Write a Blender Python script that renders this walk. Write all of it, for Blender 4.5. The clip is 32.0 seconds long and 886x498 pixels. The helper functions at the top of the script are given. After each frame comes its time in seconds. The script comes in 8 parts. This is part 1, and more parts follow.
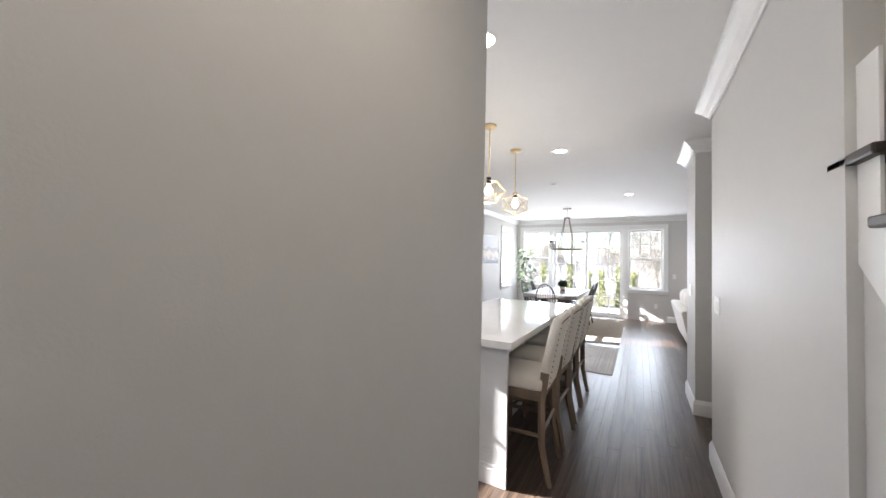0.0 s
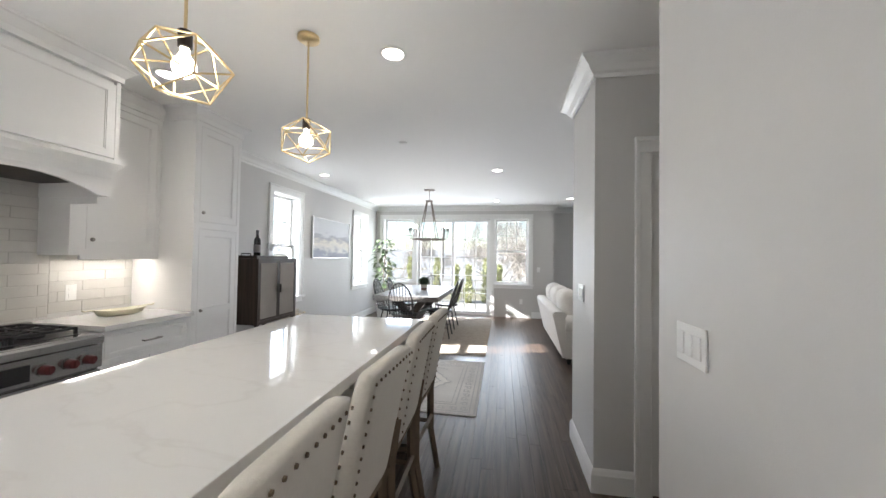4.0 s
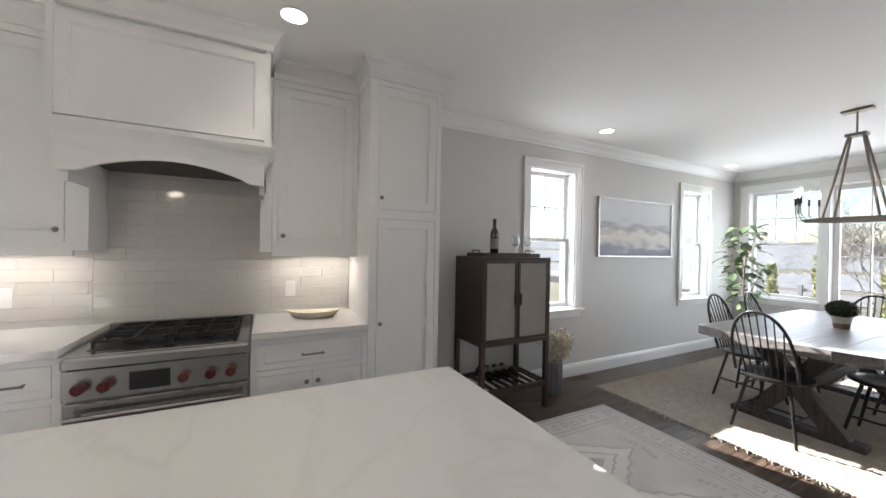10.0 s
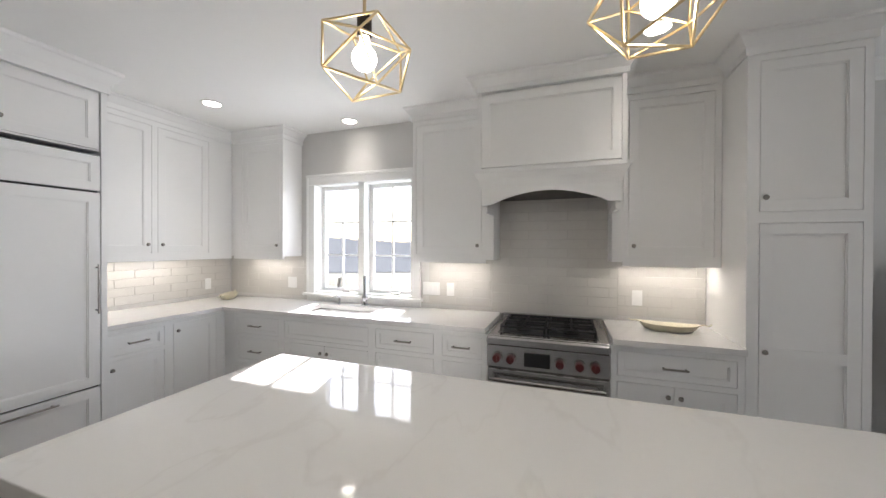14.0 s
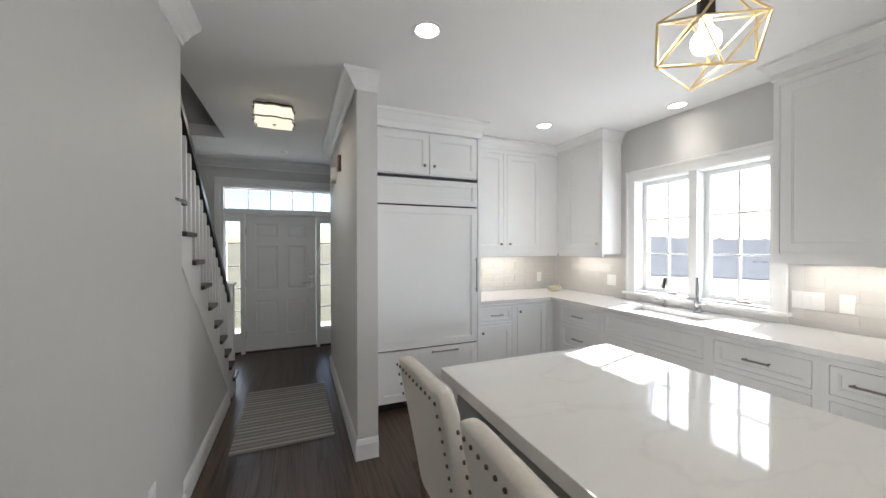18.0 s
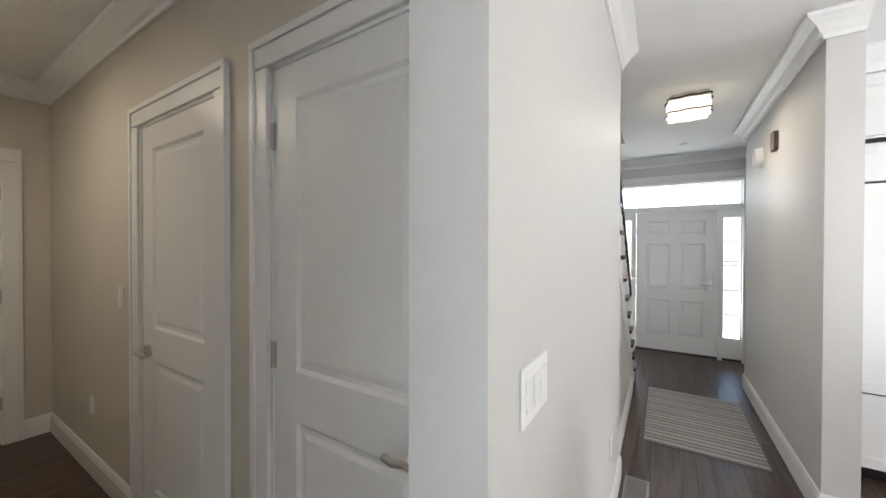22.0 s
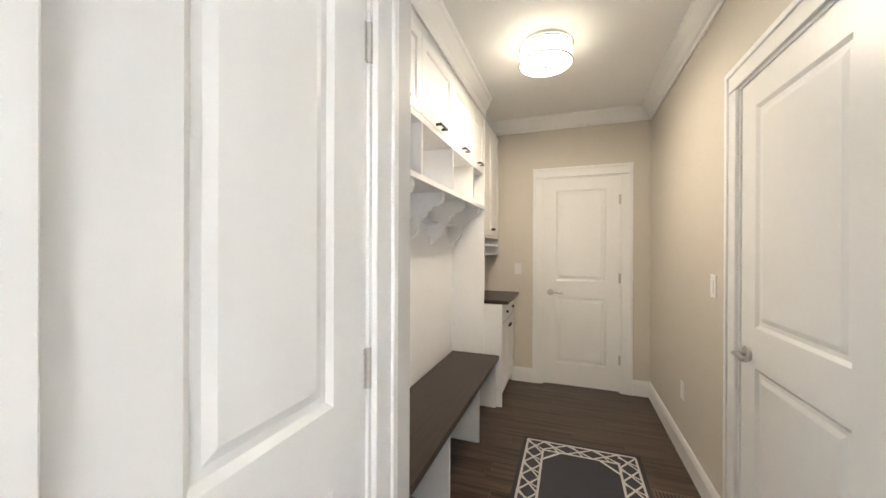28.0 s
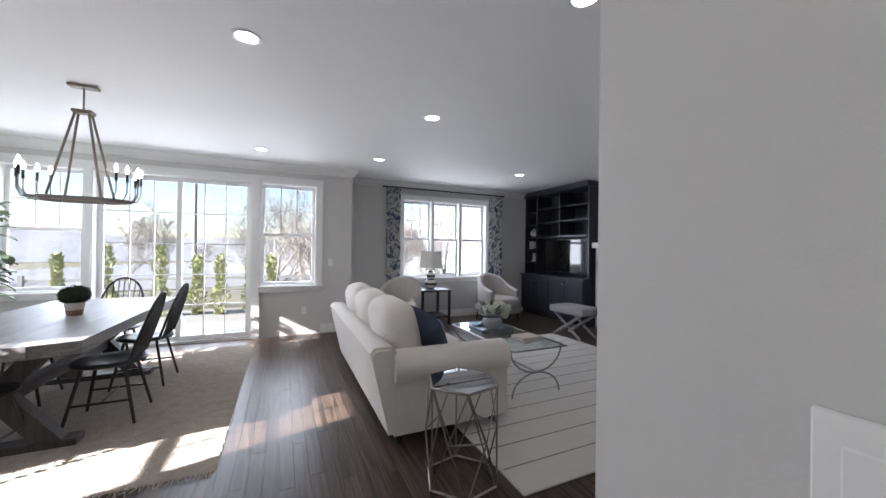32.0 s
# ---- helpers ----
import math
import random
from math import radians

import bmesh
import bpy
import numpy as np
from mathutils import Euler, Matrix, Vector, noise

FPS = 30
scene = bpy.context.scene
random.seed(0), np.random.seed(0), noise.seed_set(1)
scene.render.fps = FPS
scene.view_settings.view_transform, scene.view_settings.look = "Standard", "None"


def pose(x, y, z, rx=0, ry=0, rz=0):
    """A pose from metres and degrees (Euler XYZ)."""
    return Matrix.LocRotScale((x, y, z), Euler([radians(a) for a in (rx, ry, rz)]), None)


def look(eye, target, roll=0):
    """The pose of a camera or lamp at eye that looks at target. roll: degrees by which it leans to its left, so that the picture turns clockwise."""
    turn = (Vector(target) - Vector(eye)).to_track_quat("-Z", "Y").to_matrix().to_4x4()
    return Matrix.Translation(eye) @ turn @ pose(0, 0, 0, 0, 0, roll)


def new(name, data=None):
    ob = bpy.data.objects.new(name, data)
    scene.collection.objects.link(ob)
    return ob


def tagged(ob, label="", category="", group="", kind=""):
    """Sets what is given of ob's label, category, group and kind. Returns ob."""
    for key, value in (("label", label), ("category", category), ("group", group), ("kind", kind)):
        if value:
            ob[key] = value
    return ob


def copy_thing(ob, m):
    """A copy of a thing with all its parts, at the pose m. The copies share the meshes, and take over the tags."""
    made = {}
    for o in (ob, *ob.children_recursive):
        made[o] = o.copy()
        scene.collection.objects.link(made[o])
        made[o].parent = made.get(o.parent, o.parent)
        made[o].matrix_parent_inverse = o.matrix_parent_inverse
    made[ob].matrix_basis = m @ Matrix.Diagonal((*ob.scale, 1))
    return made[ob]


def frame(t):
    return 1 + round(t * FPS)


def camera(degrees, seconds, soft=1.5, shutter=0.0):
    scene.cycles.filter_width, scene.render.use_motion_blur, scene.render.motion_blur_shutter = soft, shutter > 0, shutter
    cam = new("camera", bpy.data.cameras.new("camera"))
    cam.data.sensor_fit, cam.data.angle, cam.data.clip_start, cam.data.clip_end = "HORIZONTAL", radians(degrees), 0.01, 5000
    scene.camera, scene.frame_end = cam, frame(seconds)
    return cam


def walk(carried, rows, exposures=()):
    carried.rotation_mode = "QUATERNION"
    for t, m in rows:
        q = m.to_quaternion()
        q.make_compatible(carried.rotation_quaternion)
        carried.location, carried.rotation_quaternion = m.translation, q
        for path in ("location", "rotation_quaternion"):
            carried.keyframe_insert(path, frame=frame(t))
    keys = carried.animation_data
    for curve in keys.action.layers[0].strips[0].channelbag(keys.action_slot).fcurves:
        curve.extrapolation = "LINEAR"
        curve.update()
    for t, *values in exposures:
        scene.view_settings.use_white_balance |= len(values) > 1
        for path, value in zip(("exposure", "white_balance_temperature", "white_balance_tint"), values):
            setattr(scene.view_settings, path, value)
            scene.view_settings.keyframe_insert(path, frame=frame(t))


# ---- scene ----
cam = camera(103.1, 32.0)
PATH = [
    (0, look((-0.492, 2.106, 1.406), (-1.469, 3.85, 1.468), 1.3)),
    (1, look((-0.604, 2.484, 1.423), (-1.229, 4.383, 1.482), 1.3)),
    (2, look((-0.595, 2.929, 1.405), (-0.974, 4.892, 1.466), 0.9)),
    (3, look((-0.613, 3.441, 1.389), (-0.888, 5.421, 1.445), 1.1)),
    (3.5, look((-0.602, 3.705, 1.385), (-0.894, 5.683, 1.434), 1.0)),
    (5.5, look((-0.527, 4.799, 1.397), (-1.077, 6.722, 1.426), 1.1)),
    (6, look((-0.554, 5.089, 1.43), (-1.199, 6.982, 1.445), 1.4)),
    (7, look((-0.643, 5.596, 1.411), (-1.533, 7.387, 1.423), 1.3)),
    (8, look((-0.768, 5.871, 1.404), (-1.964, 7.474, 1.407), 1.4)),
    (9, look((-0.815, 5.933, 1.412), (-2.341, 7.225, 1.407), 1.3)),
    (10, look((-0.85, 5.889, 1.411), (-2.634, 6.793, 1.401), 1.0)),
    (11, look((-0.873, 5.802, 1.42), (-2.813, 6.288, 1.397), 0.8)),
    (12, look((-0.798, 5.691, 1.447), (-2.797, 5.77, 1.442), 0.6)),
    (13, look((-0.763, 5.611, 1.461), (-2.741, 5.315, 1.441), 0.2)),
    (13.5, look((-0.756, 5.593, 1.457), (-2.696, 5.11, 1.443), 0.2)),
    (15.5, look((-0.65, 5.529, 1.46), (-2.253, 4.334, 1.444), 0.1)),
    (16, look((-0.612, 5.559, 1.465), (-2.084, 4.205, 1.45), 0.1)),
    (17, look((-0.602, 5.613, 1.469), (-1.758, 3.981, 1.453), -0.1)),
    (18, look((-0.59, 5.633, 1.443), (-1.356, 3.786, 1.429), -0.1)),
    (19, look((-0.528, 5.632, 1.426), (-0.846, 3.658, 1.414), -0.1)),
    (20, look((-0.459, 5.68, 1.427), (-0.312, 3.685, 1.418), 0.0)),
    (21, look((-0.378, 5.757, 1.442), (0.237, 3.854, 1.424), 0.1)),
    (22, look((-0.252, 5.815, 1.426), (0.806, 4.118, 1.408), 0.1)),
    (22.5, look((-0.173, 5.767, 1.418), (1.078, 4.207, 1.391), -0.0)),
    (23, look((-0.1, 5.721, 1.386), (1.326, 4.318, 1.357), -0.1)),
    (23.5, look((0.003, 5.706, 1.37), (1.581, 4.478, 1.337), -0.0)),
    (24, look((0.138, 5.709, 1.364), (1.844, 4.666, 1.335), 0.1)),
    (25, look((0.331, 5.692, 1.346), (2.232, 5.071, 1.319), 0.0)),
    (26, look((0.36, 5.74, 1.328), (2.352, 5.567, 1.308), 0.0)),
    (26.5, look((0.345, 5.791, 1.302), (2.344, 5.838, 1.298), 0.1)),
    (28.5, look((0.048, 5.799, 1.338), (1.847, 6.673, 1.329), 0.1)),
    (29, look((-0.014, 5.786, 1.341), (1.679, 6.851, 1.329), 0.0)),
    (29.5, look((-0.097, 5.791, 1.343), (1.457, 7.05, 1.331), 0.1)),
    (30, look((-0.2, 5.862, 1.35), (1.207, 7.283, 1.341), 0.0)),
    (30.5, look((-0.277, 5.955, 1.354), (0.956, 7.53, 1.349), 0.0)),
    (31, look((-0.365, 6.101, 1.344), (0.717, 7.783, 1.343), 0.1)),
    (31.5, look((-0.418, 6.288, 1.332), (0.523, 8.052, 1.335), 0.5)),
    (32, look((-0.446, 6.498, 1.337), (0.381, 8.319, 1.343), 0.7)),
]
EXPOSURES = [(0, 3.28, 6150, 16), (2, 3.28, 6150, 14), (3, 3.04, 6150, 13), (6, 2.95, 6150, 14), (8, 2.56, 6200, 15), (9.5, 2.58, 6250, 15), (11, 2.84, 6250, 14), (14, 2.66, 6200, 14), (17, 2.85, 6150, 12), (18, 2.76, 6100, 12), (20, 3.3, 6200, 12), (22, 3.8, 6100, 13), (23, 4.15, 6100, 13), (24, 5.05, 6150, 14), (25, 5.1, 6150, 14), (27, 5.15, 6100, 14), (29, 4.9, 5900, 12), (30, 4.12, 5700, 12), (31, 3.26, 5850, 16), (32, 2.74, 6000, 17)]
walk(cam, PATH, EXPOSURES)

# ---- light ----
SUN_AZ, SUN_EL = -104.0, 28.6      # degrees: azimuth of the sun seen from the house (0 = +y, negative towards -x), elevation
world = bpy.data.worlds.new("world")
scene.world = world
world.use_nodes = True
wn, wl = world.node_tree.nodes, world.node_tree.links
sky = wn.new("ShaderNodeTexSky")
sky.sky_type = "NISHITA"
sky.sun_disc = False
sky.sun_elevation = radians(SUN_EL)
sky.sun_rotation = radians(SUN_AZ)
wl.new(sky.outputs[0], wn["Background"].inputs[0])
wn["Background"].inputs[1].default_value = 0.05
sun = new("sun", bpy.data.lights.new("sun", "SUN"))
sun.data.energy = 5.0
sun.data.angle = radians(0.6)
sun.data.color = (1.0, 0.95, 0.87)
_d = Vector((math.sin(radians(SUN_AZ)) * math.cos(radians(SUN_EL)), math.cos(radians(SUN_AZ)) * math.cos(radians(SUN_EL)), math.sin(radians(SUN_EL))))
sun.matrix_world = look(_d * 40, (0, 0, 0))


def area(name, x, y, z, sx, sy, target, power, color=(1, 1, 1)):
    """A soft lamp in an opening or a fixture."""
    l = bpy.data.lights.new(name, "AREA")
    l.shape, l.size, l.size_y, l.energy, l.color = "RECTANGLE", sx, sy, power * 0.57, color
    ob = new(name, l)
    ob.matrix_world = look((x, y, z), target)
    return ob


# ---- materials ----
def mat(name, color, rough=0.5, metal=0.0, var=0.06, scale=6.0, bump=0.0, bscale=60.0, fine=0.03, stretch=None, spec=None, emit=None, estr=0.0, trans=0.0, sheen=0.0):
    """A procedural surface: base colour with broad and fine variation, roughness variation and fine relief."""
    m = bpy.data.materials.new(name)
    m.use_nodes = True
    n, l = m.node_tree.nodes, m.node_tree.links
    b = n["Principled BSDF"]
    b.inputs["Metallic"].default_value = metal
    b.inputs["Roughness"].default_value = rough
    if spec is not None:
        b.inputs["Specular IOR Level"].default_value = spec
    if trans:
        b.inputs["Transmission Weight"].default_value = trans
    if sheen:
        b.inputs["Sheen Weight"].default_value = sheen
    if emit:
        b.inputs["Emission Color"].default_value = (*emit, 1)
        b.inputs["Emission Strength"].default_value = estr
    co = n.new("ShaderNodeTexCoord")
    mp = n.new("ShaderNodeMapping")
    l.new(co.outputs["Object"], mp.inputs[0])
    if stretch:
        mp.inputs["Scale"].default_value = stretch
    n1 = n.new("ShaderNodeTexNoise")
    n1.inputs["Scale"].default_value = scale
    n1.inputs["Detail"].default_value = 4
    n2 = n.new("ShaderNodeTexNoise")
    n2.inputs["Scale"].default_value = scale * 14
    n2.inputs["Detail"].default_value = 2
    l.new(mp.outputs[0], n1.inputs[0])
    l.new(mp.outputs[0], n2.inputs[0])
    mx = n.new("ShaderNodeMix")
    mx.data_type = "RGBA"
    mx.inputs[6].default_value = (*[max(0, c * (1 - var)) for c in color], 1)
    mx.inputs[7].default_value = (*[min(1, c * (1 + var)) for c in color], 1)
    l.new(n1.outputs[0], mx.inputs[0])
    hs = n.new("ShaderNodeMix")
    hs.data_type = "RGBA"
    hs.blend_type = "MULTIPLY"
    hs.inputs[0].default_value = 1.0
    l.new(mx.outputs[2], hs.inputs[6])
    rp = n.new("ShaderNodeMapRange")
    rp.inputs[3].default_value = 1 - fine
    rp.inputs[4].default_value = 1 + fine
    l.new(n2.outputs[0], rp.inputs[0])
    l.new(rp.outputs[0], hs.inputs[7])
    l.new(hs.outputs[2], b.inputs["Base Color"])
    rr = n.new("ShaderNodeMapRange")
    rr.inputs[3].default_value = max(0.02, rough * 0.88)
    rr.inputs[4].default_value = min(1, rough * 1.12)
    l.new(n1.outputs[0], rr.inputs[0])
    l.new(rr.outputs[0], b.inputs["Roughness"])
    if bump:
        nb = n.new("ShaderNodeTexNoise")
        nb.inputs["Scale"].default_value = bscale
        nb.inputs["Detail"].default_value = 3
        l.new(mp.outputs[0], nb.inputs[0])
        bp = n.new("ShaderNodeBump")
        bp.inputs["Strength"].default_value = bump
        bp.inputs["Distance"].default_value = 0.01
        l.new(nb.outputs[0], bp.inputs["Height"])
        l.new(bp.outputs[0], b.inputs["Normal"])
    return m


def glass_mat(name, tint=(0.97, 0.985, 0.98), rough=0.0, low=0.03, high=0.7, power=5.0):
    """Thin clear pane: mostly straight through, with a mirror gloss that grows at low angles."""
    m = bpy.data.materials.new(name)
    m.use_nodes = True
    n, l = m.node_tree.nodes, m.node_tree.links
    n.remove(n["Principled BSDF"])
    tr = n.new("ShaderNodeBsdfTransparent")
    tr.inputs[0].default_value = (*tint, 1)
    gl = n.new("ShaderNodeBsdfGlossy")
    gl.inputs["Roughness"].default_value = rough
    lw_ = n.new("ShaderNodeLayerWeight")
    lw_.inputs[0].default_value = 0.5
    pw = n.new("ShaderNodeMath")
    pw.operation = "POWER"
    pw.inputs[1].default_value = power
    l.new(lw_.outputs["Facing"], pw.inputs[0])
    fr = n.new("ShaderNodeMapRange")
    fr.inputs[3].default_value, fr.inputs[4].default_value = low, high
    l.new(pw.outputs[0], fr.inputs[0])
    mx = n.new("ShaderNodeMixShader")
    l.new(fr.outputs[0], mx.inputs[0])
    l.new(tr.outputs[0], mx.inputs[1])
    l.new(gl.outputs[0], mx.inputs[2])
    l.new(mx.outputs[0], n["Material Output"].inputs[0])
    return m


def emit_mat(name, color, strength):
    m = bpy.data.materials.new(name)
    m.use_nodes = True
    b = m.node_tree.nodes["Principled BSDF"]
    b.inputs["Base Color"].default_value = (0.9, 0.9, 0.88, 1)
    b.inputs["Emission Color"].default_value = (*color, 1)
    b.inputs["Emission Strength"].default_value = strength
    return m


WALL = mat("wall_paint", (0.60, 0.592, 0.575), 0.56, spec=0.32, var=0.02, scale=1.2, bump=0.05, bscale=220, fine=0.015)
WALL_MUD = mat("mudroom_paint", (0.61, 0.565, 0.49), 0.5, var=0.02, scale=1.2, bump=0.05, bscale=220, fine=0.015)
CEILM = mat("ceiling_paint", (0.85, 0.85, 0.84), 0.7, var=0.015, scale=0.8, bump=0.04, bscale=160, fine=0.01)
TRIM = mat("white_trim_paint", (0.80, 0.80, 0.785), 0.35, var=0.015, scale=2, bump=0.02, bscale=60, fine=0.01)
CAB = mat("cabinet_white_paint", (0.80, 0.797, 0.785), 0.32, var=0.015, scale=2, bump=0.015, bscale=90, fine=0.01)
ISLE = mat("island_grey_paint", (0.56, 0.565, 0.56), 0.35, var=0.02, scale=2, bump=0.02, bscale=90, fine=0.015)
GLASS = glass_mat("window_glass")
# grey tint put into the kitchen panes to tone down overbright daylight outside
DIMGLASS = glass_mat("view_dimming_glass", (0.84, 0.85, 0.86))
CHROME = mat("chrome", (0.40, 0.40, 0.41), 0.10, 1.0, var=0.04)
NICKEL = mat("brushed_nickel", (0.55, 0.53, 0.50), 0.34, 1.0, var=0.08, scale=20)
DARKMETAL = mat("dark_bronze", (0.05, 0.042, 0.036), 0.4, 0.8, var=0.15, scale=15)
STEEL = mat("stainless_steel", (0.47, 0.46, 0.45), 0.235, 1.0, var=0.06, scale=4, stretch=(1, 1, 30))
BLACK = mat("black_enamel", (0.018, 0.018, 0.019), 0.35, var=0.2, scale=8)
IRON = mat("cast_iron", (0.02, 0.02, 0.021), 0.6, 0.3, var=0.25, scale=30, bump=0.2, bscale=200)
GOLD = mat("brushed_brass", (0.72, 0.58, 0.34), 0.34, 1.0, var=0.06, scale=20)
BULB = emit_mat("bulb_glow", (1.0, 0.90, 0.70), 3.2)
CANDLEB = emit_mat("candle_bulb_glow", (1.0, 0.88, 0.66), 4.5)
CANLIGHT = emit_mat("can_light_glow", (1.0, 0.93, 0.80), 2.6)
LINEN = mat("cream_linen", (0.66, 0.62, 0.55), 0.85, var=0.05, scale=8, bump=0.35, bscale=500, fine=0.08, sheen=0.15)
SOFAF = mat("sofa_fabric", (0.64, 0.605, 0.555), 0.9, var=0.05, scale=5, bump=0.35, bscale=420, fine=0.08, sheen=0.2)
DISTRESS = mat("weathered_oak", (0.17, 0.125, 0.085), 0.6, var=0.3, scale=9, bump=0.25, bscale=60, stretch=(3, 3, 0.4), fine=0.12)


def wood_mat(name, dark, light, rough, scale=1.0, axis="y", bump=0.15, gloss=0.0, spec=0.4):
    """Stained wood: long grain streaks, each board of its own tone."""
    m = bpy.data.materials.new(name)
    m.use_nodes = True
    n, l = m.node_tree.nodes, m.node_tree.links
    b = n["Principled BSDF"]
    co = n.new("ShaderNodeTexCoord")
    oi = n.new("ShaderNodeObjectInfo")
    geo = n.new("ShaderNodeNewGeometry")
    off = n.new("ShaderNodeVectorMath")
    off.operation = "MULTIPLY_ADD"
    l.new(geo.outputs["Random Per Island"], off.inputs[0])
    off.inputs[1].default_value = (13.0, 7.0, 5.0)
    l.new(co.outputs["Object"], off.inputs[2])
    off2 = n.new("ShaderNodeVectorMath")
    off2.operation = "MULTIPLY_ADD"
    l.new(oi.outputs["Random"], off2.inputs[0])
    off2.inputs[1].default_value = (11.0, 17.0, 3.0)
    l.new(off.outputs[0], off2.inputs[2])
    mp = n.new("ShaderNodeMapping")
    s = {"x": (0.6, 14, 14), "y": (14, 0.6, 14), "z": (14, 14, 0.6)}[axis]
    mp.inputs["Scale"].default_value = [v * scale for v in s]
    l.new(off2.outputs[0], mp.inputs[0])
    nz = n.new("ShaderNodeTexNoise")
    nz.inputs["Scale"].default_value = 2.2
    nz.inputs["Detail"].default_value = 6
    nz.inputs["Distortion"].default_value = 1.2
    l.new(mp.outputs[0], nz.inputs[0])
    mx = n.new("ShaderNodeMix")
    mx.data_type = "RGBA"
    mx.inputs[6].default_value = (*dark, 1)
    mx.inputs[7].default_value = (*light, 1)
    cr = n.new("ShaderNodeMapRange")
    cr.inputs[1].default_value, cr.inputs[2].default_value = 0.3, 0.75
    l.new(nz.outputs[0], cr.inputs[0])
    l.new(cr.outputs[0], mx.inputs[0])
    hv = n.new("ShaderNodeHueSaturation")
    vv = n.new("ShaderNodeMath")
    vv.operation = "ADD"
    l.new(geo.outputs["Random Per Island"], vv.inputs[0])
    l.new(oi.outputs["Random"], vv.inputs[1])
    vr = n.new("ShaderNodeMapRange")
    vr.inputs[2].default_value = 2.0
    vr.inputs[3].default_value, vr.inputs[4].default_value = 0.80, 1.20
    l.new(vv.outputs[0], vr.inputs[0])
    l.new(vr.outputs[0], hv.inputs["Value"])
    l.new(mx.outputs[2], hv.inputs["Color"])
    l.new(hv.outputs[0], b.inputs["Base Color"])
    rr = n.new("ShaderNodeMapRange")
    rr.inputs[3].default_value, rr.inputs[4].default_value = rough * 0.85, rough * 1.2
    l.new(nz.outputs[0], rr.inputs[0])
    l.new(rr.outputs[0], b.inputs["Roughness"])
    bp = n.new("ShaderNodeBump")
    bp.inputs["Strength"].default_value = bump
    bp.inputs["Distance"].default_value = 0.003
    l.new(nz.outputs[0], bp.inputs["Height"])
    l.new(bp.outputs[0], b.inputs["Normal"])
    b.inputs["Specular IOR Level"].default_value = spec
    if gloss:
        b.inputs["Coat Weight"].default_value = gloss
        b.inputs["Coat Roughness"].default_value = 0.18
    return m


FLOORM = wood_mat("dark_oak_boards", (0.022, 0.0150, 0.0108), (0.118, 0.083, 0.061), 0.33, axis="y", bump=0.05, gloss=0.0, spec=0.30)
DARKWOOD = wood_mat("dark_walnut", (0.022, 0.014, 0.010), (0.070, 0.047, 0.034), 0.45, axis="z")
BENCHWOOD = wood_mat("espresso_top", (0.018, 0.010, 0.007), (0.046, 0.028, 0.020), 0.38, axis="x", gloss=0.05)
BLACKWOOD = wood_mat("black_painted_wood", (0.010, 0.010, 0.010), (0.022, 0.021, 0.020), 0.35, axis="z", bump=0.05)
TABLEWOOD = wood_mat("whitewashed_table_wood", (0.13, 0.122, 0.116), (0.29, 0.275, 0.262), 0.42, axis="y", scale=0.8)
TABLELEG = wood_mat("grey_brown_table_base", (0.035, 0.029, 0.026), (0.085, 0.072, 0.064), 0.6, axis="z")
NAVY = wood_mat("navy_black_cabinet", (0.026, 0.028, 0.040), (0.042, 0.045, 0.060), 0.35, axis="z", bump=0.03)


def quartz():
    m = mat("white_quartz", (0.70, 0.692, 0.675), 0.045, var=0.015, scale=2, fine=0.01, spec=0.45)
    n, l = m.node_tree.nodes, m.node_tree.links
    b = n["Principled BSDF"]
    src = b.inputs["Base Color"].links[0].from_socket
    co = n.new("ShaderNodeTexCoord")
    mp = n.new("ShaderNodeMapping")
    mp.inputs["Rotation"].default_value = (0, 0, 0.5)
    mp.inputs["Scale"].default_value = (0.9, 1.9, 1.0)
    l.new(co.outputs["Object"], mp.inputs[0])
    nz = n.new("ShaderNodeTexNoise")
    nz.inputs["Scale"].default_value = 1.1
    nz.inputs["Detail"].default_value = 6
    nz.inputs["Distortion"].default_value = 0.6
    l.new(mp.outputs[0], nz.inputs[0])
    sb = n.new("ShaderNodeMath")
    sb.operation = "SUBTRACT"
    sb.inputs[1].default_value = 0.5
    l.new(nz.outputs[0], sb.inputs[0])
    ab = n.new("ShaderNodeMath")
    ab.operation = "ABSOLUTE"
    l.new(sb.outputs[0], ab.inputs[0])
    mr = n.new("ShaderNodeMapRange")
    mr.inputs[1].default_value, mr.inputs[2].default_value = 0.0, 0.016
    mr.inputs[3].default_value, mr.inputs[4].default_value = 0.27, 0.0
    l.new(ab.outputs[0], mr.inputs[0])
    n3 = n.new("ShaderNodeTexNoise")
    n3.inputs["Scale"].default_value = 2.5
    l.new(co.outputs["Object"], n3.inputs[0])
    ml = n.new("ShaderNodeMath")
    ml.operation = "MULTIPLY"
    l.new(mr.outputs[0], ml.inputs[0])
    l.new(n3.outputs[0], ml.inputs[1])
    mx = n.new("ShaderNodeMix")
    mx.data_type = "RGBA"
    mx.inputs[7].default_value = (0.46, 0.435, 0.41, 1)
    l.new(ml.outputs[0], mx.inputs[0])
    l.new(src, mx.inputs[6])
    l.new(mx.outputs[2], b.inputs["Base Color"])
    return m


QUARTZ = quartz()


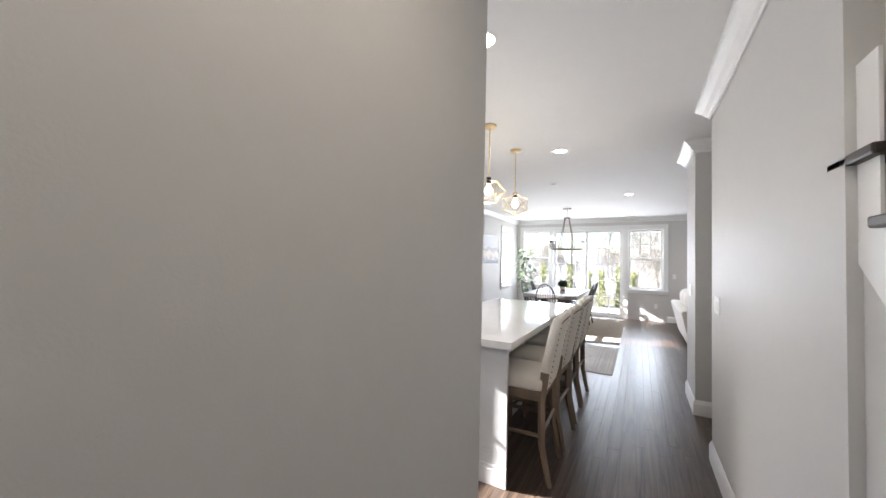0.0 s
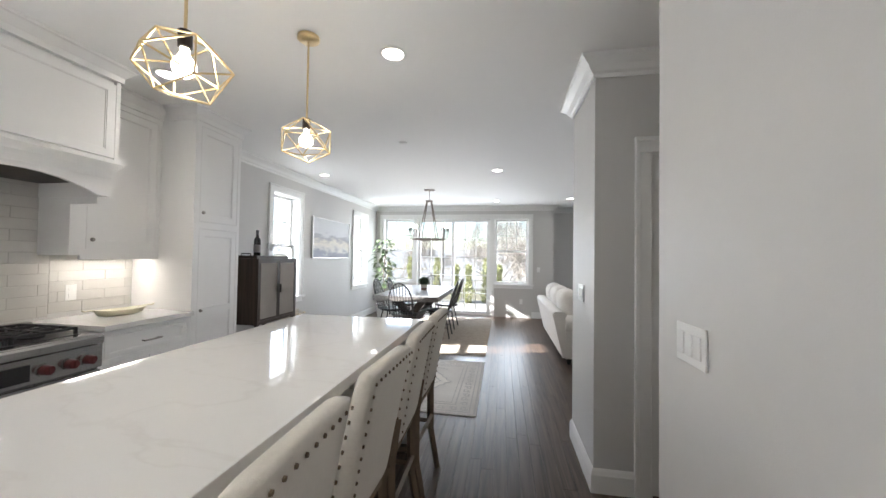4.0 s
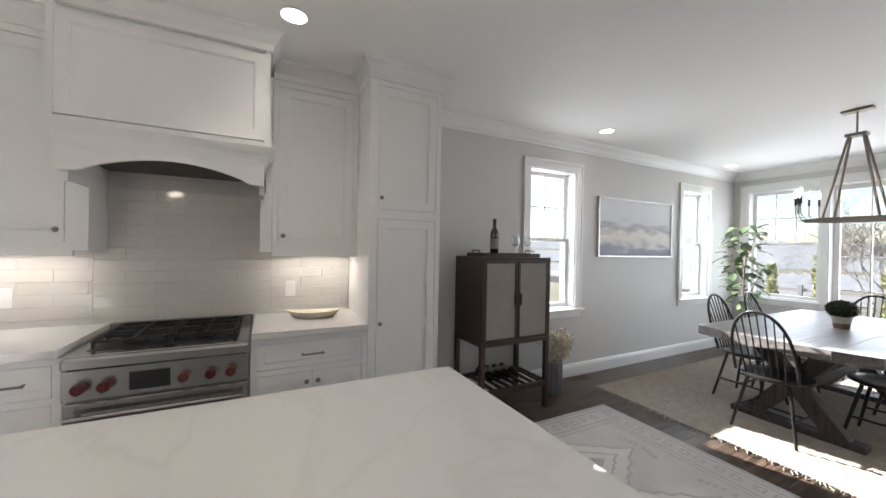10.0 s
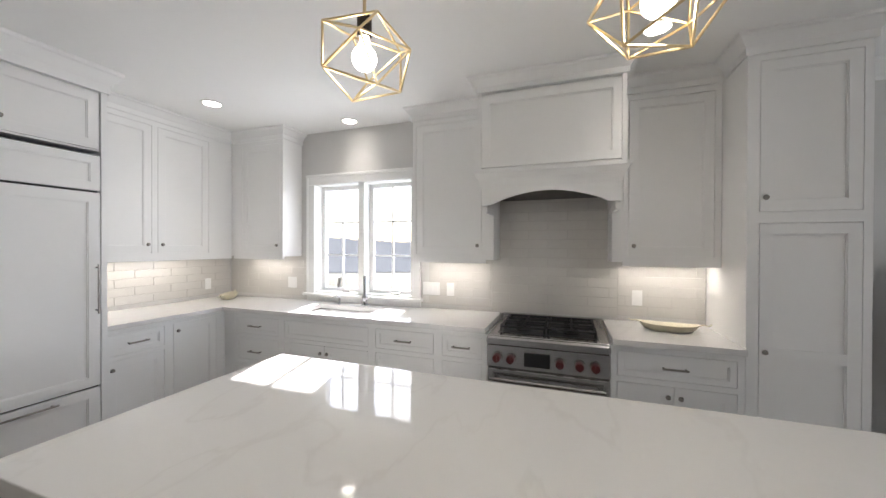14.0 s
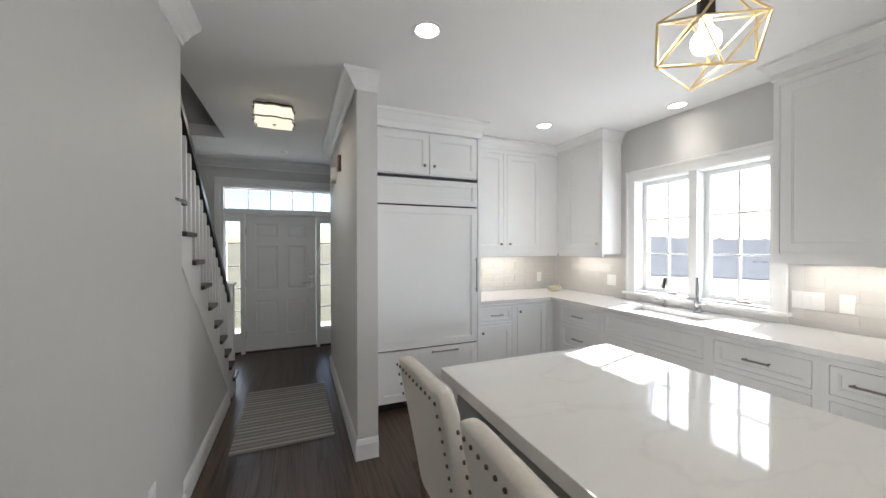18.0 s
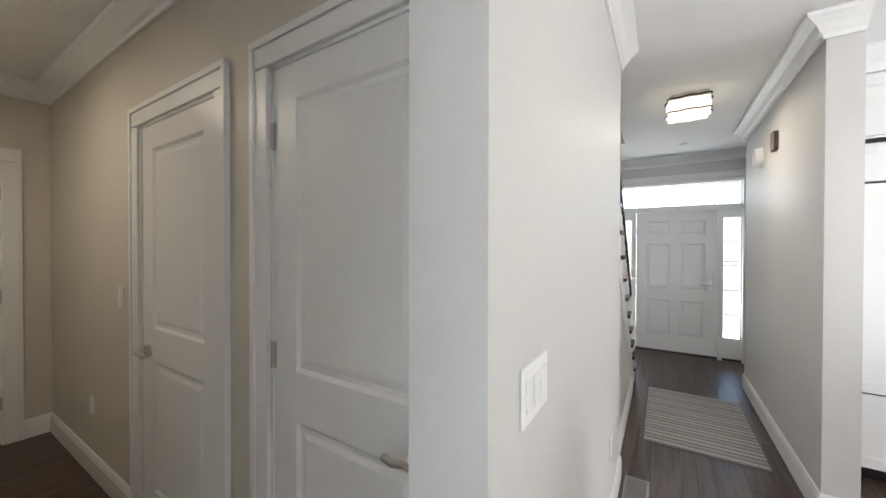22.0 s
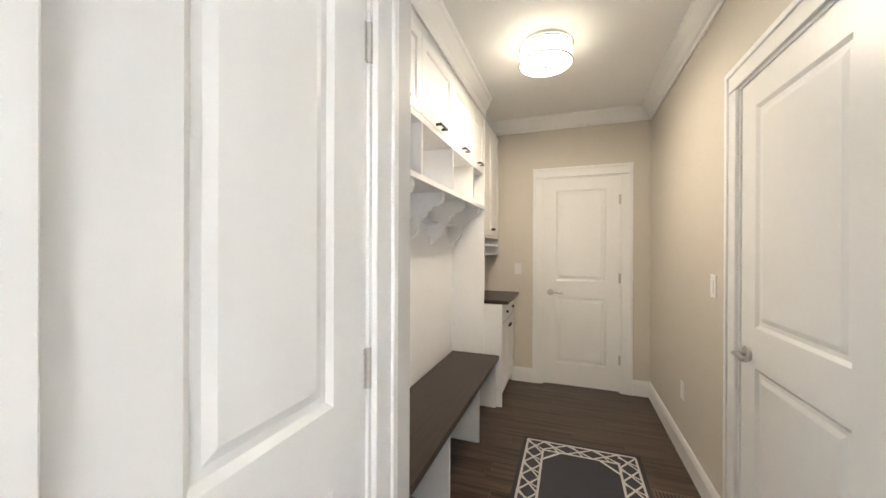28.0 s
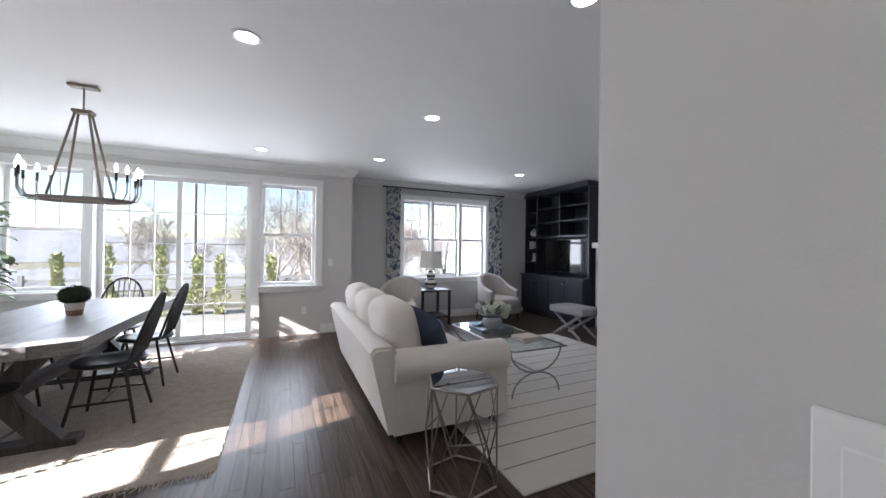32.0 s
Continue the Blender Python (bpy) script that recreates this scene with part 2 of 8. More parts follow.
# ---- mesh helpers ----
def cbox(bm, a, b, bev=0.0, seg=1):
    """A box from corner a to corner b, its edges rounded by bev."""
    x0, y0, z0 = [min(p, q) for p, q in zip(a, b)]
    x1, y1, z1 = [max(p, q) for p, q in zip(a, b)]
    v = [bm.verts.new(p) for p in ((x0, y0, z0), (x1, y0, z0), (x1, y1, z0), (x0, y1, z0), (x0, y0, z1), (x1, y0, z1), (x1, y1, z1), (x0, y1, z1))]
    f = [bm.faces.new([v[i] for i in q]) for q in ((3, 2, 1, 0), (4, 5, 6, 7), (0, 1, 5, 4), (1, 2, 6, 5), (2, 3, 7, 6), (3, 0, 4, 7))]
    if bev:
        es = {e for q in f for e in q.edges}
        bmesh.ops.bevel(bm, geom=list(es), offset=bev, segments=seg, affect="EDGES", profile=0.5)
    return v


def prism(bm, poly, axis, a, b):
    """The polygon poly (2D, in the two axes left over, in order) pushed along axis from a to b."""
    def pt(p, h):
        q = list(p)
        q.insert("xyz".index(axis), h)
        return q
    lo = [bm.verts.new(pt(p, a)) for p in poly]
    hi = [bm.verts.new(pt(p, b)) for p in poly]
    bm.faces.new(lo)
    bm.faces.new(hi[::-1])
    k = len(poly)
    for i in range(k):
        bm.faces.new((lo[i], hi[i], hi[(i + 1) % k], lo[(i + 1) % k]))


def tube(bm, pts, r, n=8, closed=False, r2=None):
    """A round bar along pts; r2: its radius at the far end."""
    pts = [Vector(p) for p in pts]
    rings, k = [], len(pts)
    ref = None
    for i, p in enumerate(pts):
        if closed:
            d = pts[(i + 1) % k] - pts[i - 1]
        else:
            d = pts[min(i + 1, k - 1)] - pts[max(i - 1, 0)]
        d.normalize()
        if ref is None:
            ref = Vector((0, 0, 1)) if abs(d.z) < 0.9 else Vector((1, 0, 0))
        u = d.cross(ref).normalized()
        w = d.cross(u).normalized()
        ref = -w if not closed else ref
        ref = ref
        rr = r if r2 is None else r + (r2 - r) * i / max(1, k - 1)
        rings.append([bm.verts.new(p + rr * (math.cos(2 * math.pi * j / n) * u + math.sin(2 * math.pi * j / n) * w)) for j in range(n)])
    for i in range(k if closed else k - 1):
        A, B = rings[i], rings[(i + 1) % k]
        for j in range(n):
            bm.faces.new((A[j], A[(j + 1) % n], B[(j + 1) % n], B[j]))
    if not closed:
        bm.faces.new(rings[0][::-1])
        bm.faces.new(rings[-1])


def lathe(bm, prof, n=20, c=(0, 0, 0), cap=True):
    """A turned shape: prof is a list of (radius, height)."""
    rings = []
    for r, z in prof:
        if r < 1e-5:
            rings.append([bm.verts.new((c[0], c[1], c[2] + z))])
        else:
            rings.append([bm.verts.new((c[0] + r * math.cos(2 * math.pi * j / n), c[1] + r * math.sin(2 * math.pi * j / n), c[2] + z)) for j in range(n)])
    for A, B in zip(rings, rings[1:]):
        for j in range(n):
            q = (j + 1) % n
            if len(A) == 1 and len(B) == 1:
                continue
            if len(A) == 1:
                bm.faces.new((A[0], B[q], B[j]))
            elif len(B) == 1:
                bm.faces.new((A[j], A[q], B[0]))
            else:
                bm.faces.new((A[j], A[q], B[q], B[j]))
    if cap and len(rings[0]) > 1:
        bm.faces.new(rings[0][::-1])
    if cap and len(rings[-1]) > 1:
        bm.faces.new(rings[-1])


def soft_box(bm, a, b, r, seg=4, puff=0.0):
    """A cushion: a box with round edges whose faces swell by puff."""
    c = [(p + q) / 2 for p, q in zip(a, b)]
    h = [abs(q - p) / 2 for p, q in zip(a, b)]
    N = 8
    idx = {}
    def vert(i, j, k):
        key = (i, j, k)
        if key not in idx:
            u = [2 * t / N - 1 for t in key]
            p = []
            inner = [hh - r for hh in h]
            q = [ui * hh for ui, hh in zip(u, h)]
            core = [max(-n_, min(n_, qq)) for n_, qq in zip(inner, q)]
            d = Vector([qq - cc for qq, cc in zip(q, core)])
            if d.length > 1e-9:
                d = d.normalized() * r
            sw = [puff * (1 - u[(m + 1) % 3] ** 2) * (1 - u[(m + 2) % 3] ** 2) * u[m] for m in range(3)]
            p = [cc + co + dd + s for cc, co, dd, s in zip(c, core, d, sw)]
            idx[key] = bm.verts.new(p)
        return idx[key]
    R = range(N)
    for i in R:
        for j in R:
            for face in ((lambda s, t: (s, t, 0), True), (lambda s, t: (s, t, N), False), (lambda s, t: (s, 0, t), False), (lambda s, t: (s, N, t), True), (lambda s, t: (0, s, t), True), (lambda s, t: (N, s, t), False)):
                g, flip = face
                q = [vert(*g(i, j)), vert(*g(i + 1, j)), vert(*g(i + 1, j + 1)), vert(*g(i, j + 1))]
                bm.faces.new(q[::-1] if flip else q)


def smooth(ob, angle=40):
    for p in ob.data.polygons:
        p.use_smooth = True
    ob.data.set_sharp_from_angle(angle=radians(angle))
    return ob


def part(name, bm, material, parent=None, label="", sm=0):
    me = bpy.data.meshes.new(name)
    bmesh.ops.recalc_face_normals(bm, faces=bm.faces)
    bm.to_mesh(me)
    bm.free()
    me.materials.append(material)
    ob = new(name, me)
    if parent:
        ob.parent = parent
    if label:
        ob["label"] = label
    if sm:
        smooth(ob, sm)
    return ob


def thing(name, label, category, m=None, group="", kind=""):
    ob = tagged(new(name), label, category, group, kind)
    if m is not None:
        ob.matrix_world = m
    return ob


def boxes(name, bxs, material, parent=None, label="", bev=0.0, seg=1):
    if parent and name in ("foot", "pilaster", "end_panel", "divider") and len(bxs) > 1:
        for bx in bxs[:-1]:
            boxes(name, [bx], material, parent, label, bev, seg)
        bxs = bxs[-1:]
    bm = bmesh.new()
    for a, b in bxs:
        cbox(bm, a, b, bev, seg)
    return part(name, bm, material, parent, label)


def struct(name, bxs, material, label, category, bev=0.0):
    return tagged(boxes(name, bxs, material, bev=bev), label, category, kind="structure")


def wall_boxes(axis, f0, f1, a0, a1, z0, z1, holes=()):
    """Boxes of a wall that is thick from f0 to f1 along axis, runs from a0 to a1 and has holes (from, to, bottom, top)."""
    def bx(p, q, u, v):
        return ((f0, p, u), (f1, q, v)) if axis == "x" else ((p, f0, u), (q, f1, v))
    out, at = [], a0
    for p, q, u, v in sorted(holes):
        if p > at:
            out.append(bx(at, p, z0, z1))
        if u > z0:
            out.append(bx(p, q, z0, u))
        if v < z1:
            out.append(bx(p, q, v, z1))
        at = q
    if at < a1:
        out.append(bx(at, a1, z0, z1))
    return out

# ---- sky light through the openings ----
for n_, x_, y_, z_, sx, sy, tg, pw in (("sky_light_dining", -1.7, 13.25, 1.35, 3.6, 2.0, (-1.7, 9.0, -1.7), 51), ("sky_light_living", 2.6, 13.62, 1.55, 1.9, 1.4, (2.6, 10.0, -1.0), 27), ("sky_light_kitchen", -3.94, 3.72, 1.6, 1.1, 1.0, (0, 3.72, 1.2), 6.5), ("sky_light_side", -3.94, 8.63, 1.5, 0.65, 1.5, (0, 8.63, 1.2), 4.5), ("sky_light_side", -3.94, 11.3, 1.5, 0.65, 1.5, (0, 11.3, 1.2), 4.5), ("sky_light_entry", -0.3, -0.12, 1.3, 1.3, 2.0, (-0.3, 8, 1.2), 6)):
    area(n_, x_, y_, z_, sx, sy, tg, pw, (0.93, 0.965, 1.0))

# ---- the plan, in metres ----
CEIL = 2.61
WX = -3.69            # west wall
NY = 12.38            # dining north wall
LNY = 12.90           # living north wall
LEX = 4.90            # living east wall
SY = 1.98             # kitchen south wall
HX = -0.962           # hall west wall, east face
HALL_E = 5.33         # north end of the hall's east wall
PIER_S, PIER_N = 6.225, 6.87
HE = -0.03             # face of the hall's east wall and of the pier
MS = 5.115             # mudroom south wall
MEX = 3.73            # mudroom east wall

KW = (3.13, 4.24, 0.985, 2.095)
W1 = (8.315, 8.985, 0.755, 2.27)
W2 = (11.01, 11.66, 0.755, 2.26)
N1 = (-3.51, -2.725, 0.76, 2.32)
SL = (-2.665, -0.865, 0.0, 2.32)
N2 = (-0.77, 0.03, 0.76, 2.32)
LW = (1.62, 3.46, 0.79, 2.30)

struct("wall_west", wall_boxes("x", WX - 0.2, WX, SY - 0.12, NY + 0.2, 0, CEIL, [KW, W1, W2]), WALL, "light grey painted wall with white-cased windows", "wall")
struct("wall_north_dining", wall_boxes("y", NY, NY + 0.2, WX, 0.58, 0, CEIL, [N1, SL, N2]), WALL, "light grey painted wall with a sliding door", "wall")
struct("wall_jog", [((0.38, NY + 0.2, 0), (0.58, LNY + 0.2, CEIL))], WALL, "short grey return wall beside the living room", "wall")
struct("wall_north_living", wall_boxes("y", LNY, LNY + 0.2, 0.58, LEX + 0.2, 0, CEIL, [LW]), WALL, "grey painted living room wall with a triple window", "wall")
struct("wall_east_living", [((LEX, PIER_N - 0.12, 0), (LEX + 0.2, LNY, CEIL))], WALL, "grey painted living room side wall", "wall")
struct("wall_south_living", [((0.12, 6.79, 0), (LEX, PIER_N, CEIL))], WALL, "grey wall between living room and mudroom", "wall")
struct("pier_wall", [((HE, PIER_S, 0), (0.12, PIER_N, CEIL))], WALL, "light grey wall end with a switch plate", "wall")
D3 = (0.28, 0.83, 0, 2.03)
struct("wall_closet_north", wall_boxes("y", PIER_S, PIER_S + 0.12, 0.12, 1.033, 0, CEIL, [D3]), WALL, "beige wall with a closed closet door", "wall")
struct("wall_alcove_side", [((0.94, PIER_S + 0.12, 0), (1.033, 6.79, CEIL))], WALL_MUD, "beige wall at the side of the bench alcove", "wall")
D2 = (0.13, 0.875, 0, 2.03)
D1 = (1.21, 1.985, 0, 2.03)
struct("wall_mudroom_south", wall_boxes("y", MS - 0.12, MS, 0.12, MEX, 0, CEIL, [D2, D1]), WALL_MUD, "beige mudroom wall with two closed doors", "wall")
DE = (5.345, 6.06, 0, 2.03)
struct("wall_mudroom_east", wall_boxes("x", MEX, MEX + 0.12, MS - 0.12, 6.885, 0, CEIL, [DE]), WALL_MUD, "beige mudroom end wall with a closed door", "wall")
struct("wall_hall_east", [((HE, 3.40, 0), (0.12, HALL_E, CEIL)), ((0.12, 4.98, 0), (0.13, MS, CEIL))], WALL, "light grey painted hall wall", "wall")
struct("wall_hall_west", [((HX - 0.14, 1.20, 0), (HX, 3.225, CEIL))], WALL, "light grey wall end beside the refrigerator", "wall")
struct("wall_kitchen_south", [((WX, SY - 0.12, 0), (HX - 0.14, SY, CEIL))], WALL, "kitchen back wall behind the cabinets", "wall")
FRY = 0.245            # entry wall, inner face
struct("wall_front", wall_boxes("y", FRY - 0.2, FRY, -2.0, 1.17, 0, CEIL, [(-1.12, 0.335, 0, 2.275)]), WALL, "grey painted entry wall", "wall")
struct("wall_foyer_west", [((-2.0, FRY, 0), (-1.88, 1.32, CEIL))], WALL, "grey wall at the side of the entry", "wall")
struct("wall_foyer_north", [((-2.0, 1.32, 0), (HX - 0.14, SY - 0.12, CEIL)), ((-1.88, 1.20, 0), (HX - 0.14, 1.32, CEIL))], WALL, "grey wall between entry and kitchen", "wall")
struct("wall_stair_east", [((1.05, 0.12, 0), (1.17, 4.98, 4.6))], WALL, "grey wall behind the staircase", "wall")
struct("wall_stair_shaft", [((0.0, 1.25, CEIL + 0.02), (0.12, 5.0, 4.6)), ((0.12, 4.98, CEIL + 0.3), (1.05, 5.1, 4.6)), ((0.12, 1.15, CEIL + 0.121), (1.05, 1.25, 4.6)), ((0.0, 1.15, 4.6), (1.17, 5.1, 4.7))], WALL, "grey wall of the stairwell", "wall")

# ceiling, with the stairwell open
bmc = bmesh.new()
for a, b in (((WX - 0.2, -0.1), (0.0, LNY + 0.2)), ((0.0, -0.1), (1.17, 1.25)), ((0.0, 1.25), (0.12, 5.0)), ((0.0, 5.0), (1.17, LNY + 0.2)), ((1.17, 4.9), (LEX + 0.2, LNY + 0.2))):
    cbox(bmc, (*a, CEIL), (*b, CEIL + 0.12))
tagged(part("ceiling", bmc, CEILM), "flat white painted ceiling", "ceiling", kind="structure")

FLOOR = struct("floor", [((-2.0, -0.08, -0.15), (1.17, SY - 0.12, -0.012)), ((WX - 0.2, SY - 0.12, -0.15), (1.17, 4.98, -0.012)), ((WX - 0.2, 4.98, -0.15), (MEX + 0.12, 6.79, -0.012)), ((WX - 0.2, 6.79, -0.15), (LEX + 0.2, NY + 0.2, -0.012)), ((0.38, NY + 0.2, -0.15), (LEX + 0.2, LNY + 0.2, -0.012))], FLOORM, "dark stained oak strip floor", "floor")


# crown mouldings and baseboards
def run(bm, pts, prof, close=False):
    """A moulding along pts (x, y), the room on its left-hand side; prof: (away from the wall, height)."""
    k = len(pts)
    rings = []
    for i, p in enumerate(pts):
        p = Vector(p)
        d0 = (p - Vector(pts[i - 1])).normalized() if i > 0 else None
        d1 = (Vector(pts[i + 1]) - p).normalized() if i < k - 1 else None
        n0 = Vector((-d0.y, d0.x)) if d0 else None
        n1 = Vector((-d1.y, d1.x)) if d1 else None
        if n0 is None:
            nn = n1
        elif n1 is None:
            nn = n0
        else:
            nn = (n0 + n1) / (1 + n0.dot(n1))
        rings.append([bm.verts.new((p.x + nn.x * a, p.y + nn.y * a, z)) for a, z in prof])
    m = len(prof)
    for A, B in zip(rings, rings[1:]):
        for j in range(m):
            bm.faces.new((A[j], B[j], B[(j + 1) % m], A[(j + 1) % m]))
    bm.faces.new(rings[0])
    bm.faces.new(rings[-1][::-1])


CROWN = [(0, CEIL - 0.115), (0.012, CEIL - 0.115), (0.016, CEIL - 0.095), (0.03, CEIL - 0.085), (0.05, CEIL - 0.055), (0.078, CEIL - 0.03), (0.09, CEIL - 0.022), (0.095, CEIL - 0.001), (0, CEIL - 0.001)]
BASE = [(0, 0), (0.016, 0), (0.016, 0.105), (0.013, 0.115), (0.010, 0.128), (0.004, 0.14), (0, 0.14)]


def mould(name, runs, prof, label, category):
    bm = bmesh.new()
    for r in runs:
        run(bm, r, prof)
    return tagged(part(name, bm, TRIM), label, category, kind="structure")


mould("crown_dining", [[(0.58, LNY), (0.58, NY), (WX, NY), (WX, 7.0)]], CROWN, "white crown moulding round the dining room", "crown moulding")
mould("crown_living", [[(LEX, LNY), (0.58, LNY)], [(1.033, PIER_S), (HE, PIER_S), (HE, PIER_N), (LEX, PIER_N)]], CROWN, "white crown moulding in the living room", "crown moulding")
mould("crown_hall", [[(HE, 3.40), (HE, HALL_E), (0.12, HALL_E)], [(HX - 0.14, 3.225), (HX, 3.225), (HX, 1.20), (-1.88, 1.20), (-1.88, FRY), (0.9, FRY)]], CROWN, "white crown moulding along the hall", "crown moulding")
mould("crown_mudroom", [[(0.13, MS), (MEX, MS), (MEX, 6.76)]], CROWN, "white crown moulding round the mudroom", "crown moulding")
mould("baseboard_dining", [[(0.58, LNY), (0.58, NY), (0.1, NY)], [(WX, NY), (WX, 7.0)]], BASE, "white baseboard in the dining room", "baseboard")
mould("baseboard_living", [[(LEX, LNY), (0.58, LNY)], [(0.194, PIER_S), (HE, PIER_S), (HE, PIER_N), (LEX, PIER_N)]], BASE, "white baseboard in the living room", "baseboard")
mould("baseboard_hall", [[(0.0, 1.9), (0.0, 3.40), (HE, 3.40), (HE, HALL_E), (0.12, HALL_E), (0.12, MS + 0.02)], [(HX - 0.14, 3.225), (HX, 3.225), (HX, 1.20), (-1.88, 1.20), (-1.88, FRY), (-1.20, FRY)]], BASE, "white baseboard along the hall", "baseboard")
mould("baseboard_mudroom", [[(0.962, MS), (1.123, MS)], [(2.072, MS), (MEX, MS), (MEX, 5.257)], [(MEX, 6.148), (MEX, 6.35)], [(1.033, PIER_S), (0.916, PIER_S)]], BASE, "white baseboard in the mudroom", "baseboard")

# ---- windows and doors ----
def west(u, w, v):
    return (WX - w, u, v)


def north(u, w, v):
    return (u, NY + w, v)


def north_l(u, w, v):
    return (u, LNY + w, v)


def pbox(bm, P, a, b, bev=0.0):
    cbox(bm, P(*a), P(*b), bev)


def framed(P, u0, u1, v0, v1, w0, w1, t):
    """Four bars round a rectangle, t wide."""
    return [((u0, w0, v0), (u0 + t, w1, v1)), ((u1 - t, w0, v0), (u1, w1, v1)), ((u0 + t, w0, v0), (u1 - t, w1, v0 + t)), ((u0 + t, w0, v1 - t), (u1 - t, w1, v1))]


SINGLE = {"cheek", "corbel", "corner_post", "side", "socket", "crank", "side_panel", "sidelight_panel", "foot", "end_panel", "pilaster", "corner_stile"}


def put(name, P, bxs, material, parent, label="", bev=0.0):
    if name in SINGLE and len(bxs) > 1:
        for bx in bxs[:-1]:
            put(name, P, [bx], material, parent, label, bev)
        bxs = bxs[-1:]
    bm = bmesh.new()
    for a, b in bxs:
        pbox(bm, P, a, b, bev)
    return part(name, bm, material, parent, label)


def sash(win, P, u0, u1, v0, v1, w, cols, rows, t=0.042, th=0.035, mt=0.016, pane_mat=None):
    fr = put("sash", P, framed(P, u0, u1, v0, v1, w, w + th, t), TRIM, win, bev=0.002)
    a0, a1, b0, b1 = u0 + t, u1 - t, v0 + t, v1 - t
    for i in range(1, cols):
        c = a0 + (a1 - a0) * i / cols
        put("muntin", P, [((c - mt / 2, w + 0.006, b0), (c + mt / 2, w + th - 0.006, b1))], TRIM, fr)
    for j in range(1, rows):
        c = b0 + (b1 - b0) * j / rows
        put("muntin", P, [((a0, w + 0.007, c - mt / 2), (a1, w + th - 0.007, c + mt / 2))], TRIM, fr)
    g = put("pane", P, [((a0 - 0.005, w + th / 2 - 0.002, b0 - 0.005), (a1 + 0.005, w + th / 2 + 0.002, b1 + 0.005))], pane_mat or GLASS, fr, "clear window glass")
    g.visible_shadow = False
    return fr


def lining(win, P, u0, u1, v0, v1, depth=0.2, t=0.02):
    return put("jamb", P, framed(P, u0 - 0.001, u1 + 0.001, v0 - 0.001, v1 + 0.001, -0.002, depth, t), TRIM, win)


def casing(win, P, u0, u1, v0, v1, c=0.085, sill=True, head=0.0, left=True, right=True):
    bxs = []
    if left:
        bxs += [((u0 - c + 0.01, -0.02, v0), (u0 + 0.008, -0.0005, v1 - 0.01)), ((u0 - c, -0.027, v0), (u0 - c + 0.022, 0, v1 + c + head))]
    if right:
        bxs += [((u1 - 0.008, -0.02, v0), (u1 + c - 0.01, -0.0005, v1 - 0.01)), ((u1 + c - 0.022, -0.027, v0), (u1 + c, 0, v1 + c + head))]
    l, r = (u0 - c if left else u0), (u1 + c if right else u1)
    bxs += [((l + 0.005, -0.0195, v1 - 0.0085), (r - 0.005, -0.001, v1 + c + head - 0.01)), ((l - 0.003, -0.0285, v1 + c + head - 0.024), (r + 0.003, -0.0015, v1 + c + head + 0.002))]
    put("casing", P, bxs, TRIM, win, "white painted casing", 0.002)
    if sill:
        put("window_sill", P, [((l - 0.02, -0.06, v0 - 0.022), (r + 0.02, 0.02, v0 + 0.004)), ((l, -0.018, v0 - 0.09), (r, 0, v0 - 0.022))], TRIM, win, "white painted sill", 0.003)


def double_hung(name, P, o, label, cols=3, rows=2, cas=True, **k):
    u0, u1, v0, v1 = o
    win = thing(name, label, "window", kind="structure")
    lining(win, P, u0, u1, v0, v1)
    m = v0 + (v1 - v0) * 0.5
    sash(win, P, u0 + 0.02, u1 - 0.02, m - 0.02, v1 - 0.02, 0.13, cols, rows)
    sash(win, P, u0 + 0.02, u1 - 0.02, v0 + 0.02, m + 0.02, 0.09, 1, 1)
    if cas:
        casing(win, P, u0, u1, v0, v1, **k)
    return win


double_hung("window_1", west, W1, "white double-hung window in the dining room's long wall", 2, 2)
double_hung("window_2", west, W2, "narrow white double-hung window near the dining corner", 2, 2)
double_hung("window_3", north, N1, "white double-hung window beside the sliding door", 3, 2, right=False, c=0.09)
double_hung("window_4", north, N2, "white double-hung window with a deep sill", 3, 2, left=False, c=0.09)
# sliding door with its white piers
sl = thing("door_1", "white glazed sliding patio door with grilles", "sliding door", kind="structure")
lining(sl, north, SL[0], SL[1], 0.0, SL[3])
mid = (SL[0] + SL[1]) / 2
sash(sl, north, SL[0] + 0.02, mid + 0.03, 0.03, SL[3] - 0.02, 0.13, 3, 5, t=0.06)
sash(sl, north, mid - 0.03, SL[1] - 0.02, 0.03, SL[3] - 0.02, 0.09, 3, 5, t=0.06)
put("track", north, [((SL[0], 0.0, 0.0), (SL[1], 0.2, 0.03))], NICKEL, sl)
put("casing", north, [((SL[0] - 0.06, -0.02, 0), (SL[0] + 0.008, -0.0005, SL[3] - 0.0085)), ((SL[1] - 0.008, -0.02, 0), (SL[1] + 0.095, -0.0005, SL[3] - 0.0085)), ((SL[0] - 0.06, -0.0195, SL[3] - 0.0085), (SL[1] + 0.095, -0.001, SL[3] + 0.08)), ((SL[0] - 0.06, -0.0285, SL[3] + 0.066), (SL[1] + 0.095, -0.0015, SL[3] + 0.092))], TRIM, sl, "white painted casing", 0.002)
put("ledge_leg", north, [((-0.83, -0.07, 0), (-0.76, -0.021, 0.62))], TRIM, sl)

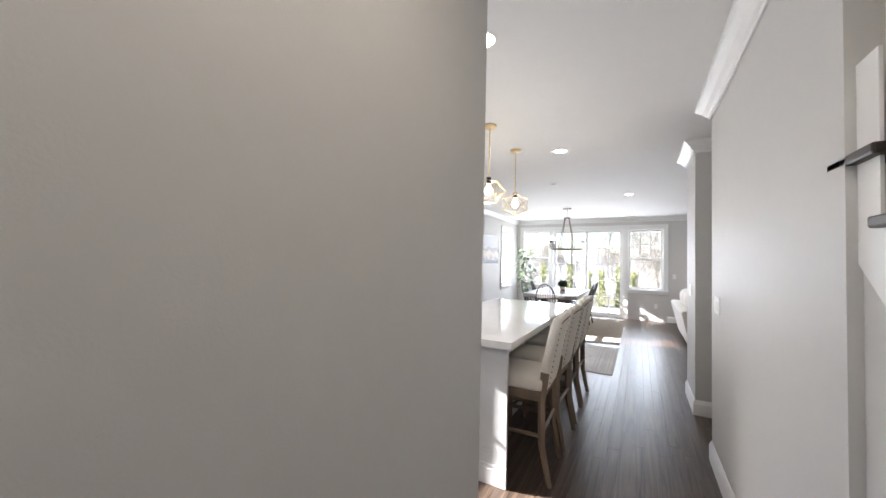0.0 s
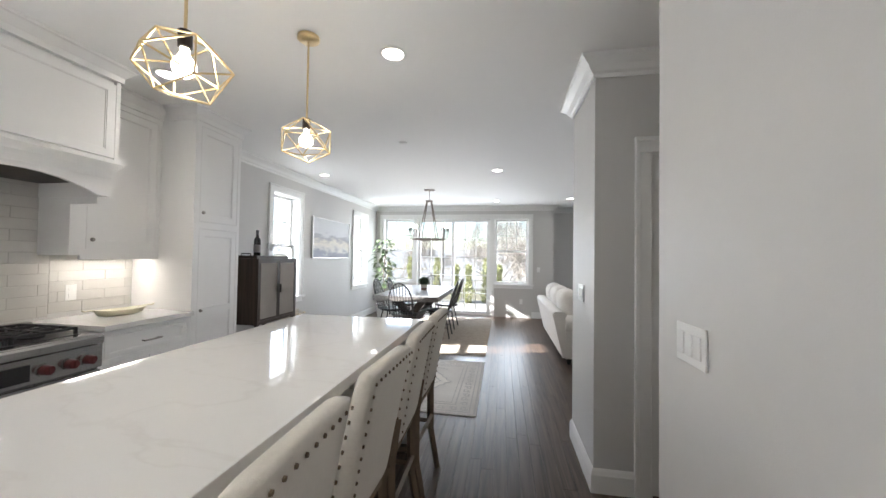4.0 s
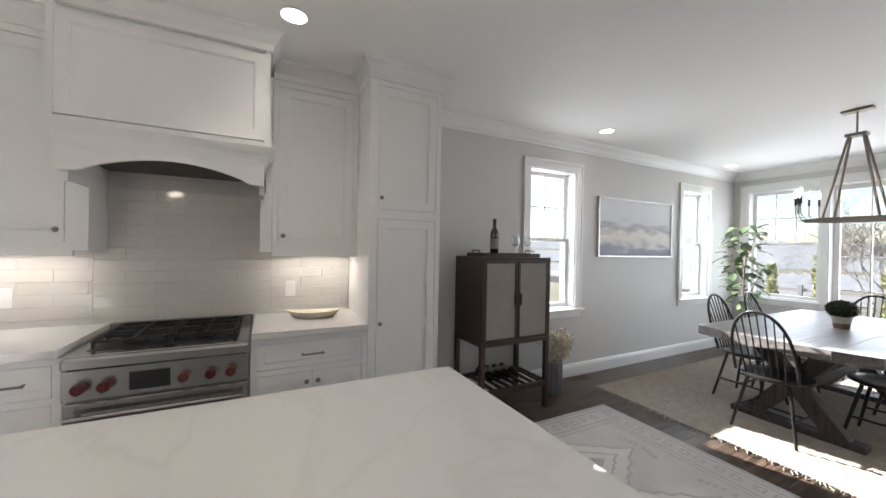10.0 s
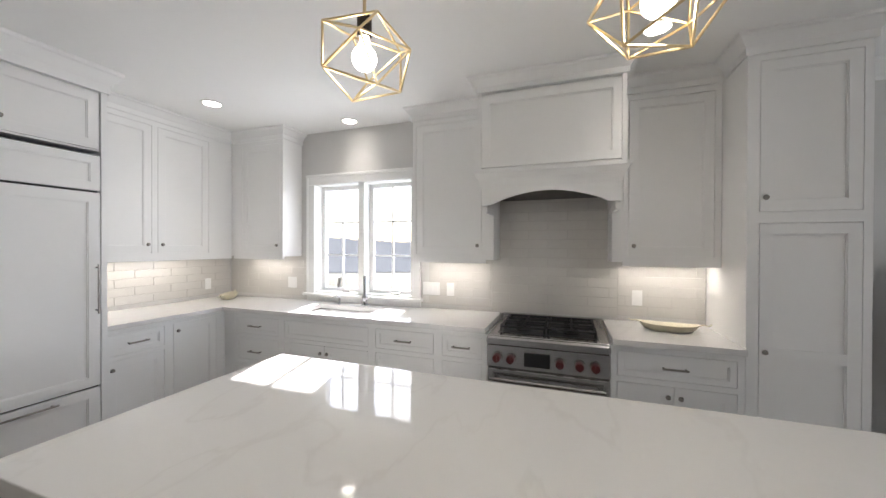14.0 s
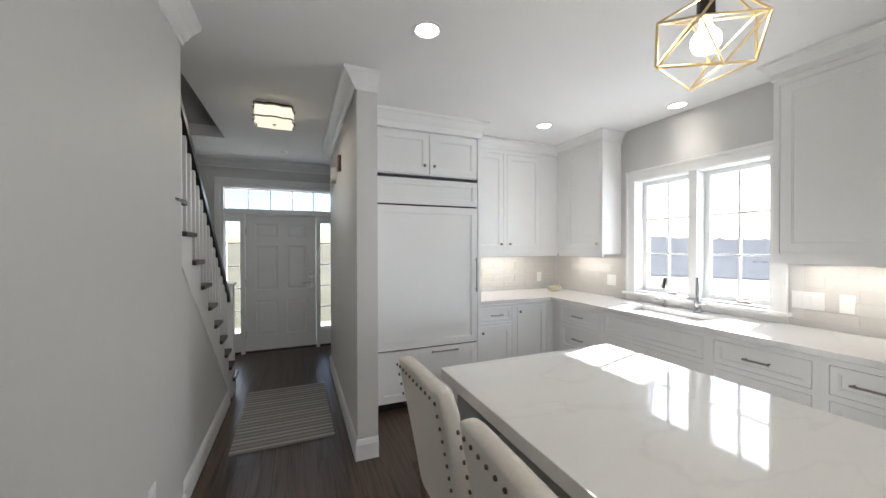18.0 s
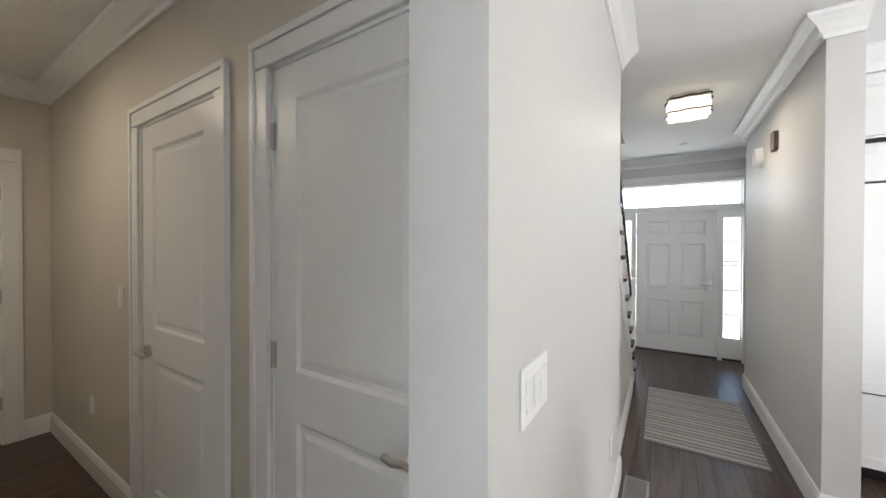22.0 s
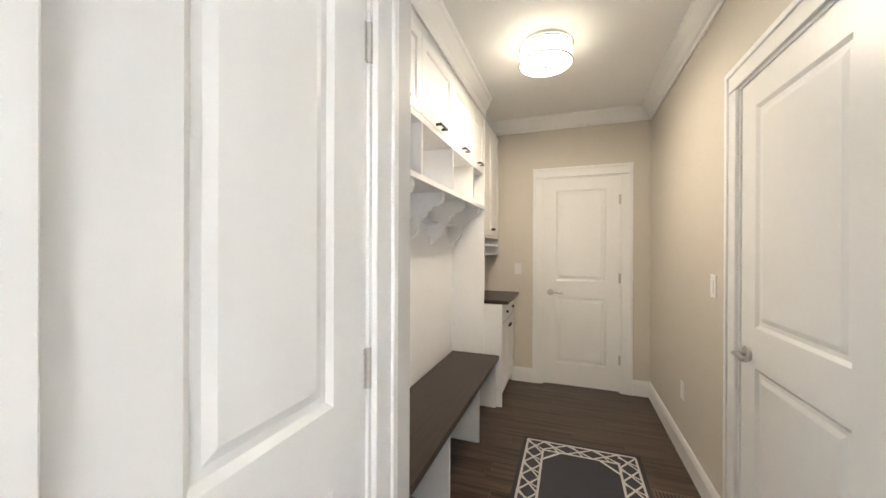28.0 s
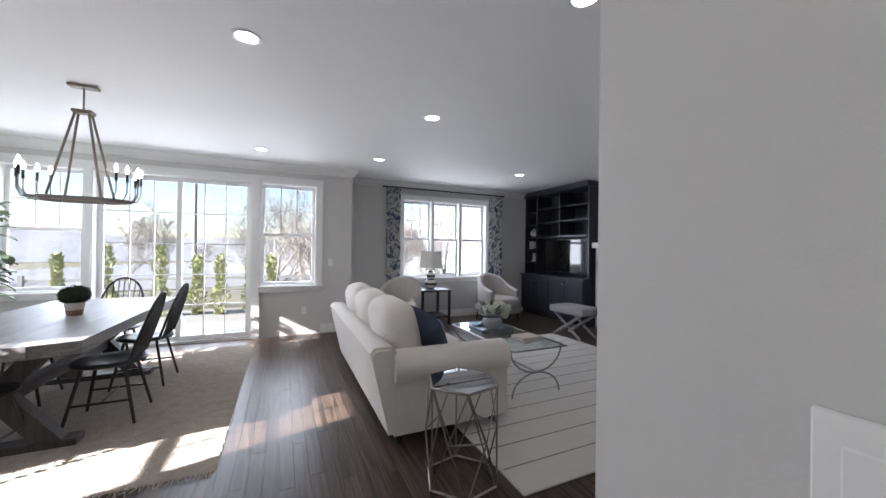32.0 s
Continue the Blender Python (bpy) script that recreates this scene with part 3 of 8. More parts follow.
kw = thing("window_5", "white twin casement window above the kitchen sink", "window", kind="structure")
lining(kw, west, *KW)
put("mullion", west, [((3.655, -0.002, KW[2]), (3.72, 0.16, KW[3]))], TRIM, kw)
sash(kw, west, KW[0] + 0.015, 3.655, KW[2] + 0.01, KW[3] - 0.015, 0.10, 2, 3, t=0.045, pane_mat=DIMGLASS)
sash(kw, west, 3.72, KW[1] - 0.015, KW[2] + 0.01, KW[3] - 0.015, 0.10, 2, 3, t=0.045, pane_mat=DIMGLASS)
casing(kw, west, KW[0] + 0.01, KW[1] - 0.01, KW[2], KW[3] - 0.005, c=0.09)
put("crank", west, [((3.45, 0.03, KW[2] + 0.022), (3.53, 0.06, KW[2] + 0.04)), ((4.0, 0.03, KW[2] + 0.022), (4.08, 0.06, KW[2] + 0.04))], NICKEL, kw)

lw = thing("window_6", "white triple double-hung window in the living room", "window", kind="structure")
lining(lw, north_l, *LW)
for i in range(3):
    s = (LW[1] - LW[0]) / 3
    a, b = LW[0] + s * i + 0.025, LW[0] + s * (i + 1) - 0.025
    m = (LW[2] + LW[3]) / 2
    sash(lw, north_l, a, b, m - 0.02, LW[3] - 0.02, 0.13, 3, 2)
    sash(lw, north_l, a, b, LW[2] + 0.02, m + 0.02, 0.09, 1, 1)
    if i:
        put("mullion", north_l, [((a - 0.055, 0.0, LW[2]), (a + 0.005, 0.18, LW[3]))], TRIM, lw)
casing(lw, north_l, *LW, c=0.09)


def panelled(bm, P, u0, u1, v0, v1, w, th, panels, steps):
    """One closed leaf, its front at w, with panels sunk by steps of (inset, depth)."""
    us = sorted({u0, u1, *[p[0] for p in panels], *[p[1] for p in panels]})
    vs = sorted({v0, v1, *[p[2] for p in panels], *[p[3] for p in panels]})
    g = {(a, b): bm.verts.new(P(a, w, b)) for a in us for b in vs}
    for a, b in zip(us, us[1:]):
        for c, d in zip(vs, vs[1:]):
            if (a, b, c, d) not in panels:
                bm.faces.new((g[a, c], g[b, c], g[b, d], g[a, d]))
    for a, b, c, d in panels:
        R = [[g[a, c], g[b, c], g[b, d], g[a, d]]]
        for n_, dp in steps:
            R.append([bm.verts.new(P(x, w + dp, z)) for x, z in ((a + n_, c + n_), (b - n_, c + n_), (b - n_, d - n_), (a + n_, d - n_))])
        for A, B in zip(R, R[1:]):
            for k in range(4):
                bm.faces.new((A[k], A[(k + 1) % 4], B[(k + 1) % 4], B[k]))
        bm.faces.new(R[-1])
    q = [bm.verts.new(P(a, w + th, b)) for a, b in ((u0, v0), (u1, v0), (u1, v1), (u0, v1))]
    bm.faces.new(q)
    bm.faces.new([g[a, v0] for a in us] + [q[1], q[0]])
    bm.faces.new([g[a, v1] for a in us] + [q[2], q[3]])
    bm.faces.new([g[u0, b] for b in vs] + [q[3], q[0]])
    bm.faces.new([g[u1, b] for b in vs] + [q[2], q[1]])


def panel_slab(bm, P, u0, u1, v0, v1, w, panels, th=0.036, dp=0.009):
    panelled(bm, P, u0, u1, v0, v1, w, th, panels, [(0.006, 0.004), (0.013, dp), (0.028, dp), (0.046, 0.003)])


def lever(door, P, u, v, w, d):
    """A lever on a round rose; d: +1 or -1, the way it points along the wall."""
    bm = bmesh.new()
    tube(bm, [P(u, w, v), P(u, w - 0.012, v)], 0.031, 16)
    rose = part("rose", bm, NICKEL, door, sm=40)
    bm = bmesh.new()
    pts = [P(u, w - 0.01, v), P(u, w - 0.045, v), P(u + d * 0.012, w - 0.055, v), P(u + d * 0.05, w - 0.056, v + 0.006), P(u + d * 0.085, w - 0.055, v - 0.004), P(u + d * 0.115, w - 0.052, v + 0.002)]
    tube(bm, pts, 0.0095, 10)
    part("lever", bm, NICKEL, door, "satin nickel lever", sm=50)


def inner_door(name, P, o, label, hinge, wall_th=0.12, front=0.0, arms=1, cas=0.085):
    """A closed two-panel door in its opening; hinge: 'lo' or 'hi', the side of the hinges."""
    u0, u1, v0, v1 = o
    d = thing(name, label, "door", kind="structure")
    put("jamb", P, [((u0 - 0.001, -0.002, 0), (u0 + 0.018, wall_th + 0.002, v1)), ((u1 - 0.018, -0.002, 0), (u1 + 0.001, wall_th + 0.002, v1)), ((u0, -0.002, v1 - 0.018), (u1, wall_th + 0.002, v1 + 0.001))], TRIM, d)
    bx = []
    for a, b in ((u0 - cas, u0 + 0.006), (u1 - 0.006, u1 + cas)):
        bx.append(((a + (0.01 if a < u0 - 0.01 else 0), -0.016, 0), (b - (0.01 if b > u1 + 0.01 else 0), -0.0005, v1 - 0.01)))
    bx.append(((u0 - cas + 0.01, -0.0165, v1 - 0.006), (u1 + cas - 0.01, -0.0008, v1 + cas - 0.01)))
    bx += [((u0 - cas, -0.024, 0), (u0 - cas + 0.024, 0, v1 + cas)), ((u1 + cas - 0.024, -0.024, 0), (u1 + cas, 0, v1 + cas)), ((u0 - cas - 0.002, -0.0255, v1 + cas - 0.024), (u1 + cas + 0.002, -0.0012, v1 + cas + 0.002))]
    put("casing", P, bx, TRIM, d, "white moulded casing", 0.002)
    a, b, t = u0 + 0.0185, u1 - 0.0185, v1 - 0.0185
    bm = bmesh.new()
    st = 0.115
    panel_slab(bm, P, a, b, 0.012, t, 0.005, [(a + st, b - st, 1.02, t - st), (a + st, b - st, 0.22, 0.86)])
    leaf = part("door_leaf", bm, TRIM, d, "white two-panel leaf")
    hu = a if hinge == "lo" else b
    for v in (0.30, 1.06, 1.79):
        bm = bmesh.new()
        s = -1 if hinge == "lo" else 1
        tube(bm, [P(hu + s * 0.002, -0.001, v - 0.045), P(hu + s * 0.002, -0.001, v + 0.045)], 0.0065, 8)
        pbox(bm, P, (hu - 0.012, 0.0025, v - 0.044), (hu + 0.012, 0.006, v + 0.044))
        part("hinge", bm, NICKEL, leaf, "satin nickel hinge")
    lu = b - 0.065 if hinge == "lo" else a + 0.065
    lever(leaf, P, lu, 0.905, 0.005, -1 if hinge == "lo" else 1)
    return d


def mud_s(u, w, v):
    return (u, MS - w, v)


def mud_n(u, w, v):
    return (u, PIER_S + w, v)


def mud_e(u, w, v):
    return (MEX + w, u, v)


inner_door("door_2", mud_s, D2, "closed white two-panel closet door", "hi")
inner_door("door_3", mud_s, D1, "closed white two-panel door in the beige wall", "lo")
inner_door("door_4", mud_n, D3, "closed white two-panel closet door by the bench", "hi")
inner_door("door_5", mud_e, DE, "closed white two-panel door at the mudroom's end", "lo")
# unseen strip added behind the leaf, keeps sky light out of the gap below
tagged(boxes("threshold", [((MEX + 0.085, DE[0] + 0.002, -0.011), (MEX + 0.118, DE[1] - 0.002, 0.035))], FLOORM), "unseen dark strip closing the gap under the end door", "threshold", kind="structure")


# front door with sidelights and transom
def front(u, w, v):
    return (u, FRY - w, v)


fd = thing("door_6", "white six-panel entry door with sidelights and transom", "front door", kind="structure")
FU0, FU1 = -0.845, 0.06        # the leaf
EU0, EU1 = -1.12, 0.335        # the whole opening
put("frame", front, [((EU0, -0.02, 0), (EU0 + 0.035, 0.2, 2.275)), ((EU1 - 0.035, -0.02, 0), (EU1, 0.2, 2.275)), ((FU0 - 0.045, -0.018, 0), (FU0, 0.2, 1.93)), ((FU1, -0.018, 0), (FU1 + 0.045, 0.2, 1.93)), ((EU0 + 0.035, -0.019, 1.885), (EU1 - 0.035, 0.2, 1.945)), ((EU0 + 0.035, -0.019, 2.235), (EU1 - 0.035, 0.2, 2.275))], TRIM, fd, "white frame")
put("casing", front, [((EU0 - 0.07, -0.03, 0), (EU0 - 0.001, -0.001, 2.276)), ((EU1 + 0.001, -0.03, 0), (EU1 + 0.07, -0.001, 2.276)), ((EU0 - 0.07, -0.03, 2.277), (EU1 + 0.07, -0.001, 2.36))], TRIM, fd, "white door casing", bev=0.003)
bm = bmesh.new()
c = (FU0 + FU1) / 2
pan = []
for a, b in ((FU0 + 0.12, c - 0.055), (c + 0.055, FU1 - 0.12)):
    pan += [(a, b, 1.57, 1.76), (a, b, 0.84, 1.46), (a, b, 0.22, 0.70)]
panel_slab(bm, front, FU0 + 0.003, FU1 - 0.003, 0.015, 1.882, 0.06, pan, th=0.045)
leaf = part("door_leaf", bm, TRIM, fd, "white six-panel leaf")
lever(leaf, front, FU0 + 0.07, 0.93, 0.06, 1)
put("lock_plate", front, [((FU0 + 0.045, 0.05, 0.86), (FU0 + 0.095, 0.0595, 1.0))], NICKEL, leaf, "satin nickel lock plate", bev=0.003)
bm = bmesh.new()
tube(bm, [front(FU0 + 0.07, 0.06, 1.06), front(FU0 + 0.07, 0.03, 1.06)], 0.03, 16)
part("deadbolt", bm, NICKEL, leaf, "satin nickel deadbolt")
for v in (0.25, 0.95, 1.65):
    put("hinge", front, [((FU1 - 0.012, 0.045, v - 0.05), (FU1 + 0.012, 0.06, v + 0.05))], NICKEL, leaf)
put("threshold", front, [((EU0 + 0.035, 0.02, 0.0), (EU1 - 0.035, 0.2, 0.018))], DARKMETAL, fd)
for a, b in ((EU0 + 0.035, FU0 - 0.045), (FU1 + 0.045, EU1 - 0.035)):
    put("sidelight_panel", front, [((a, 0.05, 0), (b, 0.09, 0.26)), ((a, 0.05, 1.80), (b, 0.09, 1.885))], TRIM, fd)
    put("sidelight_bars", front, framed(front, a, b, 0.26, 1.80, 0.05, 0.085, 0.014) + [((a, 0.055, 0.26 + 1.54 * k / 5 - 0.006), (b, 0.08, 0.26 + 1.54 * k / 5 + 0.006)) for k in range(1, 5)], TRIM, fd)
    g = put("pane", front, [((a, 0.066, 0.26), (b, 0.07, 1.80))], GLASS, fd, "clear sidelight glass")
    g.visible_shadow = False
TU = EU1 - EU0 - 0.07
put("transom_bars", front, framed(front, EU0 + 0.035, EU1 - 0.035, 1.945, 2.235, 0.05, 0.085, 0.014) + [((EU0 + 0.035 + TU * k / 5 - 0.006, 0.055, 1.945), (EU0 + 0.035 + TU * k / 5 + 0.006, 0.08, 2.235)) for k in range(1, 5)], TRIM, fd)
g = put("pane", front, [((EU0 + 0.035, 0.066, 1.945), (EU1 - 0.035, 0.07, 2.235))], GLASS, fd, "clear transom glass")
g.visible_shadow = False

# ---- staircase ----
st = thing("staircase", "open-sided staircase with dark treads and white risers", "staircase", kind="structure")
RISE, RUNL, SY0 = 0.170, 0.198, 1.52
NST = 15
for i in range(NST):
    y0, z1 = SY0 + RUNL * i, RISE * (i + 1)
    bm = bmesh.new()
    xs = -0.03 if y0 + RUNL < 3.56 else 0.125
    cbox(bm, (xs, y0 - 0.025, z1 - 0.028), (1.05, y0 + RUNL + 0.004, z1), 0.006, 2)
    part("tread", bm, BENCHWOOD, st, "dark stained tread")
    boxes("riser", [((max(xs, 0.012), y0, z1 - RISE), (1.05, y0 + 0.015, z1 - 0.028))], TRIM, st)
# skirt on the open side: a white board cut to the steps, then grey wall under it
bm = bmesh.new()
poly = [(SY0 - 0.0, 0.0)]
for i in range(9):
    poly += [(SY0 + RUNL * i, RISE * (i + 1) - 0.028), (SY0 + RUNL * (i + 1), RISE * (i + 1) - 0.028)]
poly += [(SY0 + RUNL * 9, 1.93), (3.53, 1.93), (3.53, 1.53), (SY0 + 0.23, 0.0)]
prism(bm, poly, "x", -0.008, -0.0005)
part("stringer", bm, TRIM, st, "white stringer")
bm = bmesh.new()
prism(bm, [(SY0 + 0.02, 0.0), (3.40, RISE / RUNL * (3.40 - SY0) - 0.03), (3.40, 0.0)], "x", 0.0, 0.10)
tagged(part("wall_stair_side", bm, WALL), "grey triangular wall under the stairs", "wall", kind="structure")
for i in range(1, 10):
    for k in (0.25, 0.75):
        y = SY0 + RUNL * (i + k)
        if y > 3.38:
            continue
        z = RISE * (i + 1)
        bm = bmesh.new()
        cbox(bm, (0.03, y - 0.014, z), (0.058, y + 0.014, 0.80 + RISE / RUNL * (y - SY0)))
        part("baluster", bm, TRIM, st)
bm = bmesh.new()
prism(bm, [(SY0 + 0.1, 0.875), (3.398, 0.79 + RISE / RUNL * (3.398 - SY0)), (3.398, 0.855 + RISE / RUNL * (3.398 - SY0)), (SY0 + 0.1, 0.94)], "x", 0.016, 0.072)
part("handrail", bm, BLACKWOOD, st, "black painted handrail")
bm = bmesh.new()
cbox(bm, (-0.005, SY0 + 0.03, 0), (0.095, SY0 + 0.13, 1.06), 0.004)
cbox(bm, (-0.02, SY0 + 0.015, 1.06), (0.11, SY0 + 0.145, 1.09), 0.006)
part("newel_post", bm, TRIM, st, "white square newel post")


# ---- kitchen ----
PEWTER = mat("satin_pewter", (0.30, 0.28, 0.255), 0.34, 1.0, var=0.08, scale=20)


def shaker(name, P, u0, u1, v0, v1, w, parent, material, th=0.02, rail=0.055, dp=0.008, label=""):
    bm = bmesh.new()
    r = min(rail, (u1 - u0) * 0.3, (v1 - v0) * 0.3)
    panelled(bm, P, u0, u1, v0, v1, w, th, [(u0 + r, u1 - r, v0 + r, v1 - r)], [(0.0005, dp * 0.45), (0.007, dp * 0.5), (0.008, dp)])
    return part(name, bm, material, parent, label)


def knob(parent, P, u, v, w, material=None):
    bm = bmesh.new()
    q = lambda d, r: [P(u, w - d, v)]
    tube(bm, [P(u, w, v), P(u, w - 0.012, v)], 0.005, 8)
    tube(bm, [P(u, w - 0.011, v), P(u, w - 0.016, v), P(u, w - 0.022, v), P(u, w - 0.026, v)], 0.0145, 12, r2=0.009)
    return part("knob", bm, material or PEWTER, parent, "metal knob", sm=50)


def bar_pull(parent, P, u, v, w, length=0.13, vert=False, material=None, label="metal bar pull"):
    bm = bmesh.new()
    h = length / 2
    at = (lambda s: (u, v + s)) if vert else (lambda s: (u + s, v))
    a, b = at(-h), at(h)
    for s in (-h * 0.86, h * 0.86):
        p = at(s)
        tube(bm, [P(p[0], w, p[1]), P(p[0], w - 0.03, p[1])], 0.005, 8)
    tube(bm, [P(a[0], w - 0.03, a[1]), P(b[0], w - 0.03, b[1])], 0.0062, 8)
    return part("pull", bm, material or PEWTER, parent, label)


def cabinet(name, P, u0, u1, v0, v1, w, depth, columns, label, material=None, stile=0.035, toe=0.0, pulls=None, group=""):
    """An inset cabinet: carcass, face frame and doors or drawers. w: the front; columns: (u0, u1, [(v0, v1, kind)])."""
    material = material or CAB
    cab = thing(name, label, "cabinet", group=group)
    bx = [((u0, w + 0.022, v0 + toe), (u1, w + depth, v1))]
    if toe:
        bx.append(((u0, w + 0.07, v0), (u1, w + depth, v0 + toe)))
    put("body", P, bx, material, cab)
    fr, at = [], u0
    for c0, c1, cells in columns:
        fr.append(((at, w, v0 + toe), (c0 - 0.003, w + 0.022, v1)))
        z = v0 + toe
        for a, b, _ in sorted(cells):
            fr.append(((c0 - 0.003, w, z), (c1 + 0.003, w + 0.022, a - 0.003)))
            z = b + 0.003
        fr.append(((c0 - 0.003, w, z), (c1 + 0.003, w + 0.022, v1)))
        at = c1 + 0.003
    fr.append(((at, w, v0 + toe), (u1, w + 0.022, v1)))
    put("face_frame", P, fr, material, cab)
    for c0, c1, cells in columns:
        for a, b, kind in cells:
            kind, _, where = kind.partition(":")
            nm = {"d": "door", "w": "drawer_front", "p": "panel"}[kind]
            dr = shaker(nm, P, c0, c1, a, b, w + 0.0005, cab, material, rail=0.055 if b - a > 0.25 else 0.03)
            if kind == "w":
                bar_pull(dr, P, (c0 + c1) / 2, (a + b) / 2, w, length=min(0.16, (c1 - c0) * 0.45))
            if kind == "d" and where:
                ku = c0 + 0.03 if "l" in where else c1 - 0.03
                kv = a + 0.07 if "b" in where else (b - 0.07 if "t" in where else (a + b) / 2)
                knob(dr, P, ku, kv, w)
    return cab


def cab_crown(name, pts, z0, z1, label):
    """A cabinet crown that grows outwards up to the ceiling; the room on the left-hand side."""
    h = z1 - z0
    prof = [(0, z0), (0.012, z0), (0.014, z0 + h * 0.35), (0.02, z0 + h * 0.42), (0.05, z0 + h * 0.8), (0.062, z0 + h * 0.86), (0.065, z1), (0, z1)]
    bm = bmesh.new()
    run(bm, pts, prof)
    return tagged(part(name, bm, CAB), label, "crown moulding", kind="structure")


def kwest(u, w, v):
    """Kitchen fronts on the west wall; w counts from the wall line x = 0 backwards (towards -x)."""
    return (-w, u, v)


def ksouth(u, w, v):
    return (u, -w, v)


BF = 3.10      # base fronts at x = -3.10
CT = 0.91     # worktop height


def base_unit(P, front, depth, u0, u1, kind, label):
    """One base unit with a drawer over doors ('dd'), three drawers ('www'), a sink front ('sink') or one door ('d')."""
    a, b, m = u0 + 0.035, u1 - 0.035, (u0 + u1) / 2
    top, flat = 0.90, P

    def P(u, w, v):
        return flat(u, w, v * (CT - 0.035) / 0.91)
    cab = thing("base_cabinet", label, "cabinet", group="base cabinets")
    put("body", P, [((u0, front + 0.022, 0.10), (u1, front + depth, top)), ((u0, front + 0.075, 0.0), (u1, front + depth, 0.10))], CAB, cab)
    cells = {"dd": [(a, b, 0.715, 0.865, "w", 0), (a, m - 0.002, 0.135, 0.675, "d", 1), (m + 0.002, b, 0.135, 0.675, "d", -1)],
             "www": [(a, b, 0.715, 0.865, "w", 0), (a, b, 0.44, 0.675, "w", 0), (a, b, 0.135, 0.40, "w", 0)],
             "sink": [(a, b, 0.715, 0.865, "p", 0), (a, m - 0.002, 0.135, 0.675, "d", 1), (m + 0.002, b, 0.135, 0.675, "d", -1)],
             "d": [(a, b, 0.135, 0.865, "d", 1)], "wd": [(a, b, 0.715, 0.865, "w", 0), (a, b, 0.135, 0.675, "d", 1)]}[kind]
    fr = [((u0, front, 0.10), (a - 0.003, front + 0.022, top)), ((b + 0.003, front, 0.10), (u1, front + 0.022, top)), ((a - 0.003, front, 0.10), (b + 0.003, front + 0.022, 0.132)), ((a - 0.003, front, 0.868), (b + 0.003, front + 0.022, top))]
    if kind != "d":
        fr.append(((a - 0.003, front, 0.678), (b + 0.003, front + 0.022, 0.712)))
    if kind == "www":
        fr.append(((a - 0.003, front, 0.403), (b + 0.003, front + 0.022, 0.437)))
    put("face_frame", P, fr, CAB, cab)
    for p, q, v0, v1, k, s in cells:
        dr = shaker({"w": "drawer_front", "d": "door", "p": "panel"}[k], P, p, q, v0, v1, front + 0.0005, cab, CAB, rail=0.055 if v1 - v0 > 0.3 else 0.032)
        if k == "w":
            bar_pull(dr, P, (p + q) / 2, (v0 + v1) / 2, front, 0.13)
        elif k == "d":
            knob(dr, P, q - 0.03 if s > 0 else p + 0.03, v1 - 0.06, front)
    return cab


D_W = abs(WX) - BF - 0.002
base_unit(kwest, BF, D_W, 5.825, 6.488, "dd", "white inset base cabinet beside the range and pantry")
base_unit(kwest, BF, D_W, 4.70, 5.055, "www", "narrow white drawer cabinet beside the range")
base_unit(kwest, BF, D_W, 4.16, 4.70, "www", "white drawer cabinet near the kitchen sink")
base_unit(kwest, BF, D_W, 3.28, 4.16, "sink", "white sink base cabinet under the window")
base_unit(kwest, BF, D_W, 2.72, 3.28, "www", "white drawer cabinet towards the kitchen corner")
SF = -2.60
base_unit(ksouth, SF, 0.60, -2.64, -2.203, "wd", "white base cabinet beside the refrigerator")
base_unit(ksouth, SF, 0.60, -3.07, -2.64, "d", "white corner base cabinet with one door")
tagged(boxes("corner_filler", [((WX + 0.002, SY + 0.002, 0), (-3.07, 2.60, CT - 0.045)), ((WX + 0.002, 2.60, 0), (-3.12, 2.72, CT - 0.045))], CAB), "white filler panel in the kitchen corner", "cabinet")

# worktops
def slab(bm, xs, ys, inside, z0, z1):
    """A flat slab over the cells of a grid for which inside(x, y) holds."""
    vt = {}
    def vv(i, j, z):
        return vt.setdefault((i, j, z), None) or vt.update({(i, j, z): bm.verts.new((xs[i], ys[j], z))}) or vt[i, j, z]
    ok = lambda i, j: 0 <= i < len(xs) - 1 and 0 <= j < len(ys) - 1 and inside((xs[i] + xs[i + 1]) / 2, (ys[j] + ys[j + 1]) / 2)
    for i in range(len(xs) - 1):
        for j in range(len(ys) - 1):
            if ok(i, j):
                c = [(i, j), (i + 1, j), (i + 1, j + 1), (i, j + 1)]
                bm.faces.new([vv(*q, z1) for q in c])
                bm.faces.new([vv(*q, z0) for q in c[::-1]])
                for k, (a, b) in enumerate(((i, j - 1), (i + 1, j), (i, j + 1), (i - 1, j))):
                    if not ok(a, b):
                        p, q = c[k], c[(k + 1) % 4]
                        bm.faces.new((vv(*p, z0), vv(*q, z0), vv(*q, z1), vv(*p, z1)))


CTX = -3.065
bm = bmesh.new()
SK = (3.36, 4.04, -3.50, -3.20)       # sink cut-out: y, y, x, x
slab(bm, [WX + 0.001, SK[2], SK[3], CTX, -2.202], [SY + 0.001, 2.64, SK[0], SK[1], 5.05], lambda x, y: (x < CTX or y < 2.64) and not (SK[2] < x < SK[3] and SK[0] < y < SK[1]), CT - 0.035, CT)
tagged(part("worktop", bm, QUARTZ), "white veined quartz worktop round the kitchen corner", "worktop")
tagged(boxes("worktop", [((WX + 0.001, 5.83, CT - 0.035), (CTX, 6.488, CT))], QUARTZ), "short white quartz worktop between range and pantry", "worktop")
snk = thing("sink", "undermount stainless steel kitchen sink", "sink")
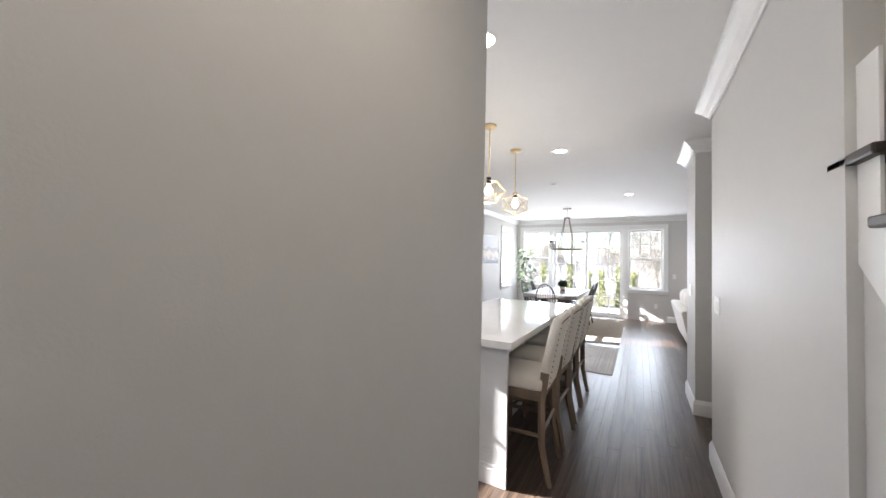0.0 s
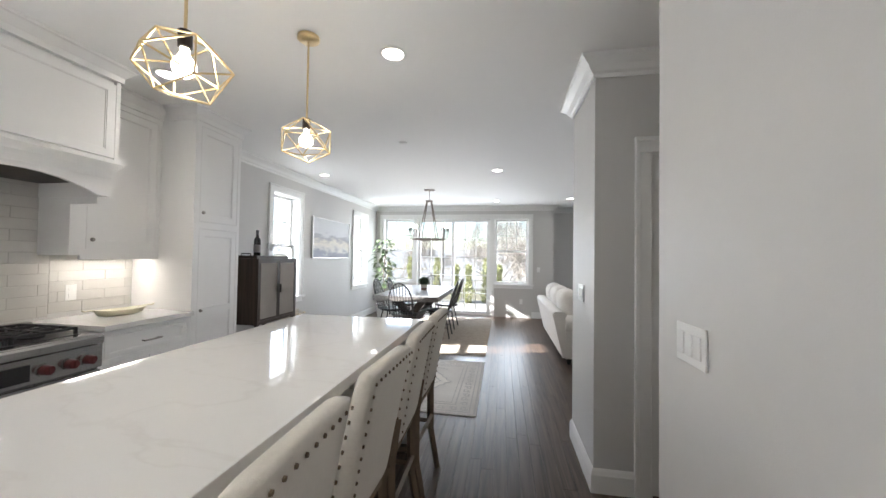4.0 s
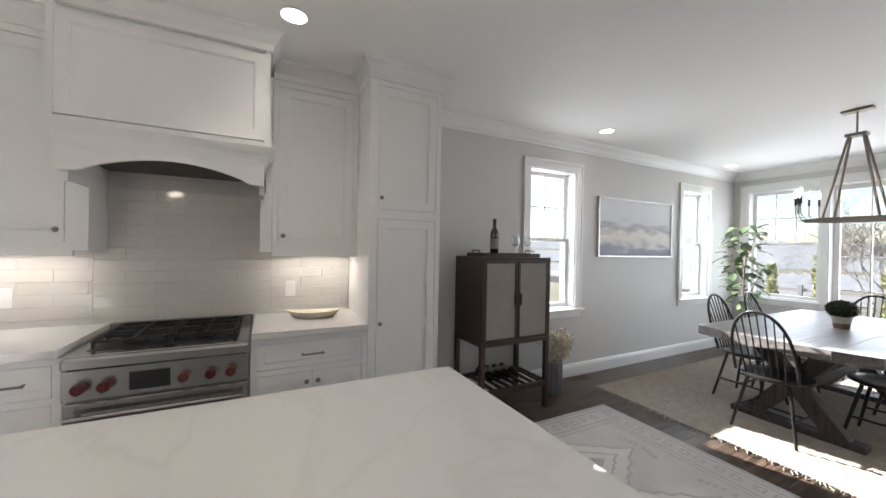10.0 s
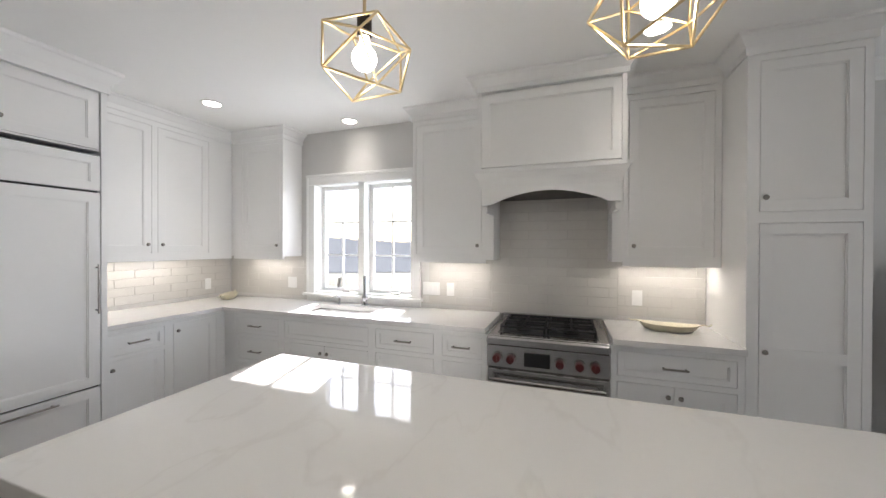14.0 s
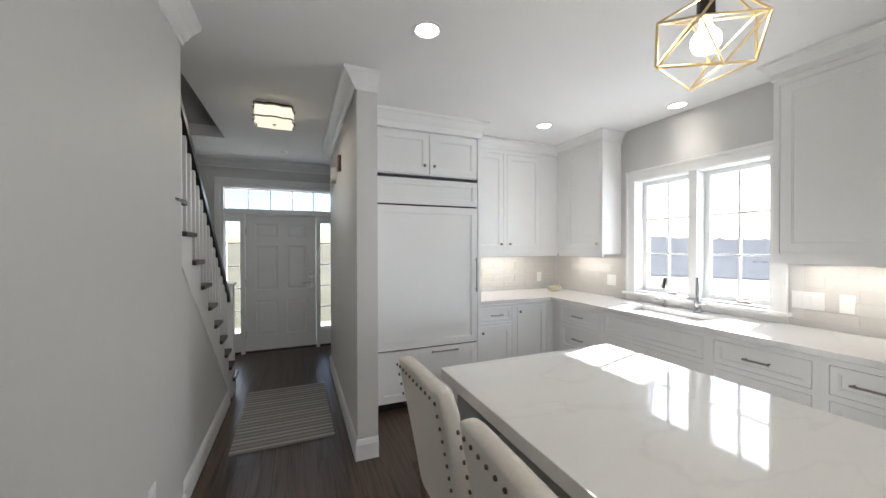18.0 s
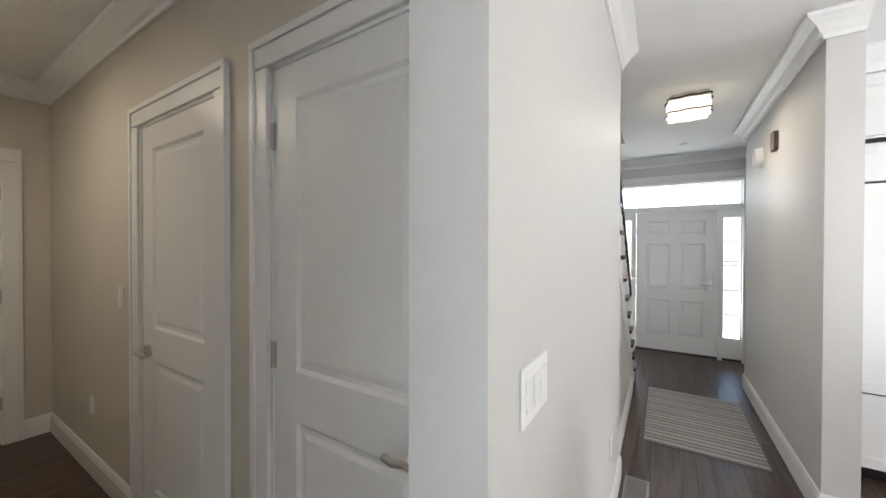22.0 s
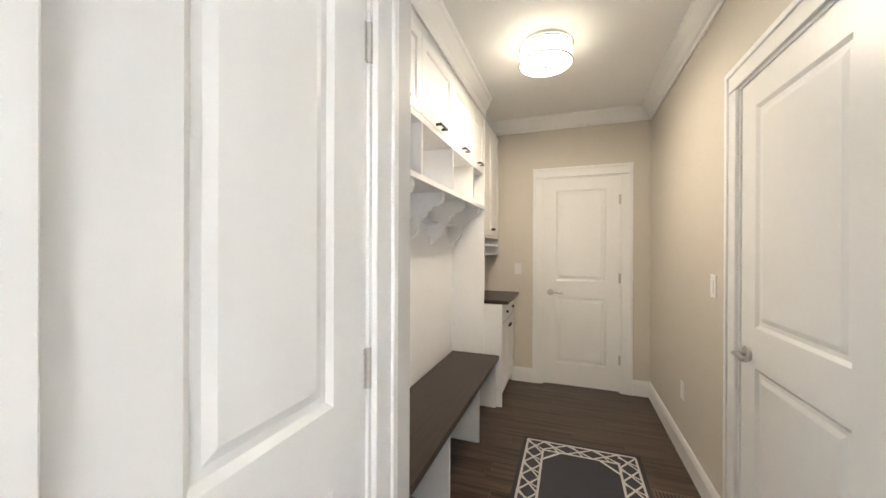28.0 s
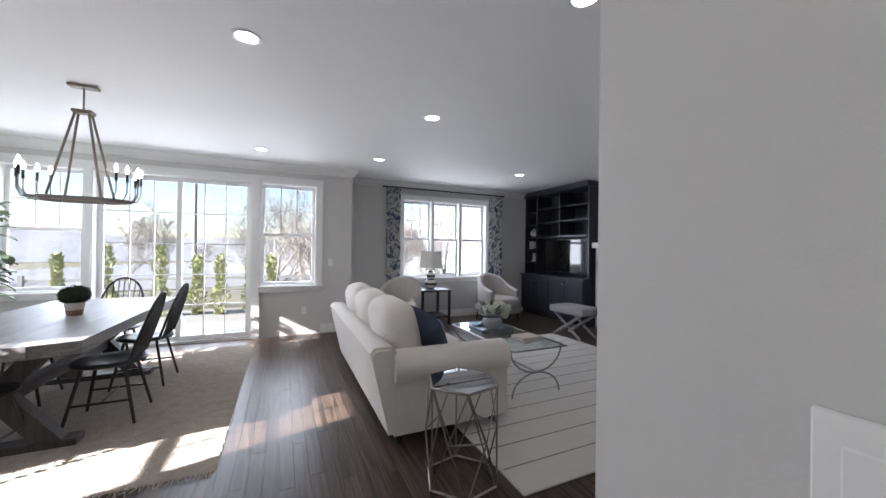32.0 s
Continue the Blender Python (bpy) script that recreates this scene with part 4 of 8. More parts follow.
boxes("basin", [((SK[2] - 0.01, SK[0] - 0.01, CT - 0.22), (SK[3] + 0.01, SK[1] + 0.01, CT - 0.21)), ((SK[2] - 0.012, SK[0] - 0.012, CT - 0.215), (SK[2], SK[1] + 0.012, CT - 0.036)), ((SK[3], SK[0] - 0.012, CT - 0.215), (SK[3] + 0.012, SK[1] + 0.012, CT - 0.036)), ((SK[2], SK[0] - 0.012, CT - 0.215), (SK[3], SK[0], CT - 0.036)), ((SK[2], SK[1], CT - 0.215), (SK[3], SK[1] + 0.012, CT - 0.036))], STEEL, snk)
bm = bmesh.new()
lathe(bm, [(0.04, 0), (0.04, 0.004), (0.02, 0.005), (0.02, 0.001), (0.0, 0.001)], 16, (-3.35, 3.70, CT - 0.21))
part("drain", bm, CHROME, snk)
fa = thing("faucet", "tall polished chrome pull-down kitchen faucet", "faucet", pose(-3.575, 3.80, CT))
bm = bmesh.new()
lathe(bm, [(0.032, 0), (0.032, 0.012), (0.024, 0.02), (0.02, 0.06), (0.026, 0.07), (0.026, 0.085), (0.016, 0.10), (0.014, 0.28)], 16)
part("body", bm, CHROME, fa, sm=40)
bm = bmesh.new()
tube(bm, [(0, 0, 0.27)] + [(0.0 + 0.115 * (1 - math.cos(a)) * 0.30, -0.115 * (1 - math.cos(a)) * 0.95, 0.27 + 0.115 * math.sin(a)) for a in [math.pi * k / 12 for k in range(0, 12)]] + [(0.07, -0.219, 0.255)], 0.011, 10)
part("spout", bm, CHROME, fa, sm=60)
bm = bmesh.new()
tube(bm, [(0.07, -0.219, 0.26), (0.076, -0.235, 0.17)], 0.014, 10, r2=0.019)
part("spray_head", bm, CHROME, fa, sm=50)
bm = bmesh.new()
tube(bm, [(0.02, 0.0, 0.065), (0.03, 0.035, 0.07), (0.035, 0.085, 0.085)], 0.008, 8, r2=0.006)
part("handle", bm, CHROME, fa, sm=50)
sd = thing("soap_dispenser", "small chrome soap dispenser by the sink", "soap dispenser", pose(-3.58, 3.52, CT))
bm = bmesh.new()
lathe(bm, [(0.016, 0), (0.016, 0.01), (0.009, 0.016), (0.009, 0.06)], 12)
tube(bm, [(0, 0, 0.06), (0.02, -0.02, 0.075), (0.05, -0.05, 0.068)], 0.006, 8)
part("pump", bm, CHROME, sd, sm=50)


# uppers
def upper(P, u0, u1, front, depth, cols, label, v0=1.36, v1=2.50):
    cab = thing("wall_cabinet", label, "cabinet", group="wall cabinets")
    put("body", P, [((u0, front + 0.022, v0), (u1, front + depth, v1))], CAB, cab)
    fr, at = [], u0
    for c0, c1, s in cols:
        fr += [((at, front, v0), (c0 - 0.003, front + 0.022, v1)), ((c0 - 0.003, front, v0), (c1 + 0.003, front + 0.022, v0 + 0.04)), ((c0 - 0.003, front, v1 - 0.04), (c1 + 0.003, front + 0.022, v1))]
        at = c1 + 0.003
    fr.append(((at, front, v0), (u1, front + 0.022, v1)))
    put("face_frame", P, fr, CAB, cab)
    put("light_rail", P, [((u0, front, v0 - 0.028), (u1, front + 0.02, v0))], CAB, cab)
    for c0, c1, s in cols:
        dr = shaker("door", P, c0, c1, v0 + 0.043, v1 - 0.043, front + 0.0005, cab, CAB)
        knob(dr, P, c1 - 0.03 if s > 0 else c0 + 0.03, v0 + 0.11, front)
    return cab


UF = 3.43
DU = abs(WX) - UF - 0.002
upper(kwest, 5.93, 6.488, UF, DU, [(5.965, 6.45, -1)], "white wall cabinet between the hood and the pantry")
upper(kwest, 4.35, 4.97, UF, DU, [(4.385, 4.935, 1)], "white wall cabinet between the window and the hood")
upper(kwest, 2.34, 2.975, UF, DU, [(2.46, 2.94, 1)], "white wall cabinet in the kitchen corner")
upper(ksouth, -3.43, -2.21, -2.31, 0.325, [(-3.18, -2.74, 1), (-2.69, -2.26, -1)], "white two-door wall cabinet beside the refrigerator")
tagged(boxes("corner_cabinet_body", [((WX + 0.002, SY + 0.002, 1.36), (-3.432, 2.338, 2.50))], CAB), "white blind corner of the wall cabinets", "cabinet")
cab_crown("crown_cabinets_hood_right", [(-3.43, 6.49), (-3.43, 5.93)], 2.50, CEIL - 0.001, "white cabinet crown beside the hood")
cab_crown("crown_cabinets_window", [(-3.43, 4.97), (-3.43, 4.35), (WX + 0.001, 4.35)], 2.50, CEIL - 0.001, "white cabinet crown by the kitchen window")
cab_crown("crown_cabinets_corner", [(WX + 0.001, 2.975), (-3.43, 2.975), (-3.43, 2.31), (-2.20, 2.31)], 2.50, CEIL - 0.001, "white cabinet crown in the kitchen corner")
for a, b in (((WX + 0.001, 5.93), (-3.432, 6.488)), ((WX + 0.001, 4.352), (-3.432, 4.97)), ((WX + 0.001, 2.312), (-3.432, 2.973)), ((-3.432, SY + 0.001), (-2.205, 2.308))):
    tagged(boxes("soffit_filler", [((*a, 2.501), (*b, CEIL - 0.002))], CAB), "white filler above the wall cabinets", "trim", kind="structure")

# pantry
pn = thing("pantry_cabinet", "tall white pantry cabinet with two doors", "cabinet")
PF = 3.10
put("body", kwest, [((6.49, PF + 0.022, 0.1), (7.0, abs(WX) - 0.002, 2.50)), ((6.49, PF + 0.07, 0), (7.0, abs(WX) - 0.002, 0.1))], CAB, pn)
put("face_frame", kwest, [((6.49, PF, 0.0), (6.545, PF + 0.022, 2.50)), ((6.965, PF, 0.0), (7.0, PF + 0.022, 2.50)), ((6.545, PF, 0.0), (6.965, PF + 0.022, 0.13)), ((6.545, PF, 1.592), (6.965, PF + 0.022, 1.652)), ((6.545, PF, 2.465), (6.965, PF + 0.022, 2.50))], CAB, pn)
dr = shaker("door", kwest, 6.548, 6.962, 1.655, 2.462, PF + 0.0005, pn, CAB)
knob(dr, kwest, 6.57, 1.73, PF)
dr = shaker("door", kwest, 6.548, 6.962, 0.133, 1.589, PF + 0.0005, pn, CAB)
put("rail", kwest, [((6.60, PF + 0.001, 0.86), (6.91, PF + 0.012, 0.92))], CAB, dr)
knob(dr, kwest, 6.57, 0.90, PF)
cab_crown("crown_pantry", [(WX + 0.001, 7.0), (-3.10, 7.0), (-3.10, 6.49), (-3.37, 6.49)], 2.50, CEIL - 0.001, "white crown above the pantry cabinet")
tagged(boxes("soffit_filler", [((WX + 0.001, 6.491, 2.501), (-3.102, 6.999, CEIL - 0.002))], CAB), "white filler above the pantry cabinet", "trim", kind="structure")

# hood
hd = thing("range_hood", "white panelled range hood with an arched front", "range hood")
HF = 3.10
put("body", kwest, [((5.0, HF + 0.03, 1.985), (5.89, abs(WX) - 0.002, 2.51))], CAB, hd)
shaker("panel", kwest, 5.012, 5.878, 2.0, 2.485, HF + 0.008, hd, CAB, rail=0.05)
put("corner_post", kwest, [((4.985, HF + 0.006, 1.986), (5.011, HF + 0.06, 2.51)), ((5.879, HF + 0.006, 1.986), (5.905, HF + 0.06, 2.51))], CAB, hd)
bm = bmesh.new()
run(bm, [(WX + 0.002, 5.88), (-3.13, 5.88), (-3.13, 5.01), (WX + 0.002, 5.01)], [(0, 1.865), (0.004, 1.865), (0.010, 1.89), (0.022, 1.92), (0.04, 1.945), (0.05, 1.96), (0.05, 1.985), (0, 1.985)])
part("shelf_moulding", bm, CAB, hd)
for a, b in ((5.8905, 5.9285), (4.9715, 4.9995)):
    put("filler", kwest, [((a, UF + 0.004, 1.745), (b, abs(WX) - 0.002, 2.509))], CAB, hd)
bm = bmesh.new()
arch = [(5.01, 1.745)]
for k in range(0, 17):
    a = k / 16
    arch.append((5.085 + 0.72 * a, 1.75 + 0.085 * math.sin(math.pi * a) ** 0.8))
arch += [(5.88, 1.745), (5.88, 1.866), (5.01, 1.866)]
prism(bm, arch, "x", -3.155, -3.13)
part("arched_valance", bm, CAB, hd)
put("side", kwest, [((5.01, 3.155, 1.745), (5.035, abs(WX) - 0.002, 1.866)), ((5.855, 3.155, 1.745), (5.88, abs(WX) - 0.002, 1.866))], CAB, hd)
put("cheek", kwest, [((4.972, 3.42, 1.36), (5.035, abs(WX) - 0.002, 1.744)), ((5.86, 3.42, 1.36), (5.928, abs(WX) - 0.002, 1.744))], CAB, hd)
put("corbel", kwest, [((5.012, 3.20, 1.70), (5.034, 3.419, 1.744)), ((5.856, 3.20, 1.70), (5.878, 3.419, 1.744))], CAB, hd)
put("underside", kwest, [((5.036, 3.16, 1.842), (5.854, abs(WX) - 0.002, 1.864))], DARKMETAL, hd, "dark steel hood insert")
cab_crown("crown_hood", [(-3.43, 5.905), (-3.106, 5.905), (-3.106, 4.985), (-3.43, 4.985)], 2.51, CEIL - 0.001, "white crown above the range hood")
tagged(boxes("soffit_filler", [((WX + 0.001, 4.988, 2.511), (-3.11, 5.90, CEIL - 0.002))], CAB), "white filler above the range hood", "trim", kind="structure")

# refrigerator
fr = thing("refrigerator", "built-in refrigerator with white shaker panels", "refrigerator")
FF = -2.69
put("body", ksouth, [((-2.165, FF + 0.03, 0.09), (-1.20, -SY - 0.002, 2.05)), ((-2.165, FF + 0.09, 0), (-1.20, -SY - 0.002, 0.09))], BLACK, fr)
put("side_panel", ksouth, [((-2.20, FF + 0.0, 0), (-2.168, -SY - 0.002, 2.46)), ((-1.197, FF + 0.0, 0), (-1.097, -SY - 0.002, 2.46))], CAB, fr)
dr = shaker("drawer_front", ksouth, -2.162, -1.203, 0.10, 0.538, FF, fr, CAB, rail=0.06)
bar_pull(dr, ksouth, -1.82, 0.505, FF, 0.26)
dr = shaker("door", ksouth, -2.162, -1.203, 0.55, 1.80, FF, fr, CAB, rail=0.06)
bar_pull(dr, ksouth, -2.14, 1.18, FF, 0.32, vert=True)
shaker("grille_panel", ksouth, -2.162, -1.203, 1.815, 2.04, FF, fr, CAB, rail=0.05)
fc = thing("fridge_top_cabinet", "white two-door cabinet above the refrigerator", "cabinet")
put("body", ksouth, [((-2.165, FF + 0.022, 2.075), (-1.20, -SY - 0.002, 2.46))], CAB, fc)
for a, b, s in ((-2.155, -1.687, 1), (-1.676, -1.21, -1)):
    dr = shaker("door", ksouth, a, b, 2.085, 2.44, FF, fc, CAB)
    knob(dr, ksouth, b - 0.04 if s > 0 else a + 0.04, 2.16, FF)
cab_crown("crown_fridge", [(-2.20, 2.32), (-2.20, 2.69), (-1.115, 2.69)], 2.46, CEIL - 0.001, "white crown above the refrigerator")
tagged(boxes("soffit_filler", [((-2.195, SY + 0.001, 2.461), (-1.12, 2.685, CEIL - 0.002))], CAB), "white filler above the refrigerator", "trim", kind="structure")

# range
def krange(u, w, v):
    return (-w, u, v * 0.93)


RED = mat("dark_red_knob", (0.085, 0.012, 0.013), 0.35, var=0.1, scale=20)
rg = thing("gas_range", "stainless steel gas range with dark red knobs", "range")
RX, RY0, RY1 = 3.05, 5.065, 5.82
put("body", krange, [((RY0, RX + 0.05, 0.10), (RY1, 3.66, 0.90)), ((RY0 + 0.03, RX + 0.10, 0.0), (RY1 - 0.03, 3.6, 0.10))], STEEL, rg)
put("cooktop", krange, [((RY0, RX + 0.02, 0.90), (RY1, 3.66, 0.94))], STEEL, rg, bev=0.006)
put("burner_pan", krange, [((RY0 + 0.06, RX + 0.10, 0.940), (RY1 - 0.06, 3.62, 0.944))], BLACK, rg)
put("back_trim", krange, [((RY0, 3.63, 0.94), (RY1, 3.685, 0.985))], STEEL, rg)
put("bullnose", krange, [((RY0, RX - 0.01, 0.87), (RY1, RX + 0.06, 0.935))], STEEL, rg, bev=0.012)
put("control_panel", krange, [((RY0, RX + 0.012, 0.715), (RY1, RX + 0.06, 0.87))], STEEL, rg, bev=0.003)
put("display", krange, [((5.31, RX + 0.006, 0.74), (5.47, RX + 0.014, 0.835))], BLACK, rg, "dark glass display")
for u in (5.135, 5.225, 5.53, 5.645, 5.735):
    bm = bmesh.new()
    tube(bm, [krange(u, RX + 0.012, 0.785), krange(u, RX + 0.002, 0.785)], 0.034, 18)
    kb = part("bezel", bm, STEEL, rg)
    bm = bmesh.new()
    tube(bm, [krange(u, RX + 0.002, 0.785), krange(u, RX - 0.03, 0.785), krange(u, RX - 0.036, 0.785)], 0.028, 18, r2=0.023)
    pbox(bm, krange, (u - 0.005, RX - 0.042, 0.76), (u + 0.005, RX - 0.02, 0.81))
    part("knob", bm, RED, rg, "dark red knob")
put("oven_door", krange, [((RY0 + 0.005, RX + 0.015, 0.19), (RY1 - 0.005, RX + 0.055, 0.70))], STEEL, rg, bev=0.004)
put("oven_window", krange, [((RY0 + 0.14, RX + 0.011, 0.30), (RY1 - 0.14, RX + 0.017, 0.55))], BLACK, rg, "black oven glass")
bm = bmesh.new()
tube(bm, [krange(RY0 + 0.03, RX - 0.04, 0.645), krange(RY1 - 0.03, RX - 0.04, 0.645)], 0.013, 12)
for u in (RY0 + 0.06, RY1 - 0.06):
    tube(bm, [krange(u, RX + 0.02, 0.645), krange(u, RX - 0.04, 0.645)], 0.009, 8)
part("oven_handle", bm, STEEL, rg, "polished steel towel-bar handle", sm=50)
put("kick_plate", krange, [((RY0 + 0.005, RX + 0.03, 0.10), (RY1 - 0.005, RX + 0.05, 0.185))], STEEL, rg)
for c0, c1 in ((RY0 + 0.07, 5.437), (5.447, RY1 - 0.07)):
    bm = bmesh.new()
    for a in (c0, c1 - 0.014, (c0 + c1) / 2 - 0.007):
        pbox(bm, krange, (a, RX + 0.11, 0.975), (a + 0.014, 3.61, 0.99))
    for w in (RX + 0.11, RX + 0.235, 3.345, 3.47, 3.596):
        pbox(bm, krange, (c0, w, 0.974), (c1, w + 0.014, 0.989))
    for a in (c0, c1 - 0.014):
        for w in (RX + 0.11, 3.345, 3.596):
            pbox(bm, krange, (a, w, 0.944), (a + 0.014, w + 0.014, 0.975))
    for w in (3.285, 3.47):
        cu = (c0 + c1) / 2
        for k in range(8):
            an = math.pi * k / 4 + 0.39
            tube(bm, [krange(cu + 0.05 * math.cos(an), w + 0.05 * math.sin(an), 0.983), krange(cu + 0.12 * math.cos(an), w + 0.085 * math.sin(an), 0.983)], 0.006, 5)
    part("grate", bm, IRON, rg, "black cast iron grate")
    for w in (3.27, 3.47):
        bm = bmesh.new()
        lathe(bm, [(0.055, 0.944), (0.055, 0.955), (0.036, 0.957), (0.036, 0.966), (0.0, 0.967)], 18, krange((c0 + c1) / 2, w, -0.066 / 0.93))
        part("burner", bm, IRON, rg, sm=40)

# island
isl = thing("kitchen_island", "grey panelled kitchen island under a white top", "kitchen island")
IX0, IX1, IY0, IY1 = -2.16, -1.172, 4.20, 6.59
boxes("carcass", [((-2.10, 4.285, 0.0), (-1.50, 6.52, CT - 0.05))], ISLE, isl)
boxes("end_panel", [((-2.11, 4.255, 0.0), (-1.215, 4.285, CT - 0.05)), ((-2.11, 6.52, 0.0), (-1.215, 6.55, CT - 0.05))], ISLE, isl)


def isl_s(u, w, v):
    return (u, 4.255 + w, v)


def isl_n(u, w, v):
    return (u, 6.55 - w, v)


for P in (isl_s, isl_n):
    put("corner_stile", P, [((-2.115, -0.012, 0), (-2.03, 0, CT - 0.05)), ((-1.295, -0.012, 0), (-1.21, 0, CT - 0.05)), ((-2.03, -0.012, 0.76), (-1.295, 0, CT - 0.05)), ((-2.03, -0.012, 0.0), (-1.295, 0, 0.19))], ISLE, isl)
    put("panel_bead", P, framed(P, -2.03, -1.295, 0.19, 0.76, -0.009, 0, 0.022) + framed(P, -2.008, -1.317, 0.212, 0.738, -0.005, 0, 0.012), ISLE, isl)
    put("base_moulding", P, [((-2.12, -0.022, 0), (-1.205, -0.012, 0.10)), ((-2.12, -0.018, 0.10), (-1.205, -0.012, 0.125))], ISLE, isl, bev=0.002)
put("outlet_plate", isl_s, [((-1.71, -0.006, 0.61), (-1.59, 0.0, 0.70))], TRIM, isl, "white outlet plate", 0.002)
put("socket", isl_s, [((-1.70, -0.008, 0.635), (-1.66, -0.005, 0.675)), ((-1.64, -0.008, 0.635), (-1.60, -0.005, 0.675))], CAB, isl)
for i in range(3):
    y0 = 4.32 + i * 0.735
    P = lambda u, w, v: (-1.50 - w, u, v)
    shaker("back_panel", P, y0, y0 + 0.70, 0.13, 0.845, -0.012, isl, ISLE, th=0.014, rail=0.07)
for i in range(4):
    y0 = 4.31 + i * 0.55
    P = lambda u, w, v: (-2.10 + w, u, v)
    dr = shaker("door", P, y0, y0 + 0.52, 0.13, 0.66, -0.018, isl, ISLE)
    knob(dr, P, y0 + 0.48, 0.60, -0.018)
    dr = shaker("drawer_front", P, y0, y0 + 0.52, 0.68, 0.85, -0.018, isl, ISLE, rail=0.035)
    bar_pull(dr, P, y0 + 0.26, 0.77, -0.018)
bm = bmesh.new()
cbox(bm, (IX0, IY0, CT - 0.048), (IX1, IY1, CT), 0.003, 2)
part("worktop", bm, QUARTZ, isl, "thick white veined quartz top")


# counter stools
NAIL = mat("aged_nailhead", (0.16, 0.12, 0.08), 0.35, 0.9, var=0.1)


def stool():
    s = thing("counter_stool", "cream upholstered counter stool with nailheads and oak legs", "stool", group="stools at the island")
    bm = bmesh.new()
    soft_box(bm, (-0.215, -0.215, 0.575), (0.20, 0.215, 0.665), 0.03, puff=0.012)
    part("seat", bm, LINEN, s, "cream linen seat", sm=60)
    bm = bmesh.new()
    boxlist = [((-0.205, -0.205, 0.52), (0.19, 0.205, 0.58))]
    for a, b in boxlist:
        cbox(bm, a, b, 0.004)
    part("seat_rail", bm, DISTRESS, s)
    # upholstered back: a padded slab that leans outwards, rolled over at the top
    lean = lambda z: 0.185 + 0.085 * max(0, (z - 0.58) / 0.47) ** 1.2
    wide = lambda z: 0.94 + 0.06 * min(1, max(0, (z - 0.58) / 0.3))
    bm = bmesh.new()
    soft_box(bm, (-0.034, -0.188, 0.58), (0.034, 0.188, 1.055), 0.026, puff=0.006)
    for v in bm.verts:
        v.co.y *= wide(v.co.z)
        v.co.x += lean(v.co.z)
    part("backrest", bm, LINEN, s, "cream linen back", sm=70)
    bm = bmesh.new()
    spots = [(sy * 0.171, 0.60 + 0.425 * k / 12) for sy in (-1, 1) for k in range(13)] + [(-0.171 + 0.342 * k / 10, 1.028) for k in range(1, 10)]
    for y, z in spots:
        n0 = len(bm.verts)
        lathe(bm, [(0.0058, -0.001), (0.005, 0.003), (0.0, 0.0045)], 6, (0, 0, 0))
        m = Matrix.Translation((lean(z) + 0.034, y * wide(z), z)) @ Matrix.Rotation(radians(90), 4, "Y")
        for v in list(bm.verts)[n0:]:
            v.co = m @ v.co
    part("nailheads", bm, NAIL, s, "aged brass nailheads")["kind"] = "stuff"
    for sx, sy in ((-1, -1), (-1, 1), (1, -1), (1, 1)):
        bm = bmesh.new()
        if sx < 0:
            tube(bm, [(-0.185, sy * 0.185, 0.54), (-0.19, sy * 0.19, 0.0)], 0.026, 4, r2=0.018)
        else:
            tube(bm, [(0.20, sy * 0.185, 0.70), (0.18, sy * 0.187, 0.52), (0.185, sy * 0.189, 0.25), (0.235, sy * 0.19, 0.0)], 0.027, 4, r2=0.018)
        part("leg", bm, DISTRESS, s)
    for a, b in (((-0.185, -0.188, 0.22), (-0.185, 0.188, 0.22)), ((-0.185, -0.188, 0.30), (0.19, -0.188, 0.30)), ((-0.185, 0.188, 0.30), (0.19, 0.188, 0.30)), ((0.19, -0.188, 0.34), (0.19, 0.188, 0.34))):
        bm = bmesh.new()
        tube(bm, [a, b], 0.014, 4)
        part("stretcher", bm, DISTRESS, s)
    return s


s0 = stool()
STOOLS = [(-1.22, 4.585), (-1.215, 5.10), (-1.22, 5.60), (-1.225, 6.10)]
s0.matrix_world = pose(*STOOLS[0], 0, 0, 0, 1.5)
for k, (x, y) in enumerate(STOOLS[1:]):
    copy_thing(s0, pose(x, y, 0, 0, 0, (-2, 1, -1)[k]))


